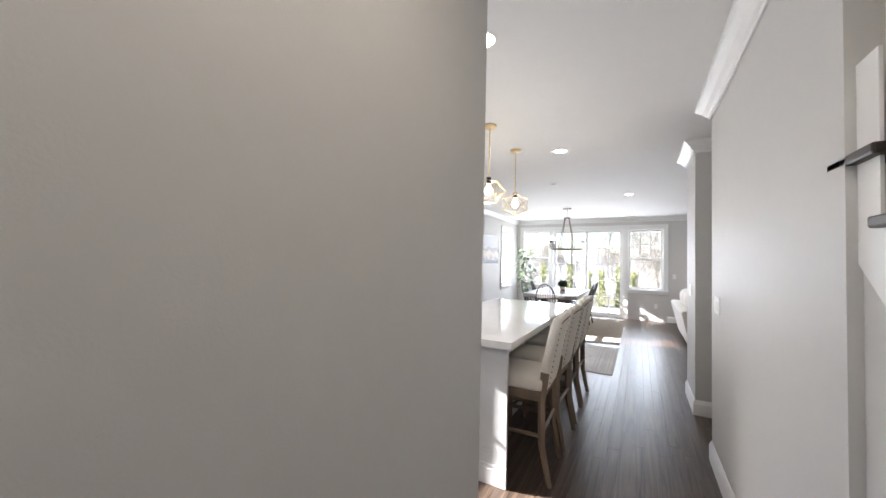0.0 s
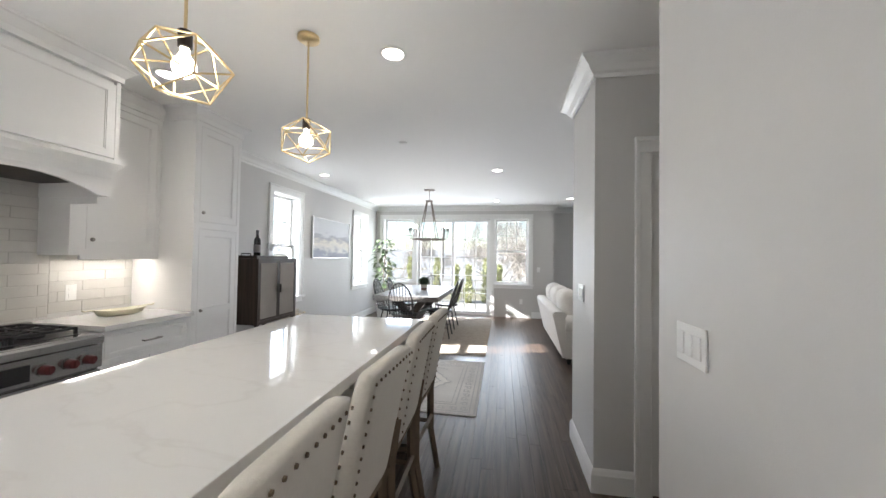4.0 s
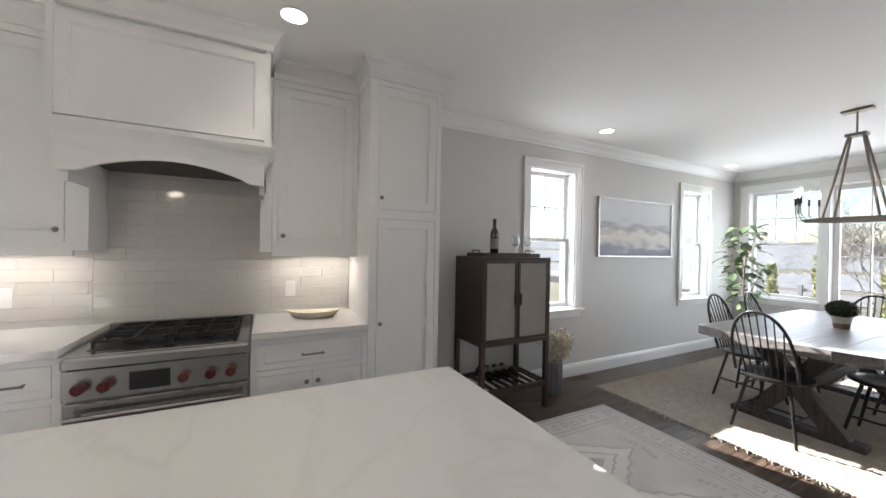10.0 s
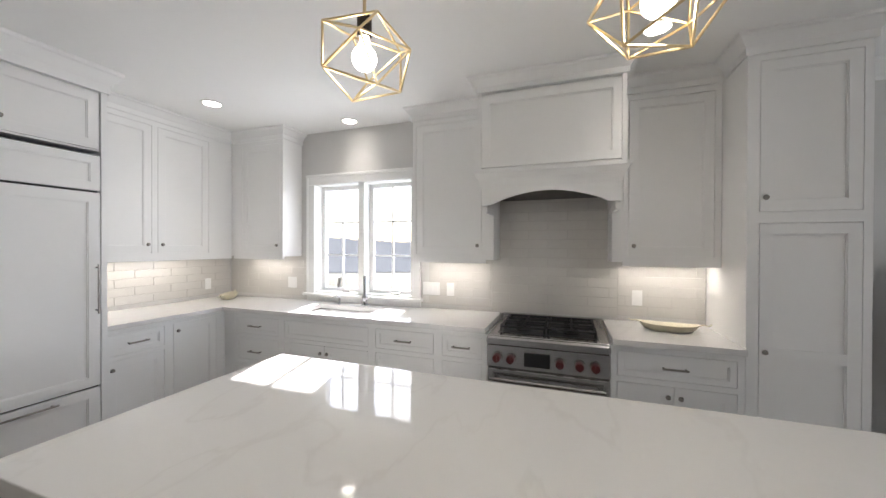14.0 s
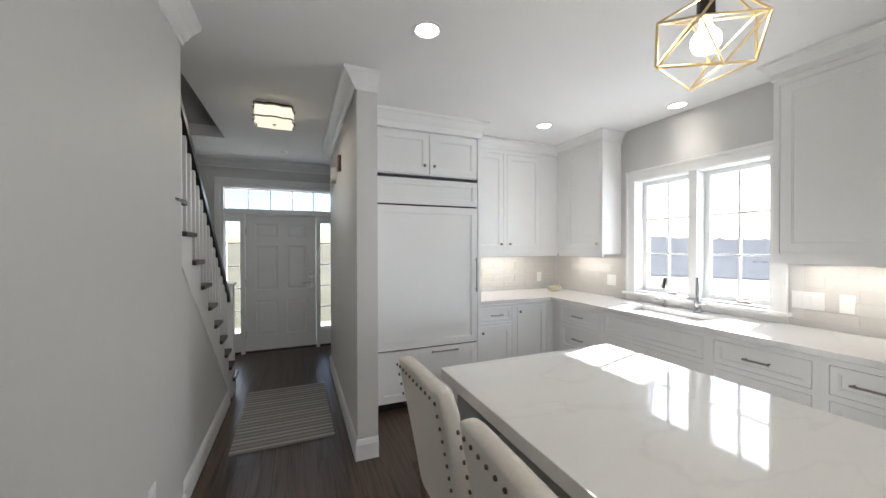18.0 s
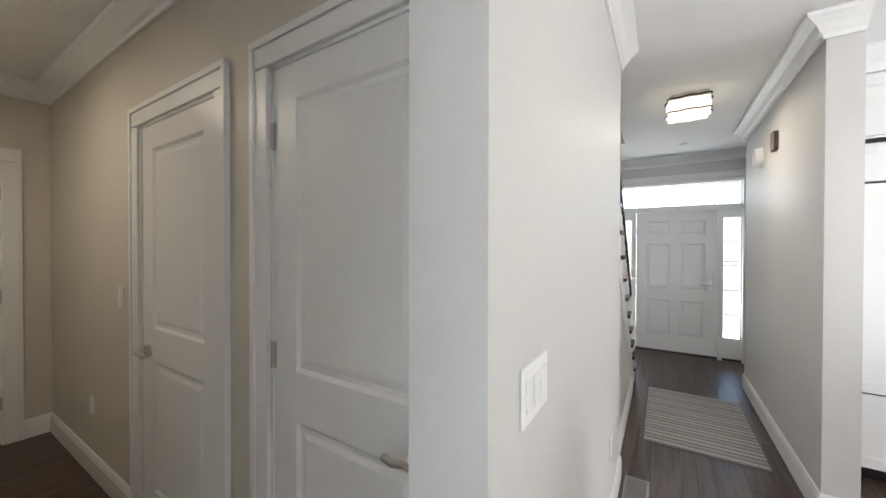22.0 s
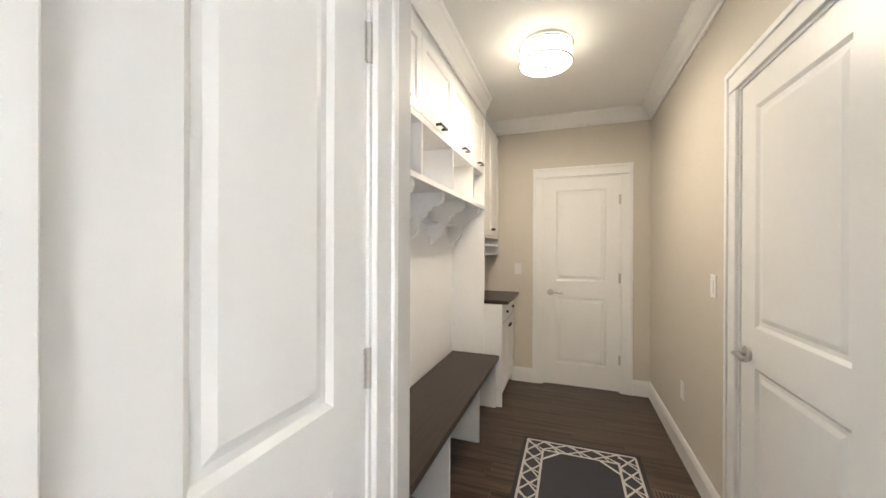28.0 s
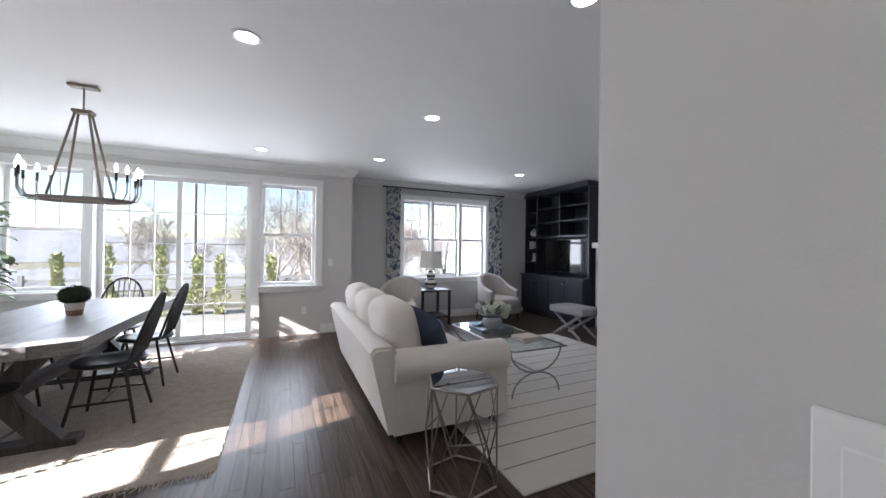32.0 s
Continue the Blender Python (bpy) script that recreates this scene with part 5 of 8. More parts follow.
# pendants
def pendant(x, y, rot):
    p = thing("pendant_lamp", "brass wire cage pendant lamp with a round bulb", "pendant lamp", pose(x, y, 0, 0, 0, rot), group="pendants over the island")
    bm = bmesh.new()
    lathe(bm, [(0.06, CEIL - 0.001), (0.06, CEIL - 0.018), (0.05, CEIL - 0.026), (0.0, CEIL - 0.027)][::-1], 20)
    part("canopy", bm, GOLD, p, sm=40)
    bm = bmesh.new()
    tube(bm, [(0, 0, CEIL - 0.02), (0, 0, 2.15)], 0.0055, 8)
    part("rod", bm, GOLD, p)
    bm = bmesh.new()
    g, s = (1 + 5 ** 0.5) / 2, 0.079
    V = [Vector((v[0], v[1], v[2] * 0.80)) * s + Vector((0, 0, 2.021)) for a in (-1, 1) for b in (-g, g) for v in ((0, a, b), (b, 0, a), (a, b, 0))]
    for i, a in enumerate(V):
        for b in V[:i]:
            if (a - b).length < 2.15 * s:
                bm = bmesh.new()
                tube(bm, [a, b], 0.0034, 6)
                part("cage_bar", bm, GOLD, p)
    bm = bmesh.new()
    lathe(bm, [(0.022, 2.145), (0.022, 2.09), (0.017, 2.085)], 14)
    part("socket", bm, DARKMETAL, p)
    bm = bmesh.new()
    lathe(bm, [(0.0, 1.985)] + [(0.037 * math.sin(math.pi * k / 10), 2.022 - 0.037 * math.cos(math.pi * k / 10)) for k in range(1, 9)] + [(0.014, 2.07), (0.014, 2.088)], 16)
    part("bulb", bm, BULB, p, "glowing round bulb", sm=60)
    l = bpy.data.lights.new("pendant_light", "POINT")
    l.energy, l.shadow_soft_size, l.color = 0.5, 0.04, (1.0, 0.88, 0.70)
    o = new("pendant_light", l)
    o.location = (x, y, 1.95)


pendant(-1.661, 4.995, -31)
pendant(-1.667, 5.765, 20)


# recessed lights
def can_light(x, y):
    c = thing("recessed_light", "round white recessed ceiling light, switched on", "ceiling light", pose(x, y, CEIL), group="recessed ceiling lights")
    bm = bmesh.new()
    lathe(bm, [(0.062, -0.001), (0.085, -0.001), (0.085, -0.004), (0.066, -0.007), (0.062, -0.004)], 24, cap=False)
    part("trim_ring", bm, TRIM, c, sm=40)
    bm = bmesh.new()
    lathe(bm, [(0.0, -0.003), (0.062, -0.003), (0.062, -0.002), (0.0, -0.002)], 20)
    part("lens", bm, CANLIGHT, c, "glowing lens")
    return c


CANS = [(-1.245, 5.99), (-3.275, 8.945), (-3.40, 11.60), (-0.662, 8.925), (-0.716, 11.60), (0.845, 9.63), (0.776, 11.42), (3.14, 11.335), (0.915, 7.81), (-2.80, 2.86), (-3.50, 3.68), (-2.86, 6.01), (-1.243, 3.842)]
for x, y in CANS:
    can_light(x, y)
    l = bpy.data.lights.new("can_lamp", "SPOT")
    l.energy, l.spot_size, l.spot_blend, l.shadow_soft_size, l.color = 1.4, radians(110), 0.7, 0.06, (1.0, 0.92, 0.80)
    o = new("can_lamp", l)
    o.location = (x, y, CEIL - 0.02)


def sensor(x, y, r=0.05):
    s = thing("smoke_detector", "small round white ceiling sensor", "smoke detector", pose(x, y, CEIL))
    bm = bmesh.new()
    lathe(bm, [(0.0, -0.022), (r * 0.6, -0.022), (r, -0.012), (r, -0.001)], 20)
    part("cover", bm, TRIM, s, sm=40)


sensor(-1.645, 7.60, 0.045)
sensor(-1.566, 4.52, 0.05)
sensor(-0.45, 0.9, 0.04)


# flush ceiling lamps
GLOWDIM = emit_mat("hall_shade_glow", (1.0, 0.86, 0.60), 0.14)
GLOWSHADE = emit_mat("lamp_shade_glow", (1.0, 0.88, 0.64), 0.24)


def flush_lamp(x, y, shape, label, power, tint=(1.0, 0.88, 0.70)):
    f = thing("flush_ceiling_lamp", label, "ceiling lamp", pose(x, y, CEIL))
    r = 0.155
    def outline(rr, n=96):
        if shape == "round":
            return [(rr * math.cos(2 * math.pi * k / n), rr * math.sin(2 * math.pi * k / n)) for k in range(n)]
        out = []
        for k in range(n):
            a = 2 * math.pi * k / n
            q = rr * (1.02 + 0.09 * math.cos(4 * a + math.pi) + 0.07 * math.cos(8 * a) - 0.025 * math.cos(12 * a))
            out.append((q * math.cos(a), q * math.sin(a)))
        return out
    bm = bmesh.new()
    prism(bm, outline(r * 0.98), "z", -0.145, -0.045)
    part("shade", bm, GLOWSHADE if shape == "round" else GLOWDIM, f, "glowing cream glass shade")
    for z in (-0.03, -0.135):
        bm = bmesh.new()
        tube(bm, [(px, py, z) for px, py in outline(r * 1.02)], 0.006, 6, closed=True)
        part("band", bm, NICKEL if shape == "round" else DARKMETAL, f, "metal band")
    bm = bmesh.new()
    prism(bm, outline(r * 0.9), "z", -0.045, -0.001)
    part("ceiling_plate", bm, NICKEL, f)
    bm = bmesh.new()
    lathe(bm, [(0.0, -0.165), (0.012, -0.16), (0.014, -0.15), (0.005, -0.145)], 10)
    part("finial", bm, NICKEL, f)
    l = bpy.data.lights.new("flush_lamp_light", "AREA")
    l.shape, l.size, l.energy, l.color = "DISK", 0.26, power, tint
    o = new("flush_lamp_light", l)
    o.location = (x, y, CEIL - 0.175)


flush_lamp(-0.42, 2.39, "scallop", "scalloped cream glass flush lamp in the hall", 0.75)
flush_lamp(2.39, 5.945, "round", "round drum flush lamp with nickel bands", 0.6, (1.0, 0.83, 0.60))

# under-cabinet lights
for x, y, sx, sy, p in ((-3.55, 6.21, 0.05, 0.5, 0.45), (-3.55, 4.66, 0.05, 0.5, 0.45), (-3.55, 2.62, 0.05, 0.5, 0.4), (-2.7, 2.14, 0.9, 0.05, 0.7)):
    area("under_cabinet_light", x, y, 1.335, sx, sy, (x, y + 0.0001, 0), p, (1.0, 0.91, 0.78))

# ---- plates, outlets, vents ----
def plate(P, u, v, gangs=1, outlet=False, what="", w=0.07, h=0.115):
    t = thing("outlet" if outlet else "light_switch", ("white wall outlet " if outlet else "white rocker switch plate ") + what, "outlet" if outlet else "light switch")
    W = w + (gangs - 1) * 0.046
    put("plate", P, [((u - W / 2, -0.007, v - h / 2), (u + W / 2, -0.001, v + h / 2))], TRIM, t, bev=0.002)
    for g in range(gangs):
        c = u + (g - (gangs - 1) / 2) * 0.046
        if outlet:
            for s in (-0.022, 0.022):
                put("socket", P, [((c - 0.015, -0.009, v + s - 0.014), (c + 0.015, -0.006, v + s + 0.014))], CAB, t)
        else:
            put("rocker", P, [((c - 0.016, -0.011, v - 0.033), (c + 0.016, -0.006, v + 0.033))], CAB, t, bev=0.002)
    return t


def hall_e(u, w, v):
    return (HE + w, u, v)


def hall_w(u, w, v):
    return (HX - w, u, v)


def k_s(u, w, v):
    return (u, SY - w, v)


plate(hall_e, 5.11, 1.14, 3, what="on the hall wall")
plate(hall_e, 6.56, 1.152, 3, what="on the pier by the living room")
plate(hall_e, 3.84, 0.40, 1, True, "low on the hall wall")
plate(mud_e, 6.29, 1.13, 1, what="beside the end door")
plate(mud_s, 2.25, 1.145, 1, what="beside the beige wall's door")
plate(mud_s, 2.755, 0.43, 1, True, "low on the mudroom wall")
plate(north, 0.245, 1.12, 1, what="beside the dining window")
plate(north, -0.14, 0.37, 1, True, "under the dining window")
for y, g in ((6.06, 1), (4.60, 1), (4.42, 3)):
    plate(west, y, 1.085, g, g == 1, "on the tiled backsplash")
plate(west, 2.86, 1.085, 2, True, "on the tiled backsplash corner")
plate(k_s, -3.42, 1.06, 1, True, "on the tiled corner wall")
th = thing("thermostat", "small dark brown wall thermostat", "thermostat")
put("case", hall_w, [((2.28, -0.03, 2.13), (2.36, -0.001, 2.27))], mat("thermo_brown", (0.10, 0.06, 0.045), 0.5), th, bev=0.004)
dt = thing("door_chime", "round white door chime box", "door chime")
bm = bmesh.new()
tube(bm, [hall_w(1.85, -0.001, 2.18), hall_w(1.85, -0.05, 2.18)], 0.085, 24, r2=0.075)
part("case", bm, TRIM, dt, sm=40)


def vent(x, y, w, l, material, name, label):
    v = thing(name, label, "floor vent")
    boxes("frame", [((x - w / 2, y - l / 2, 0), (x - w / 2 + 0.012, y + l / 2, 0.006)), ((x + w / 2 - 0.012, y - l / 2, 0), (x + w / 2, y + l / 2, 0.006)), ((x - w / 2, y - l / 2, 0), (x + w / 2, y - l / 2 + 0.012, 0.006)), ((x - w / 2, y + l / 2 - 0.012, 0), (x + w / 2, y + l / 2, 0.006))], material, v)
    boxes("backing", [((x - w / 2 + 0.01, y - l / 2 + 0.01, 0.0005), (x + w / 2 - 0.01, y + l / 2 - 0.01, 0.001))], BLACK, v)
    k = int((l - 0.03) / 0.018)
    for i in range(k):
        yy = y - l / 2 + 0.02 + i * 0.018
        boxes("slat", [((x - w / 2 + 0.012, yy, 0.001), (x + w / 2 - 0.012, yy + 0.007, 0.005))], material, v)


VENTM = mat("bronze_vent", (0.16, 0.12, 0.085), 0.5, 0.4)
vent(-0.13, 3.52, 0.13, 0.30, mat("nickel_vent", (0.33, 0.30, 0.27), 0.45, 0.6), "floor_vent", "metal floor register by the hall wall")
vent(2.285, 5.235, 0.13, 0.30, VENTM, "floor_vent", "bronze floor register in the mudroom")
vent(-3.60, 8.98, 0.12, 0.28, VENTM, "floor_vent", "bronze floor register under the window")


# ---- dishes ----
DISH = mat("pale_gold_dish", (0.62, 0.58, 0.44), 0.38, 0.15, var=0.08, scale=12)


def dish(x, y, rz, label):
    d = thing("serving_dish", label, "dish", pose(x, y, CT, 0, 0, rz))
    bm = bmesh.new()
    n, prof = 28, [(0.0, 0.004), (0.55, 0.004), (0.8, 0.018), (1.0, 0.045), (1.03, 0.046), (0.82, 0.012), (0.55, 0.0), (0.0, 0.0)]
    rings = []
    for r, z in prof:
        if r == 0:
            rings.append([bm.verts.new((0, 0, z))])
        else:
            rings.append([bm.verts.new((0.17 * r * math.cos(2 * math.pi * j / n), 0.075 * r * math.sin(2 * math.pi * j / n), z + (0.012 * abs(math.cos(2 * math.pi * j / n)) ** 3 if r > 0.9 else 0))) for j in range(n)])
    for A, B in zip(rings, rings[1:]):
        for j in range(n):
            q = (j + 1) % n
            if len(A) == 1:
                bm.faces.new((A[0], B[j], B[q]))
            elif len(B) == 1:
                bm.faces.new((A[j], B[0], A[q]))
            else:
                bm.faces.new((A[j], B[j], B[q], A[q]))
    part("bowl", bm, DISH, d, sm=50)
    for s in (-1, 1):
        bm = bmesh.new()
        tube(bm, [(s * 0.165, 0, 0.05), (s * 0.19, 0.0, 0.058), (s * 0.215, 0.004, 0.052), (s * 0.232, 0.0, 0.064)], 0.005, 6)
        part("handle", bm, DISH, d, "twig-like handle", sm=60)


dish(-3.42, 6.20, 82, "long pale gold serving dish on the short worktop")
dish(-3.47, 2.22, 35, "long pale gold serving dish in the worktop corner")

# ---- bar cabinet ----
bar = thing("bar_cabinet", "dark wooden bar cabinet with woven cane doors", "bar cabinet")
CANE = mat("woven_cane", (0.36, 0.325, 0.285), 0.8, var=0.12, scale=20, bump=0.5, bscale=260, fine=0.12)
BX0, BX1, BY0, BY1, BT = -3.67, -3.22, 7.45, 8.17, 1.335
boxes("body", [((BX0, BY0, 0.60), (BX1 - 0.022, BY1, BT))], DARKWOOD, bar, bev=0.003)
boxes("front_frame", [((BX1 - 0.022, BY0, BT - 0.025), (BX1, BY1, BT)), ((BX1 - 0.022, BY0, 0.60), (BX1, BY1, 0.635)), ((BX1 - 0.022, BY0, 0.635), (BX1, BY0 + 0.02, BT - 0.025)), ((BX1 - 0.022, BY1 - 0.02, 0.635), (BX1, BY1, BT - 0.025))], DARKWOOD, bar)
for a, b, h in ((BY0 + 0.023, 7.805, 7.785), (7.815, BY1 - 0.023, 7.835)):
    dr = boxes("door", [((BX1 - 0.02, a, 0.64), (BX1 + 0.002, a + 0.02, BT - 0.03)), ((BX1 - 0.02, b - 0.02, 0.64), (BX1 + 0.002, b, BT - 0.03)), ((BX1 - 0.02, a + 0.02, 0.64), (BX1 + 0.002, b - 0.02, 0.66)), ((BX1 - 0.02, a + 0.02, BT - 0.05), (BX1 + 0.002, b - 0.02, BT - 0.03))], DARKWOOD, bar)
    boxes("cane_panel", [((BX1 - 0.014, a + 0.018, 0.655), (BX1 - 0.006, b - 0.018, BT - 0.045))], CANE, dr, "pale woven cane panel")
    bm = bmesh.new()
    for i in range(56):
        z = 0.664 + i * 0.0112
        if z < BT - 0.058:
            cbox(bm, (BX1 - 0.007, a + 0.022, z), (BX1 - 0.0025, b - 0.022, z + 0.0062))
    part("cane_weave", bm, CANE, dr)["kind"] = "stuff"
    boxes("pull", [((BX1 + 0.002, h - 0.008, 0.93), (BX1 + 0.018, h + 0.008, 1.03))], DARKMETAL, dr, "dark metal pull", 0.002)
for x in (BX0 + 0.02, BX1 - 0.02):
    for y in (BY0 + 0.02, BY1 - 0.02):
        boxes("leg", [((x - 0.02, y - 0.02, 0), (x + 0.02, y + 0.02, 0.60))], DARKWOOD, bar, bev=0.002)
boxes("shelf_rail", [((BX0, BY0, 0.20), (BX0 + 0.025, BY1, 0.24)), ((BX1 - 0.025, BY0, 0.20), (BX1, BY1, 0.24)), ((BX0, BY0 + 0.005, 0.20), (BX1, BY0 + 0.03, 0.24)), ((BX0, BY1 - 0.03, 0.20), (BX1, BY1 - 0.005, 0.24))], DARKWOOD, bar)
for i in range(8):
    y = BY0 + 0.06 + i * 0.085
    boxes("slat", [((BX0 + 0.02, y - 0.012, 0.222), (BX1 - 0.02, y + 0.012, 0.238))], DARKWOOD, bar)
BOTTLE = mat("dark_bottle_glass", (0.012, 0.014, 0.012), 0.08, var=0.1, spec=0.6)
LABELM = mat("grey_paper_label", (0.30, 0.28, 0.27), 0.7)
BPROF = [(0.0, 0.0), (0.036, 0.0), (0.038, 0.006), (0.038, 0.185), (0.034, 0.205), (0.018, 0.232), (0.0145, 0.25), (0.0145, 0.30), (0.016, 0.302), (0.016, 0.312), (0.0, 0.312)]


def bottle(m, label):
    b = thing("wine_bottle", label, "bottle", m)
    bm = bmesh.new()
    lathe(bm, BPROF, 18)
    part("glass", bm, BOTTLE, b, sm=40)
    bm = bmesh.new()
    lathe(bm, [(0.0386, 0.05), (0.0386, 0.14)], 18)
    part("label", bm, LABELM, b, "plain grey paper label", sm=40)
    bm = bmesh.new()
    lathe(bm, [(0.0155, 0.258), (0.0165, 0.3135), (0.0, 0.3138)], 14)
    part("foil", bm, BLACK, b)


for i in range(4):
    bottle(pose(BX0 + 0.06, BY0 + 0.235 + i * 0.085, 0.275, 0, 90, 0), "dark wine bottle lying on the slatted shelf")
bottle(pose(-3.45, 7.72, BT + 0.022), "dark wine bottle standing on the tray")
tr = thing("tray", "dark wooden tray on the bar cabinet", "tray")
boxes("base", [((-3.56, 7.52, BT), (-3.30, 8.10, BT + 0.012))], DARKWOOD, tr)
boxes("rim", [((-3.57, 7.51, BT), (-3.558, 8.11, BT + 0.032)), ((-3.302, 7.51, BT), (-3.29, 8.11, BT + 0.032)), ((-3.558, 7.51, BT), (-3.302, 7.522, BT + 0.032)), ((-3.558, 8.098, BT), (-3.302, 8.11, BT + 0.032))], DARKWOOD, tr)
for s in (7.515, 8.105):
    bm = bmesh.new()
    tube(bm, [(-3.49, s, BT + 0.03), (-3.485, s, BT + 0.055), (-3.375, s, BT + 0.055), (-3.37, s, BT + 0.03)], 0.006, 6)
    part("handle", bm, DARKMETAL, tr)
CLEAR = glass_mat("clear_drinking_glass", (0.985, 0.99, 0.99), 0.04, 0.10, 0.95, 2.2)
for y, x in ((7.90, -3.38), (7.97, -3.46), (8.05, -3.39)):
    g = thing("wine_glass", "clear stemmed wine glass on the tray", "glass", pose(x, y, BT + 0.012), group="wine glasses")
    bm = bmesh.new()
    lathe(bm, [(0.032, 0.0), (0.030, 0.004), (0.006, 0.008), (0.004, 0.05), (0.005, 0.075), (0.025, 0.09), (0.038, 0.12), (0.036, 0.155), (0.030, 0.185), (0.0285, 0.185), (0.034, 0.155), (0.036, 0.12), (0.022, 0.092), (0.0, 0.085)], 18)
    part("bowl_and_stem", bm, CLEAR, g, sm=60)

# vase with dried grass
vs = thing("vase", "striped metal vase with pale dried flowers", "vase", pose(-3.44, 8.46, 0))
STRIPE = mat("grey_ribbed_vase", (0.30, 0.30, 0.32), 0.35, 0.6, var=0.1)
bm = bmesh.new()
n = 32
lo = [bm.verts.new(((0.078 if k % 2 else 0.070) * math.cos(2 * math.pi * k / n), (0.078 if k % 2 else 0.070) * math.sin(2 * math.pi * k / n), 0)) for k in range(n)]
hi = [bm.verts.new((v.co.x, v.co.y, 0.30)) for v in lo]
inn = [bm.verts.new((v.co.x * 0.88, v.co.y * 0.88, 0.298)) for v in lo]
dn = [bm.verts.new((v.co.x * 0.88, v.co.y * 0.88, 0.12)) for v in lo]
for A, B in ((lo, hi), (hi, inn), (inn, dn)):
    for k in range(n):
        bm.faces.new((A[k], A[(k + 1) % n], B[(k + 1) % n], B[k]))
bm.faces.new(lo[::-1])
bm.faces.new(dn)
part("pot", bm, STRIPE, vs)
PAMPAS = mat("dried_pampas", (0.70, 0.63, 0.50), 0.9, var=0.2, scale=20, fine=0.15)
rnd = random.Random(5)
bm = bmesh.new()
for k in range(64):
    a, sp_ = rnd.uniform(0, 6.28), rnd.uniform(0.02, 0.17)
    h = rnd.uniform(0.42, 0.60)
    p0, p1 = Vector((0.03 * math.cos(a), 0.03 * math.sin(a), 0.2)), Vector((sp_ * math.cos(a), sp_ * math.sin(a), h))
    tube(bm, [p0, (p0 + p1) / 2 + Vector((0, 0, 0.03)), p1], 0.002, 4)
    for j in range(16):
        c = p0.lerp(p1, 0.72 + 0.30 * j / 16) + Vector((rnd.gauss(0, 0.012), rnd.gauss(0, 0.012), rnd.gauss(0, 0.01)))
        d = Vector((rnd.gauss(0, 1), rnd.gauss(0, 1), rnd.gauss(0.8, 0.6))).normalized() * rnd.uniform(0.024, 0.045)
        u = d.cross(Vector((rnd.gauss(0, 1), rnd.gauss(0, 1), rnd.gauss(0, 1)))).normalized() * 0.008
        bm.faces.new([bm.verts.new(q) for q in (c - u, c + d * 0.5 + u * 1.2, c + d, c + d * 0.5 - u * 1.2)])
part("dried_bouquet", bm, PAMPAS, vs, "pale cream dried flowers")["kind"] = "stuff"

# ---- painting ----
def art_mat():
    m = mat("abstract_canvas", (0.55, 0.55, 0.56), 0.6, bump=0.3, bscale=90)
    n, l = m.node_tree.nodes, m.node_tree.links
    b = n["Principled BSDF"]
    co = n.new("ShaderNodeTexCoord")
    sx = n.new("ShaderNodeSeparateXYZ")
    l.new(co.outputs["Object"], sx.inputs[0])
    nz = n.new("ShaderNodeTexNoise")
    nz.inputs["Scale"].default_value = 3.2
    nz.inputs["Detail"].default_value = 7
    mp = n.new("ShaderNodeMapping")
    mp.inputs["Scale"].default_value = (1, 1.0, 4.0)
    l.new(co.outputs["Object"], mp.inputs[0])
    l.new(mp.outputs[0], nz.inputs[0])
    ad = n.new("ShaderNodeMath")
    ad.operation = "MULTIPLY_ADD"
    l.new(nz.outputs[0], ad.inputs[0])
    ad.inputs[1].default_value = 0.34
    l.new(sx.outputs["Z"], ad.inputs[2])
    cr = n.new("ShaderNodeValToRGB")
    l.new(ad.outputs[0], cr.inputs[0])
    e = cr.color_ramp.elements
    e[0].position, e[0].color = 0.02, (0.50, 0.50, 0.52, 1)
    e[1].position, e[1].color = 0.75, (0.66, 0.67, 0.68, 1)
    for p, c in ((0.14, (0.22, 0.23, 0.28, 1)), (0.27, (0.30, 0.31, 0.36, 1)), (0.34, (0.62, 0.60, 0.57, 1)), (0.43, (0.74, 0.70, 0.62, 1)), (0.53, (0.36, 0.36, 0.40, 1)), (0.60, (0.62, 0.62, 0.64, 1))):
        q = e.new(p)
        q.color = c
    l.new(cr.outputs[0], b.inputs["Base Color"])
    return m


pic = thing("painting", "grey abstract landscape painting in a silver frame", "painting", pose(WX, 9.318, 1.33))
put("canvas", lambda u, w, v: (0.024 - w, u, v), [((0.02, 0.0, 0.015), (1.39, 0.02, 0.69))], art_mat(), pic, "grey, white and ochre brushwork")
bm = bmesh.new()
for a, b in framed(None, 0.0, 1.41, 0.0, 0.705, 0, 0.034, 0.016):
    cbox(bm, (0.036 - a[1], a[0], a[2]), (0.036 - b[1], b[0], b[2]), 0.002)
part("frame", bm, mat("silver_leaf", (0.55, 0.54, 0.52), 0.35, 0.9, var=0.1, scale=20), pic, "thin silver frame")

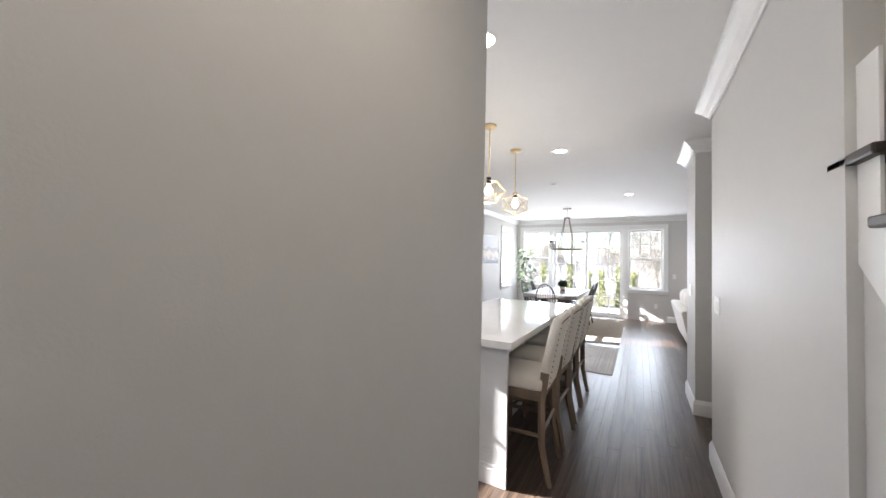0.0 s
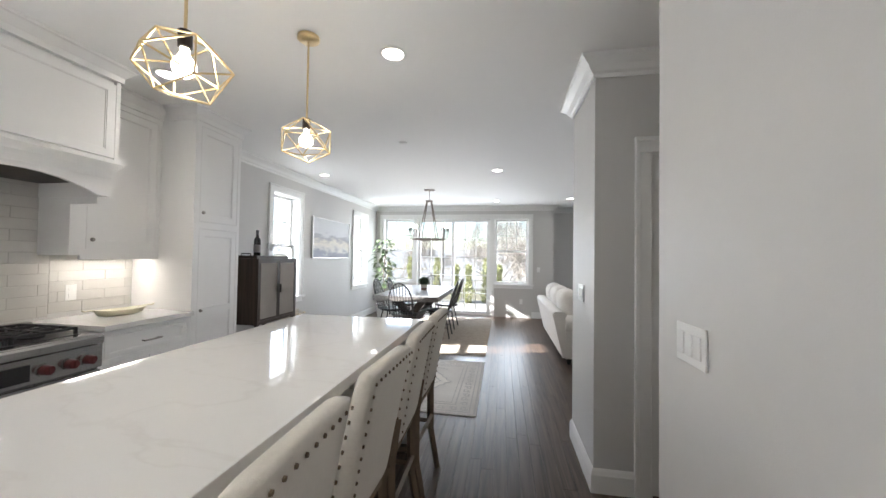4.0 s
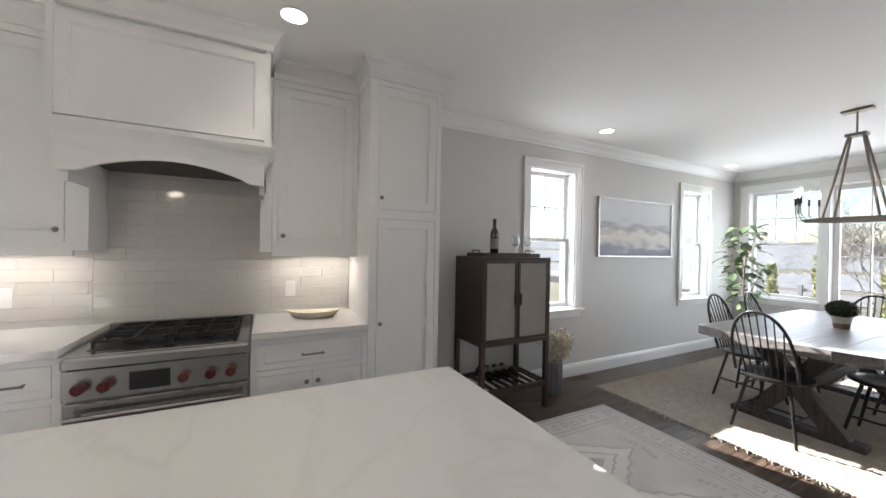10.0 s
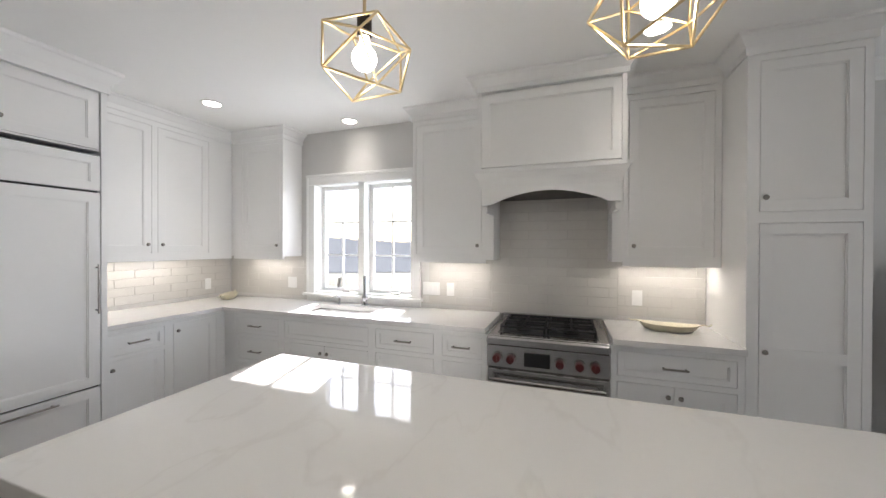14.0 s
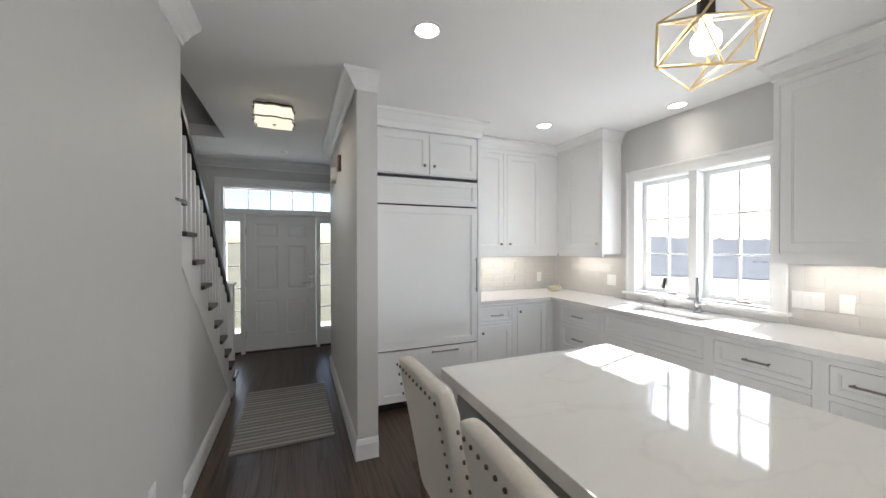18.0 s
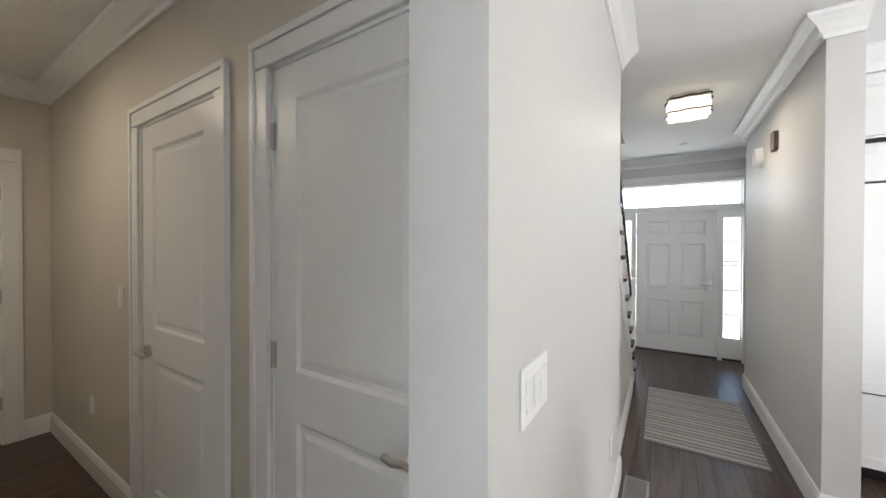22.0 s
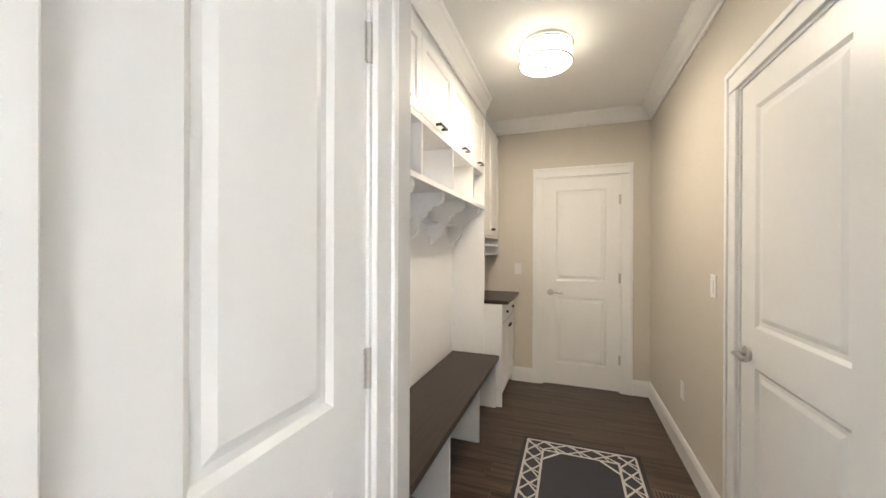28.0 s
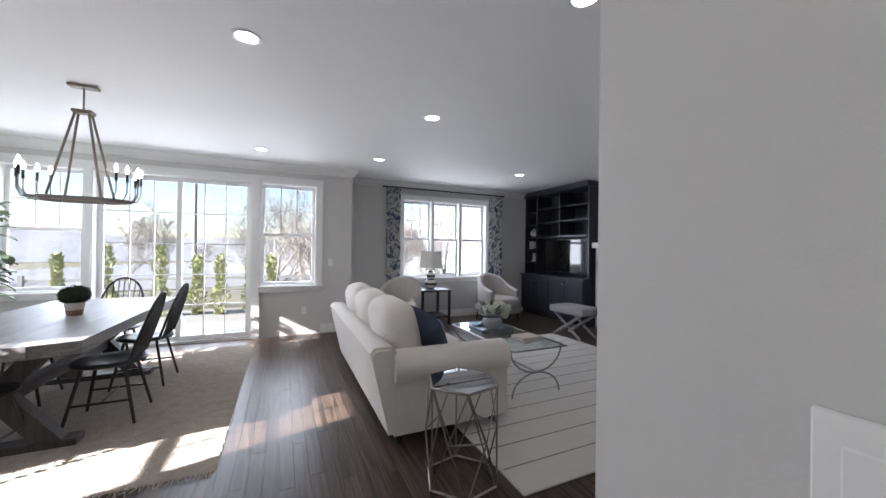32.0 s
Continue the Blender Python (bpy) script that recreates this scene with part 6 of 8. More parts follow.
# ---- dining table and chairs ----
tb = thing("dining_table", "whitewashed wooden dining table on crossed trestle legs", "dining table", pose(-2.085, 10.415, 0.008))
for i in range(5):
    x = -0.53 + i * 0.212
    bm = bmesh.new()
    e0, e1 = (1.06 if i == 0 else 1.13), (1.06 if i == 4 else 1.13)
    prism(bm, [(x + 0.0006, -e0), (x + 0.2114, -e1), (x + 0.2114, e1), (x + 0.0006, e0)], "z", 0.675, 0.752)
    part("plank", bm, TABLEWOOD, tb)
for y in (-0.72, 0.72):
    for s in (-1, 1):
        bm = bmesh.new()
        prism(bm, [(s * -0.36, 0.0), (s * -0.22, 0.0), (s * 0.30, 0.67), (s * 0.16, 0.67)], "y", y - 0.045 + s * 0.002, y + 0.045 + s * 0.002)
        part("crossed_leg", bm, TABLELEG, tb)
    boxes("foot", [((-0.40, y - 0.06, 0), (0.40, y + 0.06, 0.05)), ((-0.38, y - 0.06, 0.63), (0.38, y + 0.06, 0.675))], TABLELEG, tb, bev=0.005)
boxes("stretcher", [((-0.05, -0.72, 0.30), (0.05, 0.72, 0.38))], TABLELEG, tb, bev=0.005)


def windsor():
    c = thing("windsor_chair", "black painted Windsor chair with a spindle back", "chair", group="chairs round the dining table")
    bm = bmesh.new()
    n = 28
    out = []
    for k in range(n):
        a = 2 * math.pi * k / n
        rx, ry = 0.215 + 0.012 * math.cos(2 * a), 0.22
        out.append((rx * math.cos(a), ry * math.sin(a)))
    rings = [[bm.verts.new((p[0] * s, p[1] * s, z)) for p in out] for s, z in ((0.88, 0.425), (1.0, 0.437), (1.0, 0.452), (0.94, 0.460), (0.6, 0.450), (0.2, 0.447))]
    for A, B in zip(rings, rings[1:]):
        for k in range(n):
            bm.faces.new((A[k], A[(k + 1) % n], B[(k + 1) % n], B[k]))
    bm.faces.new(rings[0][::-1])
    bm.faces.new(rings[-1])
    part("seat", bm, BLACKWOOD, c, "saddled seat", sm=50)
    hoop = []
    for k in range(17):
        a = math.pi * k / 16
        yy = 0.195 * math.cos(a)
        hh = 0.46 + 0.50 * math.sin(a) ** 0.75
        hoop.append((-0.165 - 0.16 * (hh - 0.46) / 0.5, yy * (1.0 + 0.12 * math.sin(a)), hh))
    bm = bmesh.new()
    tube(bm, hoop, 0.0115, 8)
    part("hoop", bm, BLACKWOOD, c, "bent hoop back", sm=60)
    for i in range(7):
        y = -0.135 + i * 0.045
        a = math.acos(max(-1, min(1, y * 1.12 / 0.195 / 1.12)))
        hh = 0.46 + 0.50 * math.sin(a) ** 0.75
        bm = bmesh.new()
        tube(bm, [(-0.17, y * 0.9, 0.455), (-0.165 - 0.16 * (hh - 0.46) / 0.5, y * 1.1, hh)], 0.0065, 6, r2=0.005)
        part("spindle", bm, BLACKWOOD, c)
    feet = {}
    for sx in (-1, 1):
        for sy in (-1, 1):
            bm = bmesh.new()
            top, bot = Vector((sx * 0.12, sy * 0.125, 0.435)), Vector((sx * 0.205, sy * 0.20, 0.0))
            tube(bm, [top, top.lerp(bot, 0.3), top.lerp(bot, 0.55), bot], 0.013, 8, r2=0.011)
            part("leg", bm, BLACKWOOD, c, sm=60)
            feet[sx, sy] = top.lerp(bot, 0.6)
    for sy in (-1, 1):
        bm = bmesh.new()
        tube(bm, [feet[-1, sy], feet[1, sy]], 0.009, 6)
        part("stretcher", bm, BLACKWOOD, c)
    bm = bmesh.new()
    tube(bm, [(feet[-1, -1] + feet[1, -1]) / 2, (feet[-1, 1] + feet[1, 1]) / 2], 0.009, 6)
    part("stretcher", bm, BLACKWOOD, c)
    return c


w0 = windsor()
RUGZ = 0.010
w0.matrix_world = pose(-2.12, 9.49, RUGZ, 0, 0, 88)
for x, y, r in ((-1.655, 10.05, 181), (-1.66, 10.85, 177), (-2.51, 10.04, -3), (-2.47, 10.68, 4), (-2.10, 11.42, -88)):
    copy_thing(w0, pose(x, y, RUGZ, 0, 0, r))
pt = thing("potted_plant", "round clipped green plant in a two-tone pot", "potted plant", pose(-2.02, 10.43, 0.76))
bm = bmesh.new()
lathe(bm, [(0.05, 0.0), (0.056, 0.045)], 20)
part("pot_foot", bm, mat("pot_brown", (0.22, 0.13, 0.08), 0.6), pt, "brown pot foot", sm=30)
bm = bmesh.new()
lathe(bm, [(0.0565, 0.045), (0.066, 0.105), (0.06, 0.105), (0.05, 0.08)], 20)
part("pot", bm, mat("pot_cream", (0.62, 0.57, 0.50), 0.6), pt, sm=30)
GREEN = mat("moss_green", (0.030, 0.050, 0.020), 0.8, var=0.4, scale=30, fine=0.3)
rnd = random.Random(8)
bm = bmesh.new()
for k in range(1500):
    d = Vector((rnd.gauss(0, 1), rnd.gauss(0, 1), rnd.gauss(0, 1))).normalized()
    r = rnd.uniform(0.75, 1.0)
    c = Vector((d.x * 0.10 * r, d.y * 0.10 * r, 0.165 + d.z * 0.075 * r))
    t = d + Vector((rnd.gauss(0, 0.5), rnd.gauss(0, 0.5), rnd.gauss(0, 0.5)))
    t.normalize()
    u = t.cross(Vector((rnd.gauss(0, 1), rnd.gauss(0, 1), rnd.gauss(0, 1)))).normalized() * 0.005
    bm.faces.new([bm.verts.new(q) for q in (c - u, c + t * 0.018, c + u, c - t * 0.004)])
part("foliage", bm, GREEN, pt, "dense clipped foliage")["kind"] = "stuff"
bm = bmesh.new()
lathe(bm, [(0.0, 0.095), (0.06, 0.11), (0.085, 0.15), (0.08, 0.19), (0.05, 0.225), (0.0, 0.235)], 16)
part("foliage_core", bm, GREEN, pt)

# chandelier
RUSTW = mat("driftwood_iron", (0.22, 0.185, 0.15), 0.55, 0.3, var=0.2, scale=14, bump=0.2, bscale=80)
ch = thing("chandelier", "twelve-light wood and iron chandelier, lit", "chandelier", Matrix.Translation((-1.905, 10.23, 0)) @ Matrix.Diagonal((0.82, 0.82, 1.0, 1.0)))
boxes("canopy", [((-0.11, -0.045, CEIL - 0.022), (0.11, 0.045, CEIL - 0.001))], RUSTW, ch, bev=0.004)
bm = bmesh.new()
tube(bm, [(0, 0, CEIL - 0.02), (0, 0, 2.41)], 0.008, 8)
part("rod", bm, RUSTW, ch)
boxes("top_plate", [((-0.075, -0.05, 2.385), (0.075, 0.05, 2.41))], RUSTW, ch, bev=0.004)
for sx in (-1, 1):
    for sy in (-1, 1):
        bm = bmesh.new()
        tube(bm, [(sx * 0.05, sy * 0.03, 2.39), (sx * 0.19, sy * 0.15, 1.72)], 0.011, 4)
        part("strap", bm, RUSTW, ch)
hexp = [(-0.36, 0), (-0.22, -0.17), (0.22, -0.17), (0.36, 0), (0.22, 0.17), (-0.22, 0.17)]
for k in range(6):
    bm = bmesh.new()
    a, b = Vector((*hexp[k], 1.70)), Vector((*hexp[(k + 1) % 6], 1.70))
    d = (b - a).normalized()
    u = Vector((-d.y, d.x, 0)) * 0.014
    vv = [bm.verts.new(q + s * u + Vector((0, 0, z))) for q in (a - d * 0.006, b + d * 0.006) for s, z in ((-1, -0.015), (1, -0.015), (1, 0.015), (-1, 0.015))]
    for j in range(4):
        bm.faces.new((vv[j], vv[(j + 1) % 4], vv[4 + (j + 1) % 4], vv[4 + j]))
    bm.faces.new(vv[:4][::-1])
    bm.faces.new(vv[4:])
    part("ring_bar", bm, RUSTW, ch)
arms = []
for s in (-1, 1):
    for k in range(6):
        t = (k - 2.5) / 2.5
        arms.append((s * (0.46 - 0.13 * abs(t)), 0.235 * t, s * (0.355 - 0.13 * abs(t)), 0.165 * t))
for x1, y1, x0, y0 in arms:
    bm = bmesh.new()
    tube(bm, [(x0, y0, 1.70), (x0 + (x1 - x0) * 0.7, y0 + (y1 - y0) * 0.7, 1.705), (x1, y1, 1.765), (x1, y1, 1.85)], 0.005, 6)
    arm = part("arm", bm, RUSTW, ch, sm=60)
    bm = bmesh.new()
    lathe(bm, [(0.014, 1.845), (0.0115, 1.85), (0.010, 1.915)], 10, (x1, y1, 0))
    part("candle_sleeve", bm, DARKMETAL, arm)
    bm = bmesh.new()
    lathe(bm, [(0.008, 1.915), (0.0145, 1.935), (0.015, 1.948), (0.008, 1.972), (0.0, 1.985)], 10, (x1, y1, 0))
    part("bulb", bm, CANDLEB, arm, "glowing candle bulb", sm=60)

# fiddle-leaf plant in the dining corner
fp = thing("fig_tree", "leafy potted fig tree in the dining corner", "potted plant", pose(-3.2, 11.55, 0))
bm = bmesh.new()
lathe(bm, [(0.12, 0.0), (0.155, 0.30), (0.165, 0.32), (0.15, 0.32), (0.14, 0.27), (0.0, 0.27)], 24)
part("pot", bm, mat("white_ceramic", (0.70, 0.69, 0.67), 0.36), fp, "white ceramic pot", sm=35)
bm = bmesh.new()
tube(bm, [(0, 0, 0.25), (0.02, 0.01, 0.6), (0.0, -0.01, 0.95), (0.03, 0.0, 1.55)], 0.014, 8, r2=0.006)
for a, z in ((0.4, 0.8), (2.2, 0.95), (4.2, 1.05), (5.4, 1.2), (1.2, 1.3)):
    tube(bm, [(0.01, 0, z), (0.10 * math.cos(a), 0.10 * math.sin(a), z + 0.16), (0.16 * math.cos(a), 0.16 * math.sin(a), z + 0.34)], 0.007, 6, r2=0.003)
part("trunk", bm, mat("fig_bark", (0.18, 0.13, 0.09), 0.8, var=0.2, scale=20, bump=0.3), fp)
LEAF = mat("fig_leaf", (0.10, 0.145, 0.075), 0.36, var=0.3, scale=10, fine=0.1)
rnd = random.Random(3)
for k in range(105):
    a, z = rnd.uniform(0, 6.28), rnd.uniform(0.72, 1.78)
    r = 0.06 + 0.20 * rnd.random() ** 0.6 * (1 - abs(z - 1.25) / 0.8)
    c = Vector((r * math.cos(a), r * math.sin(a), z))
    out = Vector((math.cos(a + rnd.gauss(0, 0.5)), math.sin(a + rnd.gauss(0, 0.5)), rnd.uniform(-0.5, 0.7))).normalized()
    L, Wd = rnd.uniform(0.09, 0.16), rnd.uniform(0.035, 0.055)
    side = out.cross(Vector((0, 0, 1))).normalized()
    up = side.cross(out)
    bm = bmesh.new()
    pts = []
    for i in range(6):
        t = i / 5
        wid = Wd * math.sin(math.pi * (0.08 + 0.84 * t)) * (0.8 + 0.35 * t)
        mid_ = c + out * L * t - Vector((0, 0, 1)) * 0.05 * t * t
        pts.append([bm.verts.new(mid_ - side * wid + up * 0.012), bm.verts.new(mid_), bm.verts.new(mid_ + side * wid + up * 0.012)])
    for A, B in zip(pts, pts[1:]):
        for j in (0, 1):
            bm.faces.new((A[j], A[j + 1], B[j + 1], B[j]))
    part("leaf", bm, LEAF, fp, sm=80)

# ---- rugs ----
def jute():
    m = mat("braided_jute", (0.37, 0.33, 0.28), 0.95, var=0.3, scale=14, bump=1.0, bscale=70, fine=0.35)
    return m


JUTE = jute()
rg2 = thing("jute_rug", "natural braided jute rug under the dining table", "rug")
bm = bmesh.new()
RX0, RX1, RY0_, RY1_ = -3.36, -0.80, 8.97, 11.95
rows_n = 110
for i in range(rows_n):
    y0 = RY0_ + (RY1_ - RY0_) * i / rows_n
    y1 = RY0_ + (RY1_ - RY0_) * (i + 1) / rows_n
    wob = 0.006 * math.sin(i * 1.7)
    N_ = 12
    for k in range(N_):
        xa, xb = RX0 + wob + (RX1 - RX0) * k / N_, RX0 + wob + (RX1 - RX0) * (k + 1) / N_
        z = [0.0035, 0.012 + 0.002 * math.sin(i * 3.1 + k), 0.0035]
        ys = [y0, (y0 + y1) / 2, y1]
        va = [bm.verts.new((xa, yy, zz)) for yy, zz in zip(ys, z)]
        vb = [bm.verts.new((xb, yy, zz)) for yy, zz in zip(ys, z)]
        for j in (0, 1):
            bm.faces.new((va[j], vb[j], vb[j + 1], va[j + 1]))
for a, b in (((RX0, RY0_, 0.0005), (RX1, RY1_, 0.003)),):
    cbox(bm, a, b)
part("weave", bm, JUTE, rg2, "chunky braided rows", sm=0)
rnd = random.Random(11)
bm = bmesh.new()
for y, s in ((RY0_, -1), (RY1_, 1)):
    for k in range(120):
        x = RX0 + (RX1 - RX0) * (k + 0.5) / 120
        L = rnd.uniform(0.035, 0.075)
        tube(bm, [(x, y, 0.006), (x + rnd.gauss(0, 0.008), y + s * L * 0.5, 0.010), (x + rnd.gauss(0, 0.012), y + s * L, 0.005)], 0.005, 4, r2=0.003)
part("fringe", bm, JUTE, rg2, "knotted jute fringe")["kind"] = "stuff"


def runner_mat():
    """Faded oriental runner: grey ivory field, worn border and lozenge figures."""
    m = mat("faded_runner", (0.58, 0.56, 0.53), 0.95, var=0.06, scale=6, bump=0.3, bscale=300, fine=0.08)
    n, l = m.node_tree.nodes, m.node_tree.links
    b = n["Principled BSDF"]
    src = b.inputs["Base Color"].links[0].from_socket
    nz = n.new("ShaderNodeTexNoise")
    nz.inputs["Scale"].default_value = 4.0
    nz.inputs["Detail"].default_value = 5
    hv = n.new("ShaderNodeHueSaturation")
    mr = n.new("ShaderNodeMapRange")
    mr.inputs[1].default_value, mr.inputs[2].default_value = 0.35, 0.7
    mr.inputs[3].default_value, mr.inputs[4].default_value = 0.86, 1.06
    l.new(nz.outputs[0], mr.inputs[0])
    l.new(mr.outputs[0], hv.inputs["Value"])
    l.new(src, hv.inputs["Color"])
    l.new(hv.outputs[0], b.inputs["Base Color"])
    return m


rn = thing("runner_rug", "faded grey and ivory patterned runner rug", "rug")
UX0, UX1, UY0, UY1 = -3.03, -0.79, 7.06, 8.66
boxes("field", [((UX0, UY0, 0.0005), (UX1, UY1, 0.0075))], runner_mat(), rn)
RGREY = mat("faded_grey_pile", (0.44, 0.43, 0.42), 0.95, var=0.15, scale=14, bump=0.3, bscale=300, fine=0.12)
RLIGHT = mat("faded_ivory_pile", (0.66, 0.63, 0.585), 0.95, var=0.1, scale=14, bump=0.3, bscale=300, fine=0.1)
z0, z1 = 0.0075, 0.0085


def flat_frame(name, x0, y0, x1, y1, t, material, dz=0.0):
    boxes(name, [((x0, y0, z0), (x0 + t, y1, z1 + dz)), ((x1 - t, y0, z0), (x1, y1, z1 + dz)), ((x0 + t, y0, z0), (x1 - t, y0 + t, z1 + dz)), ((x0 + t, y1 - t, z0), (x1 - t, y1, z1 + dz))], material, rn)


flat_frame("edge_band", UX0 + 0.01, UY0 + 0.01, UX1 - 0.01, UY1 - 0.01, 0.02, RGREY)
flat_frame("border_line", UX0 + 0.06, UY0 + 0.06, UX1 - 0.06, UY1 - 0.06, 0.012, RGREY)
flat_frame("border_line", UX0 + 0.20, UY0 + 0.20, UX1 - 0.20, UY1 - 0.20, 0.014, RGREY)
flat_frame("border_line", UX0 + 0.245, UY0 + 0.245, UX1 - 0.245, UY1 - 0.245, 0.008, RGREY)
bm = bmesh.new()
rnd = random.Random(2)
def fig(x, y, s):
    for dx, dy, w, h in ((-0.035, -0.03, 0.012, 0.06), (-0.035, 0.022, 0.05, 0.010), (0.005, -0.02, 0.010, 0.05), (-0.02, -0.03, 0.045, 0.010), (0.022, -0.03, 0.010, 0.035)):
        cbox(bm, (x + dx * s, y + dy * s, z0), (x + (dx + w) * s, y + (dy + h) * s, z1))
k = 0
xx = UX0 + 0.13
while xx < UX1 - 0.08:
    for yy in (UY0 + 0.132, UY1 - 0.132):
        fig(xx, yy, 1.0 if k % 2 else -1.0)
    xx += 0.105
    k += 1
yy = UY0 + 0.25
while yy < UY1 - 0.2:
    for xx in (UX0 + 0.132, UX1 - 0.132):
        fig(xx, yy, 1.0 if k % 2 else -1.0)
    yy += 0.105
    k += 1
part("border_pattern", bm, RGREY, rn)["kind"] = "stuff"
for cx in (-2.45, -1.91, -1.37):
    for s, m_ in ((0.40, RGREY), (0.36, RLIGHT), (0.22, RGREY), (0.19, RLIGHT), (0.09, RGREY)):
        bm = bmesh.new()
        cy = (UY0 + UY1) / 2
        pts = []
        for k in range(24):
            a = 2 * math.pi * k / 24
            r = s * (1.0 if k % 2 == 0 else 0.9) / (abs(math.cos(a)) * 1.55 + abs(math.sin(a)) * 1.0)
            pts.append((cx + r * math.cos(a), cy + r * math.sin(a)))
        prism(bm, pts, "z", z0, z1 + (0.40 - s) * 0.004)
        part("medallion", bm, m_, rn)
for cx, cy in ((-2.45, 7.42), (-2.45, 8.30), (-1.37, 7.42), (-1.37, 8.30), (-1.91, 7.40), (-1.91, 8.32)):
    for s in (-1, 1):
        bm = bmesh.new()
        for k in range(4):
            cbox(bm, (cx + s * (0.02 + 0.035 * k), cy - 0.006 - 0.012 * k, z0), (cx + s * (0.04 + 0.035 * k), cy + 0.03 - 0.012 * k, z1))
        part("figure", bm, RGREY, rn)

fr_ = thing("hall_rug", "striped grey and cream flatweave rug in the hall", "rug")
STRIPES = [mat("oatmeal_weave", (0.40, 0.38, 0.355), 0.95, var=0.1, scale=14, bump=0.4, bscale=300), mat("taupe_weave", (0.20, 0.19, 0.18), 0.95, var=0.15, scale=14, bump=0.4, bscale=300), mat("ash_weave", (0.31, 0.295, 0.28), 0.95, var=0.1, scale=14, bump=0.4, bscale=300)]
NSTR = 42
for i in range(NSTR):
    y0, st_ = 1.71 + i * 1.14 / NSTR, 1.14 / NSTR
    boxes("stripe", [((-0.85, y0, 0.0005), (-0.145, y0 + st_, 0.007 if i % 2 else 0.0064))], STRIPES[(0, 1, 2, 1, 0, 1)[i % 6]], fr_)

mr_ = thing("mudroom_rug", "black rug with a white lattice border", "rug")
MX0, MX1, MY0, MY1 = 1.38, 2.66, 5.375, 6.095
RBLACK = mat("charcoal_pile", (0.045, 0.045, 0.055), 0.95, var=0.2, scale=20, bump=0.4, bscale=300, fine=0.2)
RWHITE = mat("ivory_pile", (0.62, 0.60, 0.56), 0.95, var=0.1, scale=20, bump=0.3, bscale=300)
boxes("rug_body", [((MX0, MY0, 0.0005), (MX1, MY1, 0.008))], RBLACK, mr_)
mz0, mz1 = 0.008, 0.0092


def mr_line(bm, a, b, w=0.011):
    a, b = Vector((*a, 0)), Vector((*b, 0))
    d = (b - a).normalized()
    u = Vector((-d.y, d.x, 0)) * w / 2
    lo = [bm.verts.new(q + Vector((0, 0, mz0))) for q in (a - u, b - u, b + u, a + u)]
    hi = [bm.verts.new(q + Vector((0, 0, mz1))) for q in (a - u, b - u, b + u, a + u)]
    bm.faces.new(lo[::-1])
    bm.faces.new(hi)
    for j in range(4):
        bm.faces.new((lo[j], lo[(j + 1) % 4], hi[(j + 1) % 4], hi[j]))


bm = bmesh.new()
for ins in (0.03, 0.135):
    x0, y0, x1, y1 = MX0 + ins, MY0 + ins, MX1 - ins, MY1 - ins
    for a, b in (((x0, y0), (x1, y0)), ((x1, y0), (x1, y1)), ((x1, y1), (x0, y1)), ((x0, y1), (x0, y0))):
        mr_line(bm, a, b, 0.013)
part("border_line", bm, RWHITE, mr_, "ivory border lines")
bm = bmesh.new()
def lattice(fix, lo, hi, axis):
    k, s = 0, lo
    st_ = (hi - lo) / round((hi - lo) / 0.14)
    while s < hi - 0.01:
        pa, pb = (s, fix), (s + st_, fix + 0.10)
        pc, pd = (s, fix + 0.10), (s + st_, fix)
        mp_ = (lambda p: p) if axis == "x" else (lambda p: (p[1], p[0]))
        mr_line(bm, mp_(pa), mp_(pb))
        mr_line(bm, mp_(pc), mp_(pd))
        q = s + st_ * 0.5
        mr_line(bm, mp_((q - 0.02, fix)), mp_((q + 0.045, fix + 0.10)), 0.009)
        s += st_
lattice(MY0 + 0.033, MX0 + 0.04, MX1 - 0.04, "x")
lattice(MY1 - 0.133, MX0 + 0.04, MX1 - 0.04, "x")
lattice(MX0 + 0.033, MY0 + 0.13, MY1 - 0.13, "y")
lattice(MX1 - 0.133, MY0 + 0.13, MY1 - 0.13, "y")
for cx, cy, sx, sy in ((MX0 + 0.135, MY0 + 0.135, 1, 1), (MX1 - 0.135, MY0 + 0.135, -1, 1), (MX0 + 0.135, MY1 - 0.135, 1, -1), (MX1 - 0.135, MY1 - 0.135, -1, -1)):
    mr_line(bm, (cx, cy + sy * 0.11), (cx + sx * 0.11, cy), 0.016)
part("lattice", bm, RWHITE, mr_, "ivory lattice figures")["kind"] = "stuff"

# ---- mudroom built-ins ----
hb = thing("mudroom_bench", "white built-in locker bench with a dark seat", "built-in bench")
A0, A1, AB = 1.035, 3.06, 6.788
bm = bmesh.new()
cbox(bm, (A0, AB - 0.010, 0.0), (A1, AB - 0.001, 1.68))
back_ = part("back_panel", bm, CAB, hb)
for k in range(34):
    x = A0 + (A1 - A0) * k / 34
    bm = bmesh.new()
    cbox(bm, (x + 0.0003, AB - 0.0125, 0.43), (x + (A1 - A0) / 34 - 0.0003, AB - 0.004, 1.68))
    part("bead_board", bm, CAB, back_)

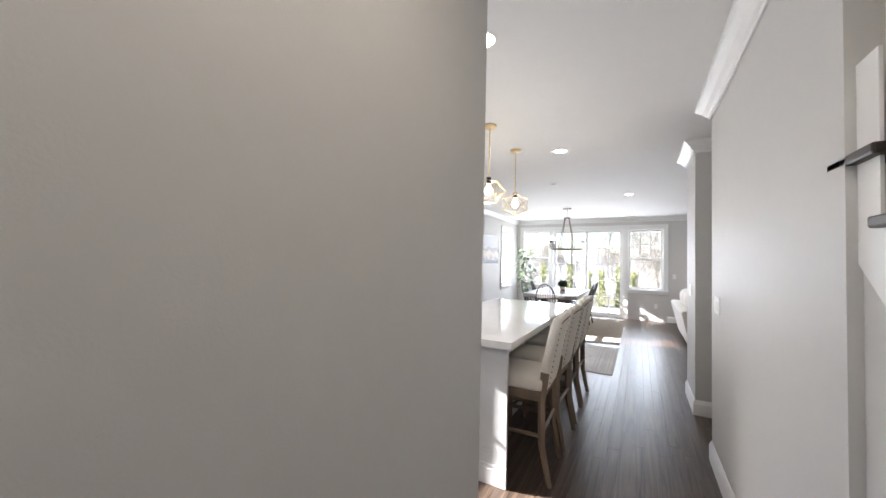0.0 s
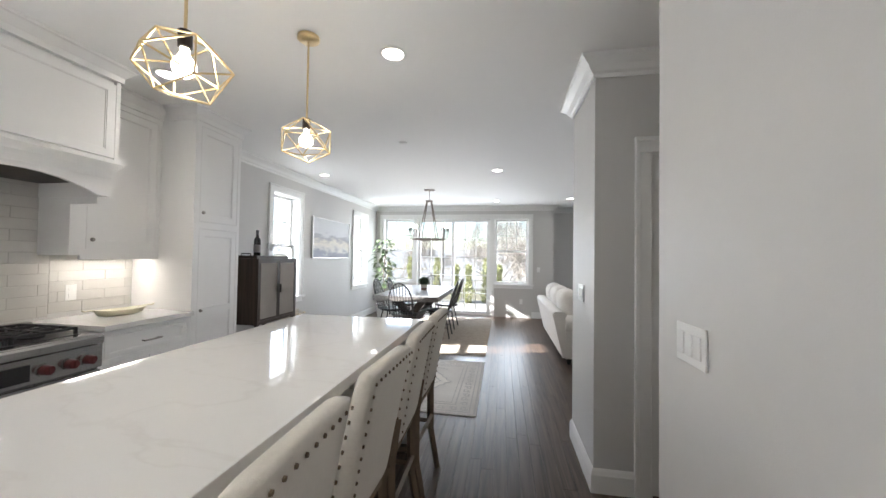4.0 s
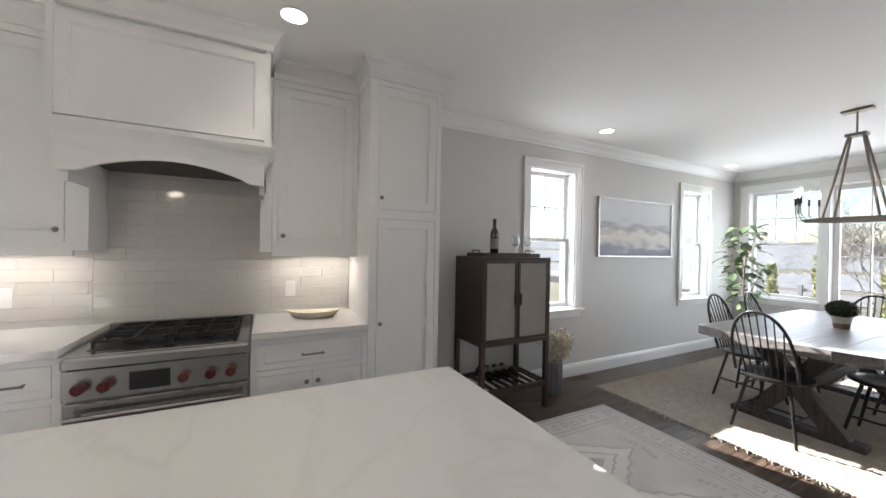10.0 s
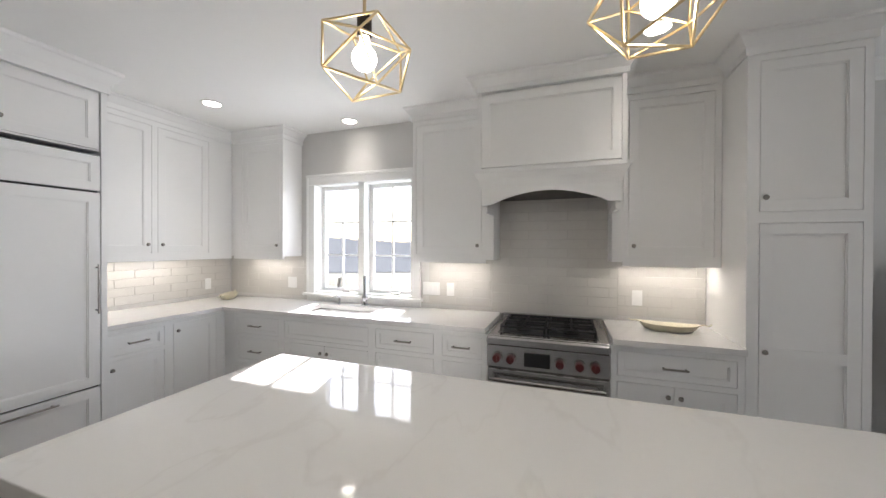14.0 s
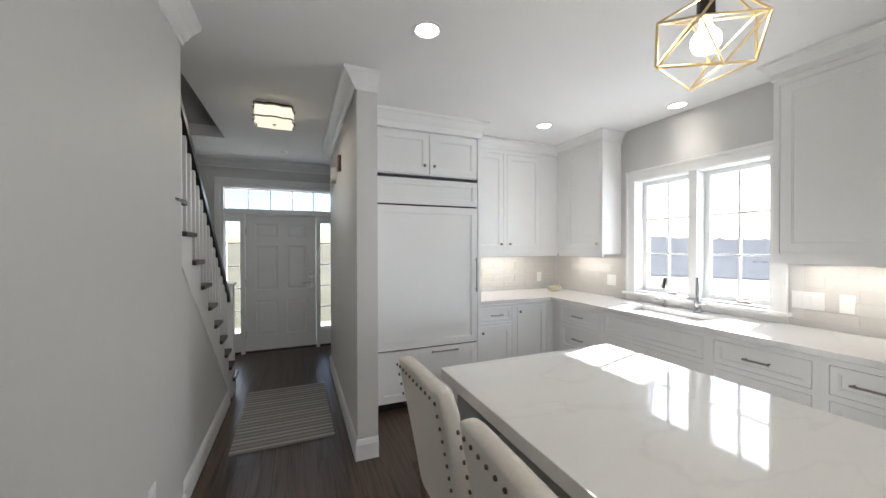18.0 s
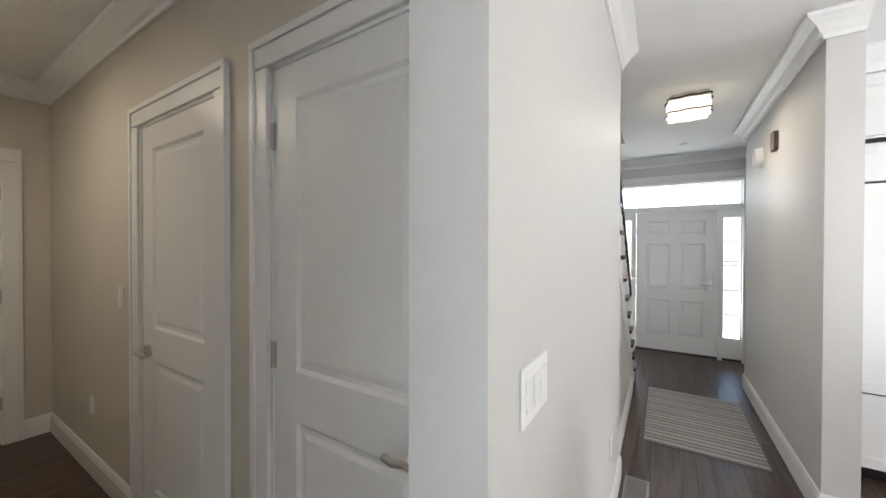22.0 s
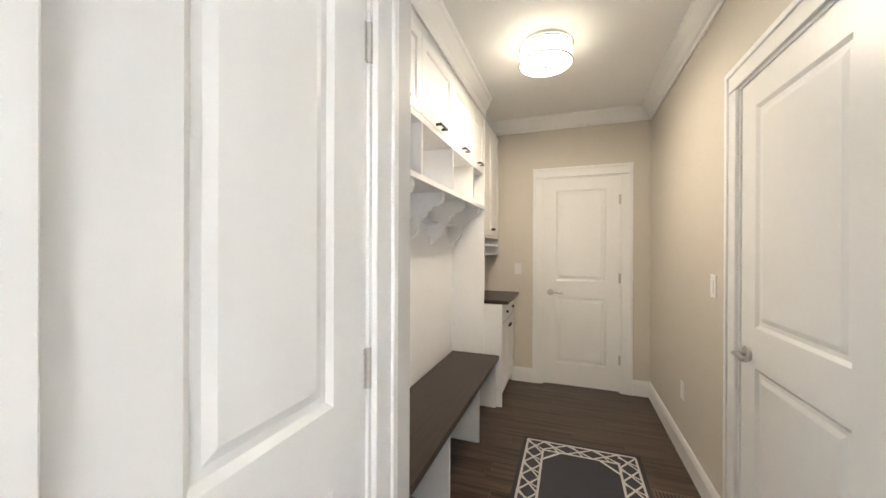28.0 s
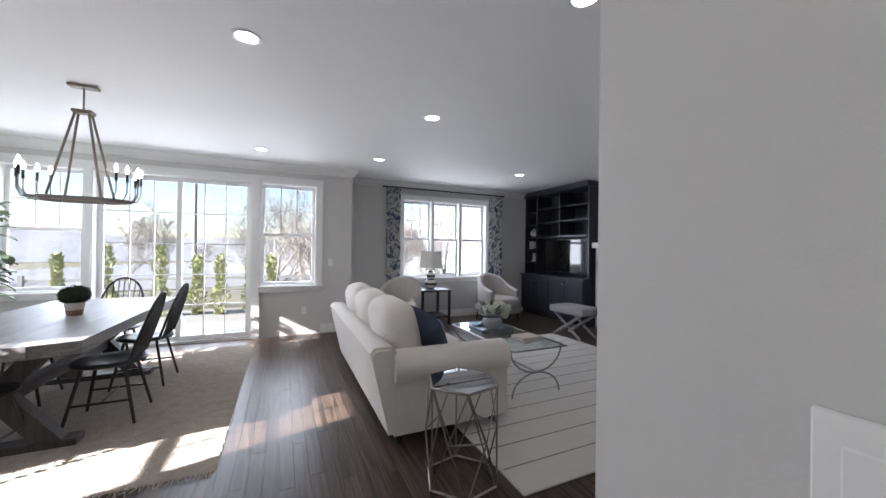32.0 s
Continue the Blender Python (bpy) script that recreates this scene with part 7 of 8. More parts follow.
boxes("seat", [((A0 + 0.001, 6.355, 0.395), (A1 + 0.02, AB - 0.02, 0.432))], BENCHWOOD, hb, "dark stained seat board", 0.006, 2)
for x in (A0 + 0.002, 1.84, 2.47, A1 - 0.025):
    boxes("divider", [((x, 6.38, 0), (x + 0.022, AB - 0.02, 0.395))], CAB, hb)
boxes("shelf", [((A0 + 0.001, 6.48, 1.66), (A1, AB - 0.001, 1.69))], CAB, hb, bev=0.002)
boxes("end_panel", [((A1 - 0.002, 6.485, 0.44), (A1 + 0.02, AB - 0.001, 1.66))], CAB, hb)
boxes("hook_rail", [((A0 + 0.001, AB - 0.04, 1.34), (A1 - 0.01, AB - 0.018, 1.42)), ((A0 + 0.001, AB - 0.05, 1.60), (A1 - 0.01, AB - 0.018, 1.66))], CAB, hb)
boxes("peg_ledge", [((A0 + 0.001, AB - 0.10, 1.505), (A1 - 0.01, AB - 0.018, 1.52))], CAB, hb, bev=0.003)
for x in (1.21, 1.64, 2.07, 2.50, 2.93):
    bm = bmesh.new()
    prof = [(AB - 0.02, 1.66), (6.50, 1.66), (6.497, 1.625), (6.51, 1.60), (6.54, 1.583), (6.575, 1.578), (6.58, 1.56), (6.60, 1.555), (6.607, 1.53), (6.63, 1.515), (6.642, 1.48), (6.65, 1.44), (6.675, 1.405), (6.71, 1.385), (6.735, 1.36), (AB - 0.02, 1.345)]
    prism(bm, prof, "x", x - 0.02, x + 0.02)
    part("corbel", bm, CAB, hb, "white scrolled corbel")
boxes("cubby_frame", [((A0 + 0.001, 6.49, 1.955), (A1, AB - 0.001, 1.987)), ((A0 + 0.001, AB - 0.012, 1.69), (A1, AB - 0.001, 1.955))], CAB, hb)
for x in (A0 + 0.001, 1.232, 1.723, 2.212, 2.70, A1 - 0.018):
    boxes("divider", [((x, 6.49, 1.69), (x + 0.018, AB - 0.012, 1.955))], CAB, hb)
boxes("upper_body", [((A0 + 0.001, 6.51, 1.987), (A1, AB - 0.001, 2.44)), ((A0 + 0.001, 6.492, 2.40), (A1, 6.51, 2.44))], CAB, hb)
PM = lambda u, w, v: (u, 6.49 + w, v)
shaker("fixed_panel", PM, A0 + 0.01, 1.23, 1.991, 2.395, 0.0, hb, CAB)
for a, b in ((1.238, 1.722), (1.73, 2.21), (2.218, 2.70), (2.708, A1 - 0.004)):
    dr = shaker("door", PM, a, b, 1.991, 2.395, 0.0, hb, CAB)
    bm = bmesh.new()
    c = (a + b) / 2 - 0.0
    for s in (-0.045, 0.045):
        cbox(bm, PM(c + s - 0.006, -0.026, 2.001), PM(c + s + 0.006, 0.0, 2.013))
    cbox(bm, PM(c - 0.055, -0.034, 2.000), PM(c + 0.055, -0.024, 2.014), 0.002)
    part("pull", bm, DARKMETAL, dr, "dark bronze pull")
cab_crown("crown_mudroom_unit", [(A1 + 0.02, 6.49), (A0 + 0.001, 6.49)], 2.44, CEIL - 0.001, "white crown above the locker unit")
tagged(boxes("soffit_filler", [((A0 + 0.001, 6.492, 2.441), (A1, AB - 0.001, CEIL - 0.002))], CAB), "white filler above the lockers", "trim", kind="structure")
uc = thing("mudroom_wall_cabinet", "white wall cabinet with a small open shelf", "cabinet")
boxes("body", [((A1 + 0.022, 6.505, 1.44), (MEX - 0.002, AB - 0.001, 2.46))], CAB, uc)
boxes("open_shelf", [((A1 + 0.022, 6.49, 1.27), (MEX - 0.002, AB - 0.001, 1.288)), ((A1 + 0.022, 6.49, 1.355), (MEX - 0.002, AB - 0.03, 1.37)), ((A1 + 0.022, 6.49, 1.288), (A1 + 0.04, AB - 0.001, 1.44)), ((MEX - 0.02, 6.49, 1.288), (MEX - 0.002, AB - 0.001, 1.44)), ((A1 + 0.04, AB - 0.02, 1.288), (MEX - 0.02, AB - 0.001, 1.44)), ((A1 + 0.022, 6.488, 1.425), (MEX - 0.002, 6.505, 1.45))], CAB, uc)
for a, b, s in ((A1 + 0.03, 3.395, 1), (3.403, MEX - 0.012, -1)):
    dr = shaker("door", PM, a, b, 1.455, 2.445, 0.0, uc, CAB)
    knob(dr, PM, b - 0.035 if s > 0 else a + 0.035, 1.51, 0.0, DARKMETAL)
mb = thing("mudroom_base_cabinet", "white base cabinet with a dark counter", "cabinet")
PB = lambda u, w, v: (u, 6.33 + w, v)
boxes("body", [((A1 + 0.022, 6.35, 0.09), (MEX - 0.002, AB - 0.001, 0.86)), ((A1 + 0.022, 6.4, 0.0), (MEX - 0.002, AB - 0.001, 0.09))], CAB, mb)
boxes("side_panel", [((A1 + 0.003, 6.33, 0.0), (A1 + 0.022, AB - 0.03, 0.86))], CAB, mb)
boxes("counter", [((A1 + 0.001, 6.28, 0.862), (MEX - 0.002, AB - 0.001, 0.895))], BENCHWOOD, mb, "dark stained counter", 0.004)
for a, b, s in ((A1 + 0.03, 3.395, 1), (3.403, MEX - 0.012, -1)):
    dr = shaker("drawer_front", PB, a, b, 0.70, 0.85, 0.0, mb, CAB, rail=0.03)
    knob(dr, PB, (a + b) / 2, 0.775, 0.0, DARKMETAL)
    dr = shaker("door", PB, a, b, 0.11, 0.685, 0.0, mb, CAB)
    knob(dr, PB, b - 0.035 if s > 0 else a + 0.035, 0.63, 0.0, DARKMETAL)

# ---- living room ----
sf = thing("sofa", "cream rolled-arm sofa with loose back cushions", "sofa")
SX0, SX1, SYA, SYB = 0.16, 1.14, 8.74, 10.98
bm = bmesh.new()
soft_box(bm, (SX0 + 0.10, SYA + 0.06, 0.10), (SX1 - 0.04, SYB - 0.06, 0.32), 0.03)
part("base", bm, SOFAF, sf, sm=60)
# raked back: a slab that leans out
bm = bmesh.new()
n = 10
ring = []
for k in range(n + 1):
    t = k / n
    x = SX0 + 0.05 - 0.13 * t
    z = 0.09 + 0.56 * t
    th_ = 0.20 - 0.02 * t
    ring.append([(x, z), (x + th_, z)])
prof = [r[0] for r in ring] + [(ring[-1][0][0] + 0.03, 0.685), (ring[-1][1][0] - 0.03, 0.685)] + [r[1] for r in ring[::-1]]
prism(bm, prof, "y", SYA + 0.03, SYB - 0.03)
bmesh.ops.bevel(bm, geom=[e for e in bm.edges if abs(e.verts[0].co.y - e.verts[1].co.y) < 1e-4], offset=0.02, segments=2, affect="EDGES")
part("back", bm, SOFAF, sf, sm=50)
for y0, y1 in ((SYA, SYA + 0.20), (SYB - 0.20, SYB)):
    bm = bmesh.new()
    arm = [(y0 + 0.02, 0.09), (y1 - 0.02, 0.09), (y1 - 0.02, 0.46)]
    cy, cz, r = (y0 + y1) / 2, 0.52, 0.125
    for k in range(15):
        a = radians(-35 + 250 * k / 14)
        arm.append((cy + r * math.cos(a), cz + r * math.sin(a)))
    arm.append((y0 + 0.02, 0.46))
    prism(bm, arm, "x", SX0 + 0.08, SX1)
    part("arm", bm, SOFAF, sf, "rolled arm", sm=40)
for i in range(3):
    w = (SYB - SYA - 0.42) / 3
    y0 = SYA + 0.21 + i * w
    bm = bmesh.new()
    soft_box(bm, (SX0 + 0.28, y0 + 0.004, 0.32), (SX1 + 0.02, y0 + w - 0.004, 0.47), 0.045, puff=0.02)
    part("seat_cushion", bm, SOFAF, sf, sm=60)
    bm = bmesh.new()
    soft_box(bm, (-0.12, 0.004, 0.0), (0.12, w - 0.004, 0.47), 0.07, puff=0.04)
    ob = part("back_cushion", bm, SOFAF, sf, sm=60)
    ob.matrix_local = pose(SX0 + 0.27, y0, 0.46, 0, -13, 0)
for x in (SX0 + 0.14, SX1 - 0.08):
    for y in (SYA + 0.10, SYB - 0.10):
        bm = bmesh.new()
        lathe(bm, [(0.018, 0.0), (0.032, 0.04), (0.026, 0.075), (0.035, 0.10)], 12, (x, y, 0))
        part("foot", bm, BLACKWOOD, sf, "dark turned foot", sm=40)
NAVYF = mat("navy_velvet", (0.022, 0.035, 0.075), 0.8, var=0.2, scale=9, bump=0.3, bscale=300, sheen=0.4)
CHEV = mat("ivory_navy_print", (0.42, 0.42, 0.44), 0.85, var=0.3, scale=30, bump=0.3, bscale=300)
BLACKF = mat("black_fabric", (0.012, 0.012, 0.016), 0.9, var=0.2, scale=12, bump=0.3, bscale=300)
for nm, x, y, z, rx, ry, rz, m_, lb in (("throw_pillow", 0.62, 9.12, 0.665, 10, -24, 14, NAVYF, "navy blue velvet throw pillow on the sofa"), ("throw_pillow", 0.58, 9.48, 0.66, 0, -24, 4, CHEV, "ivory and navy patterned throw pillow"), ("throw_pillow", 0.56, 10.25, 0.665, -8, -22, -6, BLACKF, "black throw pillow on the sofa"), ("throw_pillow", 0.55, 9.95, 0.66, 0, -22, 0, BLACKF, "black throw pillow on the sofa")):
    p = thing(nm, lb, "pillow", pose(x, y, z, rx, ry, rz), group="sofa pillows")
    bm = bmesh.new()
    soft_box(bm, (-0.075, -0.21, -0.20), (0.075, 0.21, 0.20), 0.06, puff=0.03)
    for v in bm.verts:
        k = max(abs(v.co.y) / 0.21, abs(v.co.z) / 0.20)
        v.co.x *= max(0.15, 1 - 0.8 * k ** 3)
    part("cover", bm, m_, p, sm=70)

hx = thing("side_table", "hexagonal mirrored side table with a nickel lattice frame", "side table", pose(0.52, 8.33, 0))
H6 = [(0.212 * math.cos(radians(60 * k + 12)), 0.212 * math.sin(radians(60 * k + 12))) for k in range(6)]
bm = bmesh.new()
prism(bm, [(x * 0.97, y * 0.97) for x, y in H6], "z", 0.566, 0.578)
part("mirror_top", bm, mat("mirror", (0.85, 0.85, 0.86), 0.02, 1.0, var=0.01), hx, "mirror glass top")
SILV = mat("antique_nickel", (0.30, 0.28, 0.255), 0.34, 1.0, var=0.1, scale=25)
for z in (0.012, 0.572):
    for k in range(6):
        bm = bmesh.new()
        tube(bm, [(*H6[k], z), (*H6[(k + 1) % 6], z)], 0.008, 4)
        part("hex_bar", bm, SILV, hx)
L2 = [(0.212 * math.cos(radians(60 * k + 42)), 0.212 * math.sin(radians(60 * k + 42)), 0.295) for k in range(6)]
for k in range(6):
    q = (k + 1) % 6
    for a, b in (((*H6[k], 0.012), L2[k]), ((*H6[q], 0.012), L2[k]), (L2[k], (*H6[k], 0.572)), (L2[k], (*H6[q], 0.572)), ((*H6[k], 0.012), (*H6[k], 0.572)) if k % 2 else (L2[k], L2[k - 1])):
        bm = bmesh.new()
        tube(bm, [a, b], 0.0055, 4)
        part("lattice_bar", bm, SILV, hx)

# living rug
lr = thing("living_rug", "ivory wool rug with thin brown lines", "rug")
LRX0, LRX1, LRY0, LRY1 = 0.76, 3.55, 8.05, 10.95
IVORY = mat("ivory_wool", (0.60, 0.57, 0.53), 0.95, var=0.06, scale=8, bump=0.5, bscale=300, fine=0.08)
BROWNL = mat("brown_wool_line", (0.30, 0.24, 0.19), 0.95, var=0.15, scale=12)
boxes("rug_body", [((LRX0, LRY0, 0.0005), (LRX1, LRY1, 0.014))], IVORY, lr, bev=0.004)
for k in range(1, 13):
    y = LRY0 + k * 0.223
    boxes("line", [((LRX0 + 0.02, y, 0.013), (LRX1 - 0.02, y + 0.012, 0.0148))], BROWNL, lr)

# coffee table
ct = thing("coffee_table", "glass-topped coffee table with curved iron legs", "coffee table", pose(1.70, 9.66, 0.014))
boxes("glass_top", [((-0.29, -0.61, 0.438), (0.29, 0.61, 0.450))], glass_mat("table_glass", (0.90, 0.95, 0.93)), ct, "thick clear glass top")
bm = bmesh.new()
for a, b in (((-0.3, -0.62), (0.3, -0.62)), ((0.3, -0.62), (0.3, 0.62)), ((0.3, 0.62), (-0.3, 0.62)), ((-0.3, 0.62), (-0.3, -0.62))):
    tube(bm, [(*a, 0.436), (*b, 0.436)], 0.009, 6)
part("frame", bm, SILV, ct)
for y in (-0.56, 0.56):
    bm = bmesh.new()
    tube(bm, [(0.29 * math.cos(a), y, 0.432 - 0.225 * math.sin(a)) for a in [math.pi * k / 14 for k in range(15)]], 0.0085, 8)
    tube(bm, [(0.27 * math.cos(a), y, 0.0 + 0.205 * math.sin(a)) for a in [math.pi * k / 14 for k in range(15)]], 0.0085, 8)
    part("curved_leg", bm, SILV, ct, sm=60)
bm = bmesh.new()
tube(bm, [(0, -0.56, 0.206), (0, 0.56, 0.206)], 0.008, 8)
part("stretcher", bm, SILV, ct)
bk = thing("book", "grey coffee table book lying on the glass", "book", pose(1.74, 9.30, 0.464, 0, 0, 12))
boxes("cover", [((-0.13, -0.10, 0), (0.13, 0.10, 0.003)), ((-0.13, -0.10, 0.021), (0.13, 0.10, 0.024)), ((-0.13, -0.10, 0.003), (-0.126, 0.10, 0.021))], mat("book_grey", (0.42, 0.41, 0.40), 0.6), bk)
boxes("pages", [((-0.125, -0.095, 0.003), (0.125, 0.095, 0.021))], mat("book_pages", (0.66, 0.63, 0.56), 0.8), bk)
bk2 = thing("book", "cream book stacked on the grey book", "book", pose(1.735, 9.305, 0.4885, 0, 0, 4))
boxes("cover", [((-0.11, -0.085, 0), (0.11, 0.085, 0.003)), ((-0.11, -0.085, 0.018), (0.11, 0.085, 0.021)), ((-0.11, -0.085, 0.003), (-0.106, 0.085, 0.018))], mat("book_cream", (0.60, 0.56, 0.48), 0.6), bk2)
boxes("pages", [((-0.105, -0.08, 0.003), (0.105, 0.08, 0.018))], mat("book_pages", (0.66, 0.63, 0.56), 0.8), bk2)
ft = thing("tray", "dark blue mirrored tray on the coffee table", "tray", pose(1.66, 9.83, 0.464))
boxes("base", [((-0.2, -0.15, 0), (0.2, 0.15, 0.012)), ((-0.2, -0.15, 0.012), (-0.188, 0.15, 0.035)), ((0.188, -0.15, 0.012), (0.2, 0.15, 0.035)), ((-0.188, -0.15, 0.012), (0.188, -0.138, 0.035)), ((-0.188, 0.138, 0.012), (0.188, 0.15, 0.035))], mat("tray_blue_grey", (0.12, 0.14, 0.18), 0.25), ft)
fl = thing("flower_arrangement", "white flowers in a low glass bowl on the tray", "flowers", pose(1.68, 9.83, 0.476) @ Matrix.Scale(1.4, 4))
bm = bmesh.new()
lathe(bm, [(0.05, 0.0), (0.075, 0.03), (0.08, 0.07), (0.07, 0.09), (0.066, 0.085), (0.07, 0.06), (0.0, 0.02)], 20)
part("bowl", bm, mat("grey_glass_bowl", (0.35, 0.37, 0.38), 0.1), fl, sm=50)
rnd = random.Random(21)
PET = mat("white_petals", (0.72, 0.73, 0.62), 0.7, var=0.1, scale=30)
for k in range(11):
    a, r = rnd.uniform(0, 6.28), rnd.uniform(0.02, 0.13)
    c = Vector((r * math.cos(a), r * math.sin(a), 0.15 + rnd.uniform(-0.03, 0.07) - r * 0.3))
    bm = bmesh.new()
    for j in range(60):
        d = Vector((rnd.gauss(0, 1), rnd.gauss(0, 1), rnd.gauss(0.2, 1))).normalized()
        p = c + d * 0.028
        u = d.cross(Vector((rnd.gauss(0, 1), rnd.gauss(0, 1), rnd.gauss(0, 1)))).normalized() * 0.012
        w = d.cross(u) * 1.0
        bm.faces.new([bm.verts.new(q) for q in (p - u, p - w + d * 0.008, p + u, p + w + d * 0.008)])
    part("bloom", bm, PET, fl, "white hydrangea bloom")
bm = bmesh.new()
for k in range(60):
    a = rnd.uniform(0, 6.28)
    d = Vector((math.cos(a), math.sin(a), rnd.uniform(0.1, 1.2))).normalized()
    c = Vector((0, 0, 0.09)) + d * rnd.uniform(0.03, 0.09)
    u = d.cross(Vector((0, 0, 1))).normalized() * 0.016
    L = rnd.uniform(0.06, 0.11)
    bm.faces.new([bm.verts.new(q) for q in (c, c + d * L * 0.5 + u, c + d * L, c + d * L * 0.5 - u)])
part("leaves", bm, LEAF, fl, "green leaves")["kind"] = "stuff"


# armchairs
STRIPF = mat("striped_beige_fabric", (0.50, 0.47, 0.44), 0.9, var=0.10, scale=5, bump=0.3, bscale=400, stretch=(7, 7, 0.2), fine=0.06)


def armchair(m, label):
    c = thing("armchair", label, "armchair", m, group="armchairs by the window")
    bm = bmesh.new()
    soft_box(bm, (-0.33, -0.33, 0.14), (0.33, 0.30, 0.32), 0.04)
    part("base", bm, STRIPF, c, sm=60)
    bm = bmesh.new()
    soft_box(bm, (-0.27, -0.38, 0.31), (0.27, 0.22, 0.46), 0.05, puff=0.02)
    part("seat_cushion", bm, STRIPF, c, sm=60)
    # tub back that wraps into the arms
    bm = bmesh.new()
    n, ring = 20, []
    for k in range(n + 1):
        a = radians(-12 + 204 * k / n)
        h = 0.60 + 0.28 * max(0, math.sin(a)) ** 0.7
        ox, oy = 0.37 * math.cos(a), 0.36 * math.sin(a)
        ix, iy = 0.28 * math.cos(a), 0.27 * math.sin(a)
        if a < 0 or a > math.pi:
            oy -= 0.18
            iy -= 0.18
        lean = 1.0 + 0.08 * max(0, math.sin(a))
        ring.append([bm.verts.new(q) for q in ((ox, oy, 0.12), (ox * lean, oy * lean, h - 0.03), ((ox + ix) / 2 * lean, (oy + iy) / 2 * lean, h), (ix * lean, iy * lean, h - 0.03), (ix, iy, 0.30))])
    for A, B in zip(ring, ring[1:]):
        for j in range(5):
            bm.faces.new((A[j], A[(j + 1) % 5], B[(j + 1) % 5], B[j]))
    bm.faces.new(ring[0])
    bm.faces.new(ring[-1][::-1])
    part("back", bm, STRIPF, c, "curved striped back", sm=50)
    for x in (-0.27, 0.27):
        for y in (-0.27, 0.26):
            bm = bmesh.new()
            tube(bm, [(x, y, 0.15), (x * 1.05, y * 1.06, 0.0)], 0.024, 4, r2=0.015)
            part("leg", bm, BLACKWOOD, c)


armchair(pose(3.35, 12.28, 0, 0, 0, 8), "striped beige tub armchair beside the built-in")
armchair(pose(1.28, 12.05, 0, 0, 0, -38), "striped beige tub armchair by the curtain")
et = thing("end_table", "black square end table with a lower shelf", "end table", pose(2.02, 12.45, 0))
boxes("top", [((-0.28, -0.28, 0.60), (0.28, 0.28, 0.63))], BLACKWOOD, et, bev=0.003)
boxes("shelf", [((-0.26, -0.26, 0.14), (0.26, 0.26, 0.16))], BLACKWOOD, et)
for x in (-0.255, 0.255):
    for y in (-0.255, 0.255):
        boxes("leg", [((x - 0.02, y - 0.02, 0), (x + 0.02, y + 0.02, 0.60))], BLACKWOOD, et)
tl = thing("table_lamp", "white and black ringed gourd lamp with a drum shade", "table lamp", pose(2.02, 12.45, 0.63))
CERW, CERB = mat("glazed_white", (0.68, 0.66, 0.62), 0.15), mat("glazed_black", (0.06, 0.05, 0.05), 0.15)
gour = [(0.05, 0.0), (0.075, 0.02), (0.11, 0.07), (0.115, 0.11), (0.085, 0.16), (0.06, 0.185), (0.075, 0.215), (0.082, 0.25), (0.06, 0.30), (0.03, 0.33), (0.022, 0.36)]
for i in range(len(gour) - 1):
    bm = bmesh.new()
    lathe(bm, [gour[i], gour[i + 1]], 20)
    part("body_ring", bm, CERW if i % 2 else CERB, tl, sm=40)
bm = bmesh.new()
lathe(bm, [(0.205, 0.38), (0.185, 0.68), (0.182, 0.68), (0.202, 0.38)], 28, cap=False)
part("shade", bm, mat("ivory_lampshade", (0.78, 0.76, 0.72), 0.8), tl, "ivory drum shade", sm=40)
bm = bmesh.new()
tube(bm, [(0, 0, 0.35), (0, 0, 0.66)], 0.006, 8)
tube(bm, [(-0.184, 0, 0.66), (0.184, 0, 0.66)], 0.003, 6)
part("harp", bm, NICKEL, tl)

# curtains
def curtain_mat():
    m = mat("printed_curtain", (0.60, 0.60, 0.61), 0.85, var=0.05, bump=0.2, bscale=300)
    n, l = m.node_tree.nodes, m.node_tree.links
    b = n["Principled BSDF"]
    co = n.new("ShaderNodeTexCoord")
    nz = n.new("ShaderNodeTexNoise")
    nz.inputs["Scale"].default_value = 7.5
    nz.inputs["Detail"].default_value = 4
    nz.inputs["Distortion"].default_value = 1.5
    l.new(co.outputs["Object"], nz.inputs[0])
    cr = n.new("ShaderNodeValToRGB")
    cr.color_ramp.interpolation = "CONSTANT"
    l.new(nz.outputs[0], cr.inputs[0])
    e = cr.color_ramp.elements
    e[0].position, e[0].color = 0.0, (0.07, 0.095, 0.16, 1)
    e[1].position, e[1].color = 0.56, (0.62, 0.61, 0.59, 1)
    for p, c in ((0.42, (0.24, 0.27, 0.33, 1)), (0.48, (0.64, 0.63, 0.60, 1)), (0.62, (0.16, 0.15, 0.15, 1)), (0.67, (0.60, 0.59, 0.57, 1))):
        q = e.new(p)
        q.color = c
    l.new(cr.outputs[0], b.inputs["Base Color"])
    return m


CURT = curtain_mat()
for x0, x1 in ((1.27, 1.54), (3.47, 3.79)):
    c = thing("curtain", "blue and grey printed curtain panel", "curtain", group="living room curtains")
    bm = bmesh.new()
    n = 36
    cols_ = []
    for k in range(n + 1):
        t = k / n
        x = x0 + (x1 - x0) * t
        y = LNY - 0.085 + 0.03 * math.sin(t * 2 * math.pi * 5)
        cols_.append([bm.verts.new((x, y + 0.006 * math.sin(7 * t + z * 3), z)) for z in (0.02, 0.6, 1.2, 1.8, 2.475)])
    for A, B in zip(cols_, cols_[1:]):
        for j in range(4):
            bm.faces.new((A[j], B[j], B[j + 1], A[j + 1]))
    ob = part("panel", bm, CURT, c, sm=70)
    md = ob.modifiers.new("thickness", "SOLIDIFY")
    md.thickness = 0.004
cr_ = thing("curtain_rod", "dark bronze curtain rod with brackets", "curtain rod")
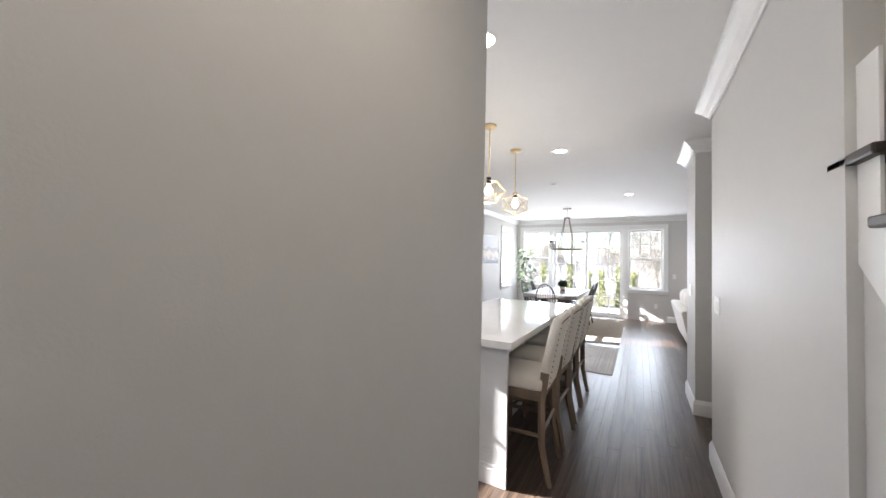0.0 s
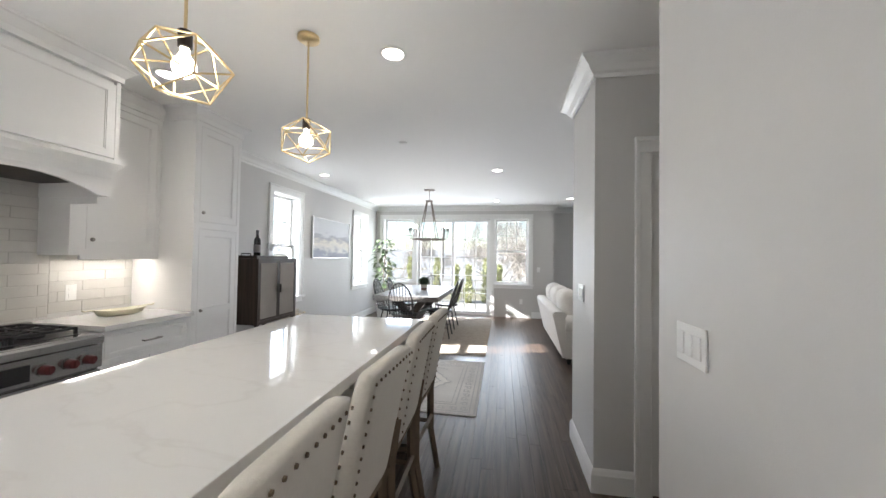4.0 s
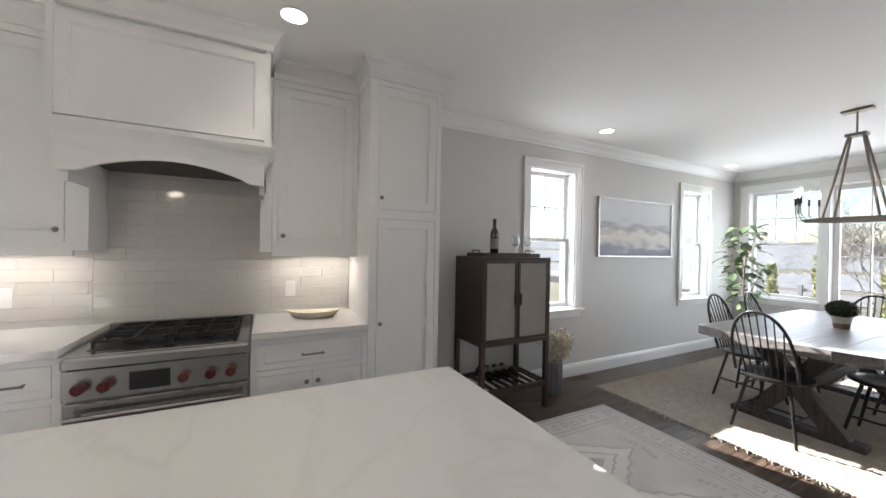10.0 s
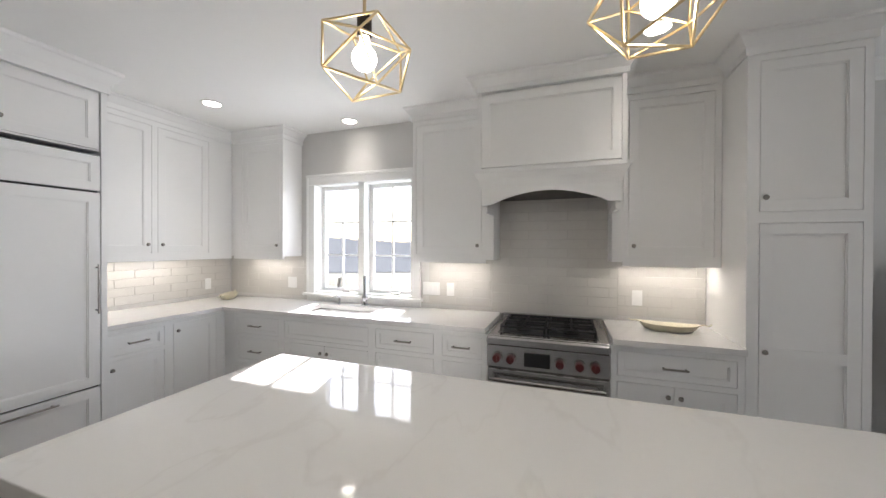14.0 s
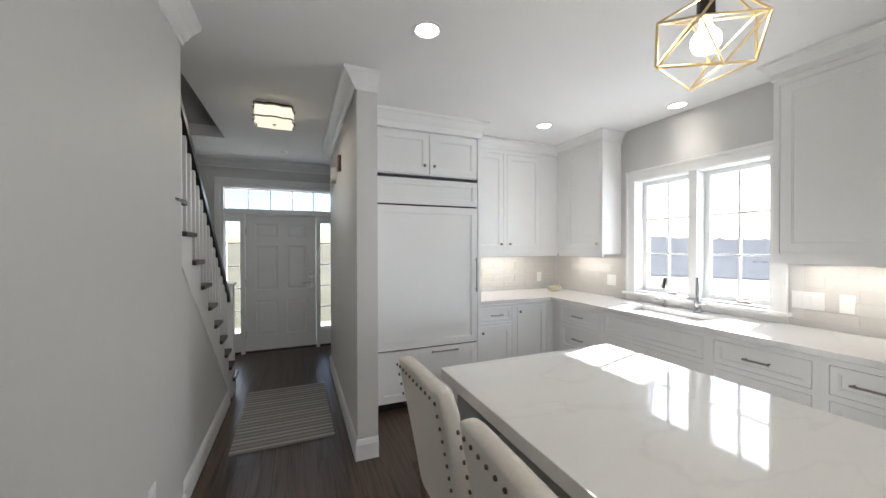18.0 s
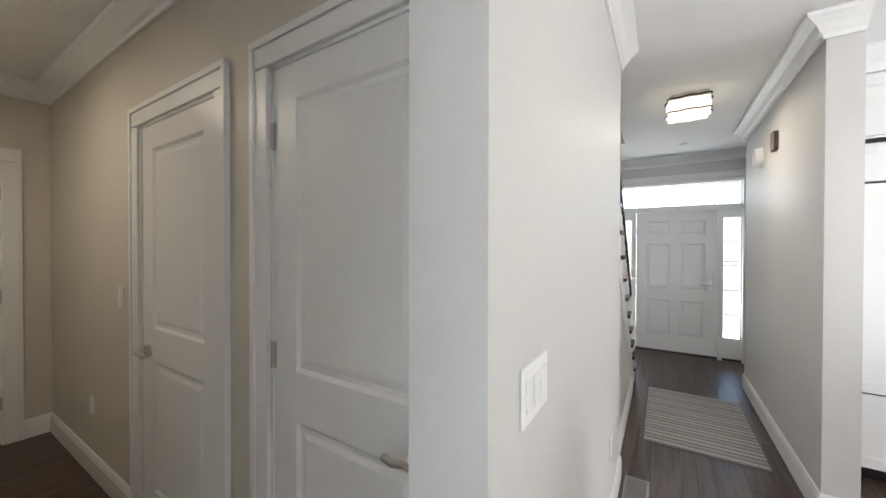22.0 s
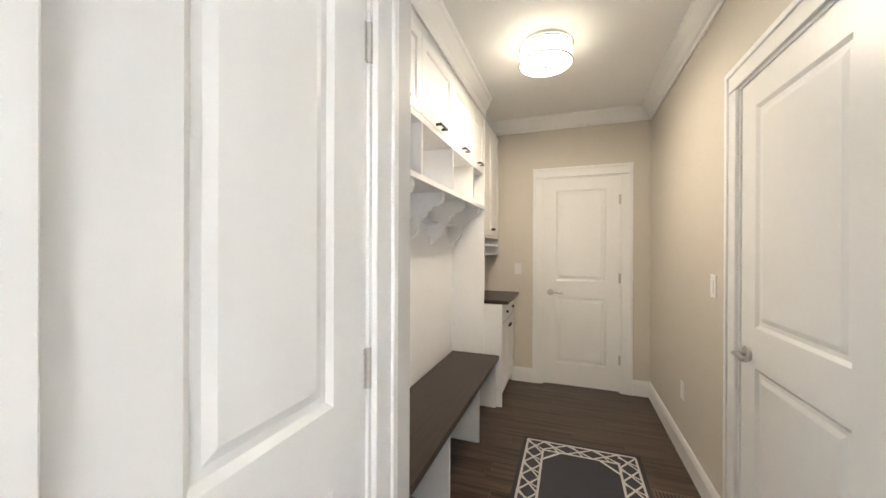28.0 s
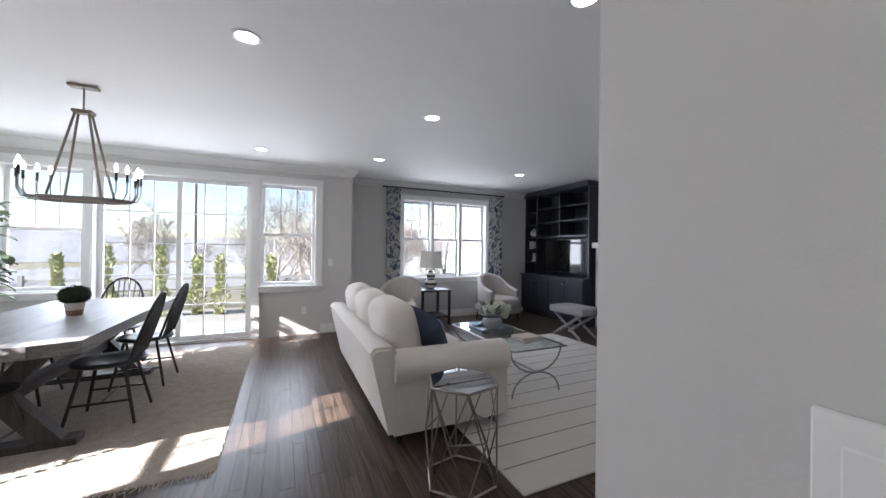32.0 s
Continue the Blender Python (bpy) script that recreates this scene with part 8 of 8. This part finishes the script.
bm = bmesh.new()
tube(bm, [(1.22, LNY - 0.085, 2.495), (3.83, LNY - 0.085, 2.495)], 0.012, 8)
part("rod", bm, DARKMETAL, cr_)
for x in (1.22, 3.83):
    bm = bmesh.new()
    lathe(bm, [(0.0, -0.02), (0.02, -0.012), (0.024, 0.0), (0.02, 0.012), (0.0, 0.02)], 10, (x, LNY - 0.085, 2.495))
    part("finial", bm, DARKMETAL, cr_)
for x in (1.28, 2.6, 3.80):
    boxes("bracket", [((x - 0.008, LNY - 0.085, 2.481), (x + 0.008, LNY - 0.001, 2.495))], DARKMETAL, cr_)

# dark built-in with television
bi = thing("media_cabinet", "dark navy built-in bookcase with a television niche", "built-in bookcase")
IXF, IY_0, IY_1 = 4.36, 11.10, LNY - 0.002
IE = LEX - 0.002
boxes("back", [((IE - 0.02, IY_0, 0.85), (IE, IY_1, 2.50))], NAVY, bi)
boxes("base_body", [((IXF + 0.03, IY_0, 0.09), (IE - 0.001, IY_1, 0.82)), ((IXF + 0.07, IY_0, 0), (IE - 0.001, IY_1, 0.09))], NAVY, bi)
boxes("base_top", [((IXF - 0.01, IY_0 - 0.005, 0.82), (IE - 0.001, IY_1, 0.85))], NAVY, bi, bev=0.003)
PE = lambda u, w, v: (IXF + w, u, v)
for i in range(4):
    w = (IY_1 - IY_0 - 0.04) / 4
    a = IY_0 + 0.02 + i * w
    dr = shaker("door", PE, a + 0.006, a + w - 0.006, 0.12, 0.80, 0.008, bi, NAVY)
    knob(dr, PE, a + (w - 0.05 if i % 2 == 0 else 0.05), 0.72, 0.008)
for y in (IY_0, 11.83, 12.50, IY_1 - 0.03):
    boxes("upright", [((IXF + 0.12, y, 0.85 if y > 12.4 or y == IY_0 else 1.62), (IE - 0.02, y + 0.03, 2.50))], NAVY, bi)
for z in (1.09, 1.36, 1.63, 1.90, 2.17):
    boxes("shelf", [((IXF + 0.13, 12.53, z), (IE - 0.02, IY_1 - 0.03, z + 0.025))], NAVY, bi)
boxes("niche_top", [((IXF + 0.11, IY_0 + 0.03, 1.61), (IE - 0.02, 12.50, 1.65))], NAVY, bi)
for y0, y1 in ((IY_0 + 0.03, 11.83), (11.86, 12.50)):
    for z in (1.92, 2.20):
        boxes("shelf", [((IXF + 0.13, y0, z), (IE - 0.02, y1, z + 0.025))], NAVY, bi)
boxes("cornice", [((IXF + 0.06, IY_0 - 0.02, 2.50), (IE, IY_1, CEIL - 0.002))], NAVY, bi, bev=0.006)
tv = thing("television", "flat black television in the built-in", "television")
boxes("body", [((IXF + 0.24, 11.22, 0.92), (IXF + 0.28, 12.44, 1.58))], BLACK, tv, bev=0.004)
boxes("screen", [((IXF + 0.236, 11.235, 0.935), (IXF + 0.2405, 12.425, 1.565))], mat("black_screen", (0.006, 0.006, 0.007), 0.06, spec=0.7), tv, "glossy dark screen")
for y in (11.45, 12.2):
    boxes("foot", [((IXF + 0.16, y - 0.015, 0.85), (IXF + 0.36, y + 0.015, 0.862)), ((IXF + 0.25, y - 0.012, 0.862), (IXF + 0.27, y + 0.012, 0.93))], BLACK, tv)
for z, kind in ((1.655, "jar"), (1.385, "star"), (1.115, "figure")):
    o = thing("shelf_ornament", {"jar": "round white ceramic jar on the shelf", "star": "white star ornament with books on the shelf", "figure": "white ceramic figure ornament on the shelf"}[kind], "ornament", pose(4.62, 12.76, z))
    bm = bmesh.new()
    if kind == "jar":
        lathe(bm, [(0.04, 0.0), (0.09, 0.05), (0.095, 0.09), (0.06, 0.14), (0.03, 0.155), (0.035, 0.175), (0.0, 0.18)], 20)
    elif kind == "star":
        for k in range(3):
            tube(bm, [(0, -0.09 * math.cos(k * 1.05), 0.09 - 0.09 * math.sin(k * 1.05)), (0, 0.09 * math.cos(k * 1.05), 0.09 + 0.09 * math.sin(k * 1.05))], 0.012, 6)
        cbox(bm, (-0.05, 0.09, 0), (0.05, 0.11, 0.17))
        cbox(bm, (-0.05, 0.112, 0), (0.05, 0.14, 0.16))
    else:
        lathe(bm, [(0.06, 0.0), (0.06, 0.02), (0.025, 0.04), (0.045, 0.09), (0.03, 0.14), (0.035, 0.17), (0.0, 0.19)], 14)
    part("shape", bm, CERW, o, sm=40)

ot = thing("footstool", "grey upholstered footstool with crossed legs", "footstool", pose(3.78, 10.72, 0, 0, 0, 4))
bm = bmesh.new()
soft_box(bm, (-0.22, -0.33, 0.36), (0.22, 0.33, 0.48), 0.03, puff=0.01)
part("cushion", bm, mat("grey_tweed", (0.33, 0.32, 0.33), 0.9, var=0.12, scale=15, bump=0.4, bscale=300), ot, sm=60)
for x in (-0.17, 0.17):
    for s in (-1, 1):
        bm = bmesh.new()
        tube(bm, [(x, s * -0.26, 0.0), (x + 0.004 * s, s * 0.26, 0.37)], 0.025, 4)
        part("crossed_leg", bm, mat("footstool_leg", (0.30, 0.29, 0.29), 0.6), ot)
fpw = thing("fireplace_surround", "white panelled fireplace surround", "fireplace")
boxes("pilaster", [((LEX - 0.30, 10.86, 0), (LEX - 0.001, 11.06, 1.40)), ((LEX - 0.30, 9.3, 0), (LEX - 0.001, 9.5, 1.40))], TRIM, fpw, bev=0.004)
boxes("mantel", [((LEX - 0.38, 9.2, 1.40), (LEX - 0.001, 11.08, 1.50))], TRIM, fpw, bev=0.006)
boxes("frieze", [((LEX - 0.26, 9.5, 1.05), (LEX - 0.001, 10.86, 1.40))], TRIM, fpw)
boxes("firebox", [((LEX - 0.05, 9.5, 0), (LEX - 0.001, 10.86, 1.05))], BLACK, fpw)

# ---- outside ----
def grass_mat():
    m = mat("dry_lawn", (0.085, 0.078, 0.048), 0.95, var=0.3, scale=0.35, bump=0.4, bscale=20, fine=0.25)
    return m


bm = bmesh.new()
GZ = -0.35
N_ = 40
def ground_h(x, y):
    d = math.hypot(x, y - 6)
    if d < 16:
        return GZ
    return GZ - min(3.5, (d - 16) * 0.06) + max(0, d - 90) * 0.045
rad = [0, 8, 16, 24, 34, 46, 60, 80, 110, 160, 260, 500, 1200, 3000]
rings = []
for r in rad:
    if r == 0:
        rings.append([bm.verts.new((0, 6, GZ))])
    else:
        rings.append([bm.verts.new((r * math.cos(2 * math.pi * k / N_), 6 + r * math.sin(2 * math.pi * k / N_), ground_h(r * math.cos(2 * math.pi * k / N_), 6 + r * math.sin(2 * math.pi * k / N_)) if r < 400 else -3)) for k in range(N_)])
for A, B in zip(rings, rings[1:]):
    for k in range(N_):
        q = (k + 1) % N_
        if len(A) == 1:
            bm.faces.new((A[0], B[k], B[q]))
        else:
            bm.faces.new((A[k], B[k], B[q], A[q]))
tagged(part("ground", bm, grass_mat(), sm=60), "dry winter lawn and fields around the house", "ground", kind="structure")
tagged(boxes("patio", [((-4.5, NY + 0.2, GZ - 0.1), (1.0, NY + 3.2, -0.02))], mat("pale_stone_paving", (0.15, 0.145, 0.135), 0.85, var=0.12, scale=2, bump=0.2, bscale=40)), "pale stone patio behind the sliding door", "patio", kind="structure")
tagged(boxes("front_step", [((-1.6, -1.6, GZ - 0.1), (1.2, -0.085, -0.02))], mat("grey_step_stone", (0.40, 0.39, 0.37), 0.85, var=0.12, scale=2)), "grey stone front step", "step", kind="structure")
bm = bmesh.new()
prism(bm, [(-40, 24), (40, 30), (40, 36), (-40, 30)], "z", -1.6, -0.62)
tagged(part("road", bm, mat("pale_asphalt", (0.12, 0.12, 0.12), 0.9, var=0.1, scale=1)), "pale asphalt road beyond the garden", "road", kind="structure")
TWIG = mat("bare_branches", (0.20, 0.18, 0.16), 0.9, var=0.2, scale=6)


def bare_tree(x, y, z, h, seed, label="tall bare deciduous tree"):
    t = thing("tree", label, "tree", pose(x, y, z), group="bare trees")
    r_ = random.Random(seed)
    tr_, tw_ = bmesh.new(), bmesh.new()

    def grow(bm_, p, d, L, r, depth):
        pts = [p]
        for i in range(3):
            d = (d + Vector((r_.gauss(0, 0.12), r_.gauss(0, 0.12), r_.gauss(0.02, 0.07)))).normalized()
            pts.append(pts[-1] + d * L / 3)
        tube(bm_, pts, r, 5 if depth < 2 else 3, r2=r * 0.62)
        if depth >= 6:
            return
        for k in range(3 if depth else 4):
            a = r_.uniform(0, 6.28)
            side = Vector((math.cos(a), math.sin(a), r_.uniform(0.15, 0.7))).normalized()
            grow(tw_, pts[r_.choice((1, 2, 3, 3))], (d * 0.75 + side * 0.8).normalized(), L * r_.uniform(0.55, 0.78), max(r * 0.5, 0.008), depth + 1)

    grow(tr_, Vector((0, 0, -0.5)), Vector((0, 0, 1)), h * 0.30, h * 0.010, 0)
    part("trunk", tr_, TWIG, t, sm=60)
    part("crown", tw_, TWIG, t, "bare twigs", sm=60)
    return t


bt = bare_tree(-4.6, 23.0, -0.8, 5.5, 4)
copy_thing(bt, pose(5.2, 24.0, -0.8, 0, 0, 130))
copy_thing(bt, pose(-16.0, 30.0, -1.2, 0, 0, 60))
bt2 = bare_tree(4.6, 26.5, -1.0, 9.0, 9, "tall bare tree beside the garden")
copy_thing(bt2, pose(-1.0, 41.0, -2.0, 0, 0, 40))
copy_thing(bt2, pose(10.0, 33.0, -1.5, 0, 0, 200))
for k, (tx, ty) in enumerate(((7.5, 30.0), (3.0, 33.5), (1.2, 37.0), (6.0, 38.0), (12.5, 36.0), (9.0, 27.5), (-7.0, 44.0), (-11.0, 40.0), (3.8, 43.0), (8.5, 45.0), (-3.0, 47.0), (14.0, 42.0))):
    copy_thing(bt2 if k % 3 else bt, pose(tx, ty, -1.6, 0, 0, 47 * k))
for k, (tx, ty) in enumerate(((-0.6, 24.5), (0.6, 27.0), (1.6, 24.0), (2.6, 28.5), (-1.8, 29.5), (0.2, 31.0), (3.4, 25.0), (1.4, 33.0), (-0.9, 34.5))):
    copy_thing(bt2, pose(tx, ty, -1.2, 0, 0, 61 * k + 15))
copy_thing(bt, pose(-24.0, 14.0, -1.2, 0, 0, 20))
for k, (tx, ty) in enumerate(((-18.0, 0.6), (-19.5, 4.4), (-18.5, 6.8), (-22.0, 2.5), (-21.0, 8.6), (-23.0, -1.5), (-25.0, 6.0), (-27.0, 1.0))):
    copy_thing(bt, pose(tx, ty, -1.1, 0, 0, 53 * k))
copy_thing(bt2, pose(-22.0, 5.0, -1.0, 0, 0, 80))
copy_thing(bt2, pose(-26.0, -3.0, -1.3, 0, 0, 150))

CEDAR = mat("cedar_foliage", (0.27, 0.28, 0.13), 0.9, var=0.35, scale=8, fine=0.3)


def cedar(seed, h):
    c = thing("cedar", "young columnar cedar in the garden", "tree", group="cedars behind the patio")
    r_ = random.Random(seed)
    bm = bmesh.new()
    tube(bm, [(0, 0, 0), (0, 0, h * 0.9)], 0.02, 6, r2=0.005)
    part("trunk", bm, TWIG, c)
    bm = bmesh.new()
    for k in range(620):
        z = h * r_.random() ** 0.9
        rad_ = 0.24 * h / 2.0 * (1 - z / h) ** 0.7 * (0.6 + 0.4 * math.sin(z * 9 + 2)) + 0.03
        a = r_.uniform(0, 6.28)
        q = rad_ * r_.uniform(0.4, 1.0)
        p = Vector((q * math.cos(a), q * math.sin(a), z))
        d = Vector((math.cos(a) * 0.6, math.sin(a) * 0.6, r_.uniform(0.3, 1.2))).normalized() * r_.uniform(0.05, 0.12)
        u = d.cross(Vector((r_.gauss(0, 1), r_.gauss(0, 1), r_.gauss(0, 1)))).normalized() * 0.018
        bm.faces.new([bm.verts.new(v) for v in (p - u, p + d * 0.5 - u * 1.5, p + d, p + d * 0.5 + u * 1.5)])
    part("foliage", bm, CEDAR, c, "feathery green foliage")
    return c


c0 = cedar(1, 1.68)
c0.matrix_world = pose(-2.62, NY + 2.6, GZ)
c1 = cedar(2, 1.5)
c1.matrix_world = pose(-2.02, NY + 2.65, GZ)
for x, y, k in ((-1.6, 2.5, 0), (-1.08, 2.7, 1), (-0.68, 2.6, 0), (-3.7, 3.4, 1), (-4.6, 3.8, 0)):
    copy_thing(c0 if k else c1, pose(x, NY + y, GZ, 0, 0, 70 * k + 30 * x))
fn = thing("garden_fence", "white post and rail fence behind the patio", "fence")
WF = mat("weathered_white_fence", (0.20, 0.195, 0.185), 0.8, var=0.1, scale=5)
for k in range(9):
    x = -6.0 + k * 1.3
    boxes("post", [((x - 0.04, NY + 5.6, GZ), (x + 0.04, NY + 5.68, 0.62))], WF, fn)
for z in (0.05, 0.45):
    boxes("rail", [((-6.0, NY + 5.62, z), (4.4, NY + 5.66, z + 0.07))], WF, fn)
lp = thing("street_lamp", "tall grey lamp post by the road", "street lamp", pose(-0.9, 30.0, -1.0))
bm = bmesh.new()
tube(bm, [(0, 0, -0.5), (0, 0, 3.6)], 0.06, 8, r2=0.045)
part("pole", bm, mat("galvanised", (0.45, 0.46, 0.47), 0.5, 0.4), lp)
bm = bmesh.new()
cbox(bm, (-0.5, -0.12, 3.55), (0.12, 0.12, 3.68), 0.02)
part("head", bm, mat("galvanised", (0.45, 0.46, 0.47), 0.5, 0.4), lp)
up_ = thing("utility_pole", "tall brown wooden utility pole", "utility pole", pose(-5.5, 33.0, -1.2))
bm = bmesh.new()
tube(bm, [(0, 0, -0.5), (0, 0, 8.5)], 0.13, 8, r2=0.10)
part("pole", bm, TWIG, up_)
bm = bmesh.new()
cbox(bm, (-0.9, -0.05, 7.6), (0.9, 0.05, 7.72))
part("crossarm", bm, TWIG, up_)
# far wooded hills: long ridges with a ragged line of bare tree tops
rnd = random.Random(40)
HAZE_WOODS = mat("winter_woods_haze_glow", (0.14, 0.14, 0.143), 1.0, var=0.25, scale=0.12, fine=0.3)
# emission in the woods' own colour imitates haze and daylight on the ridges
_b = HAZE_WOODS.node_tree.nodes["Principled BSDF"]
HAZE_WOODS.node_tree.links.new(_b.inputs["Base Color"].links[0].from_socket, _b.inputs["Emission Color"])
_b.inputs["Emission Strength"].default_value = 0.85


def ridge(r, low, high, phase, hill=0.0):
    """A line of woods all round, hazy by its own glow; hill lifts it to the north-east."""
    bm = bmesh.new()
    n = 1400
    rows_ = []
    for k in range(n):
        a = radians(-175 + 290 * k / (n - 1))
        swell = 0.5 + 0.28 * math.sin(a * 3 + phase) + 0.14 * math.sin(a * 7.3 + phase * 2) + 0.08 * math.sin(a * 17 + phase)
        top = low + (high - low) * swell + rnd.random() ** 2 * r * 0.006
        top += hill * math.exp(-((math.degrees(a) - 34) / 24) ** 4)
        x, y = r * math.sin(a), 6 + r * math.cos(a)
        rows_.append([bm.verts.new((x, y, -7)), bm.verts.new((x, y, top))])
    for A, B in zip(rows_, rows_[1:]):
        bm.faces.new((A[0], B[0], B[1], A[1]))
    tagged(part("far_woods", bm, HAZE_WOODS), "distant bare winter woods on a low hill, glowing to mimic haze", "woods", kind="stuff")


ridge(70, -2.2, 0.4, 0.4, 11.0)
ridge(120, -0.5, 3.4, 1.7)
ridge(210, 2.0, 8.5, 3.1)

# ---- backsplash tiles, one by one ----
TILE = mat("glazed_greige_tile", (0.60, 0.583, 0.552), 0.08, var=0.05, scale=3, fine=0.02, bump=0.03, bscale=12)
GROUT = mat("pale_grout", (0.50, 0.487, 0.46), 0.9, var=0.05, scale=20)
tile_mesh = {}


def tile_obj(P, u0, u1, v0, v1, parent, tilt):
    key = (round(u1 - u0, 4), round(v1 - v0, 4), P is west)
    if key not in tile_mesh:
        bm_ = bmesh.new()
        w, h, b = u1 - u0, v1 - v0, 0.0012
        if P is west:
            f = [(0, 0, 0), (0, w, 0), (0, w, h), (0, 0, h)]
            g = [(0.0025, b, b), (0.0025, w - b, b), (0.0025, w - b, h - b), (0.0025, b, h - b)]
        else:
            f = [(0, 0, 0), (w, 0, 0), (w, 0, h), (0, 0, h)]
            g = [(b, 0.0025, b), (w - b, 0.0025, b), (w - b, 0.0025, h - b), (b, 0.0025, h - b)]
        A, B = [bm_.verts.new(p) for p in f], [bm_.verts.new(p) for p in g]
        bm_.faces.new(B)
        for j in range(4):
            bm_.faces.new((A[j], A[(j + 1) % 4], B[(j + 1) % 4], B[j]))
        bmesh.ops.recalc_face_normals(bm_, faces=bm_.faces)
        me = bpy.data.meshes.new("tile")
        bm_.to_mesh(me)
        bm_.free()
        me.materials.append(TILE)
        tile_mesh[key] = me
    ob = new("tile", tile_mesh[key])
    ob.parent = parent
    ob.matrix_basis = Matrix.Translation(P(u0, -0.003, v0)) @ pose(0, 0, 0, tilt[0], tilt[1], tilt[2])


rnd = random.Random(77)


def tiling(name, P, u0, u1, v0, v1, label, phase=0.0):
    bs = struct(name, [(P(u0, -0.0035, v0), P(u1, -0.0005, v1))], GROUT, label, "backsplash")
    th_, tw_, g = 0.074, 0.30, 0.0012
    j, v = 0, v0
    while v < v1 - 0.012:
        vt = min(v + th_, v1)
        u = u0 - ((j % 2) * tw_ / 2 + phase)
        while u < u1 - 0.004:
            a, b = max(u, u0), min(u + tw_, u1)
            if b - a > 0.012:
                t = rnd.gauss(0, 0.05)
                tile_obj(P, a + g / 2, b - g / 2, v + g / 2, vt - g / 2, bs, (0, 0, t) if P is west else (t, 0, 0))
            u += tw_
        v += th_
        j += 1
    return bs


tiling("backsplash_range", west, 4.9705, 5.9295, 0.93, 1.86, "glossy greige subway tile behind the range")
tiling("backsplash_pantry", west, 5.93, 6.486, 0.948, 1.36, "glossy greige subway tile above the short worktop", 0.1)
tiling("backsplash_window", west, 4.40, 4.97, 0.948, 1.36, "glossy greige subway tile beside the window", 0.05)
tiling("backsplash_sill", west, 3.06, 4.40, 0.948, 0.962, "glossy greige subway tile under the window", 0.0)
tiling("backsplash_corner", west, 2.0, 3.05, 0.948, 1.36, "glossy greige subway tile in the corner", 0.2)
tiling("backsplash_south", k_s, -3.68, -2.14, 0.948, 1.36, "glossy greige subway tile beside the refrigerator", 0.12)

# ---- floor boards, one by one near the walk ----
BW = 0.083


def board(bm, x0, x1, y0, y1, b=0.0005):
    A = [bm.verts.new(p) for p in ((x0, y0, -0.012), (x1, y0, -0.012), (x1, y1, -0.012), (x0, y1, -0.012))]
    M = [bm.verts.new(p) for p in ((x0, y0, -b), (x1, y0, -b), (x1, y1, -b), (x0, y1, -b))]
    T = [bm.verts.new(p) for p in ((x0 + b, y0 + b, 0), (x1 - b, y0 + b, 0), (x1 - b, y1 - b, 0), (x0 + b, y1 - b, 0))]
    bm.faces.new(T)
    for P_, Q in ((A, M), (M, T)):
        for j in range(4):
            bm.faces.new((P_[j], P_[(j + 1) % 4], Q[(j + 1) % 4], Q[j]))


rnd = random.Random(12)
far = bmesh.new()
near_count = 0
board_mesh = {}
x = WX
while x < LEX:
    x1 = min(x + BW, LEX)
    y = -0.08 - rnd.uniform(0, 1.0)
    ymax = LNY if x > 0.58 else NY + 0.02
    ymin = 1.95 if x < -1.95 else -0.08 if x < 1.09 else 5.05 if x < MEX else 7.0
    while y < ymax:
        L = rnd.choice((0.9, 1.2, 1.5, 1.8))
        a, b = max(y, ymin), min(y + L, ymax)
        if b - a > 0.05:
            mid_ = (a + b) / 2
            if -1.25 < x < 0.75 and 3.0 < mid_ < 11.4 and near_count < 300 and abs((b - a) - L) < 1e-6:
                if L not in board_mesh:
                    bm = bmesh.new()
                    board(bm, 0.0004, BW - 0.0004, 0.0004, L - 0.0004)
                    bmesh.ops.recalc_face_normals(bm, faces=bm.faces)
                    me = bpy.data.meshes.new("board")
                    bm.to_mesh(me)
                    bm.free()
                    me.materials.append(FLOORM)
                    board_mesh[L] = me
                ob = new("board", board_mesh[L])
                ob.parent = FLOOR
                ob.location = (x, a, 0)
                near_count += 1
            else:
                board(far, x + 0.0004, x1 - 0.0004, a + 0.0004, b - 0.0004)
        y += L
    x += BW
me = bpy.data.meshes.new("floor_boards")
far.to_mesh(me)
far.free()
me.materials.append(FLOORM)
ob = new("floor_boards", me)
ob.parent = FLOOR
ob["kind"] = "stuff"
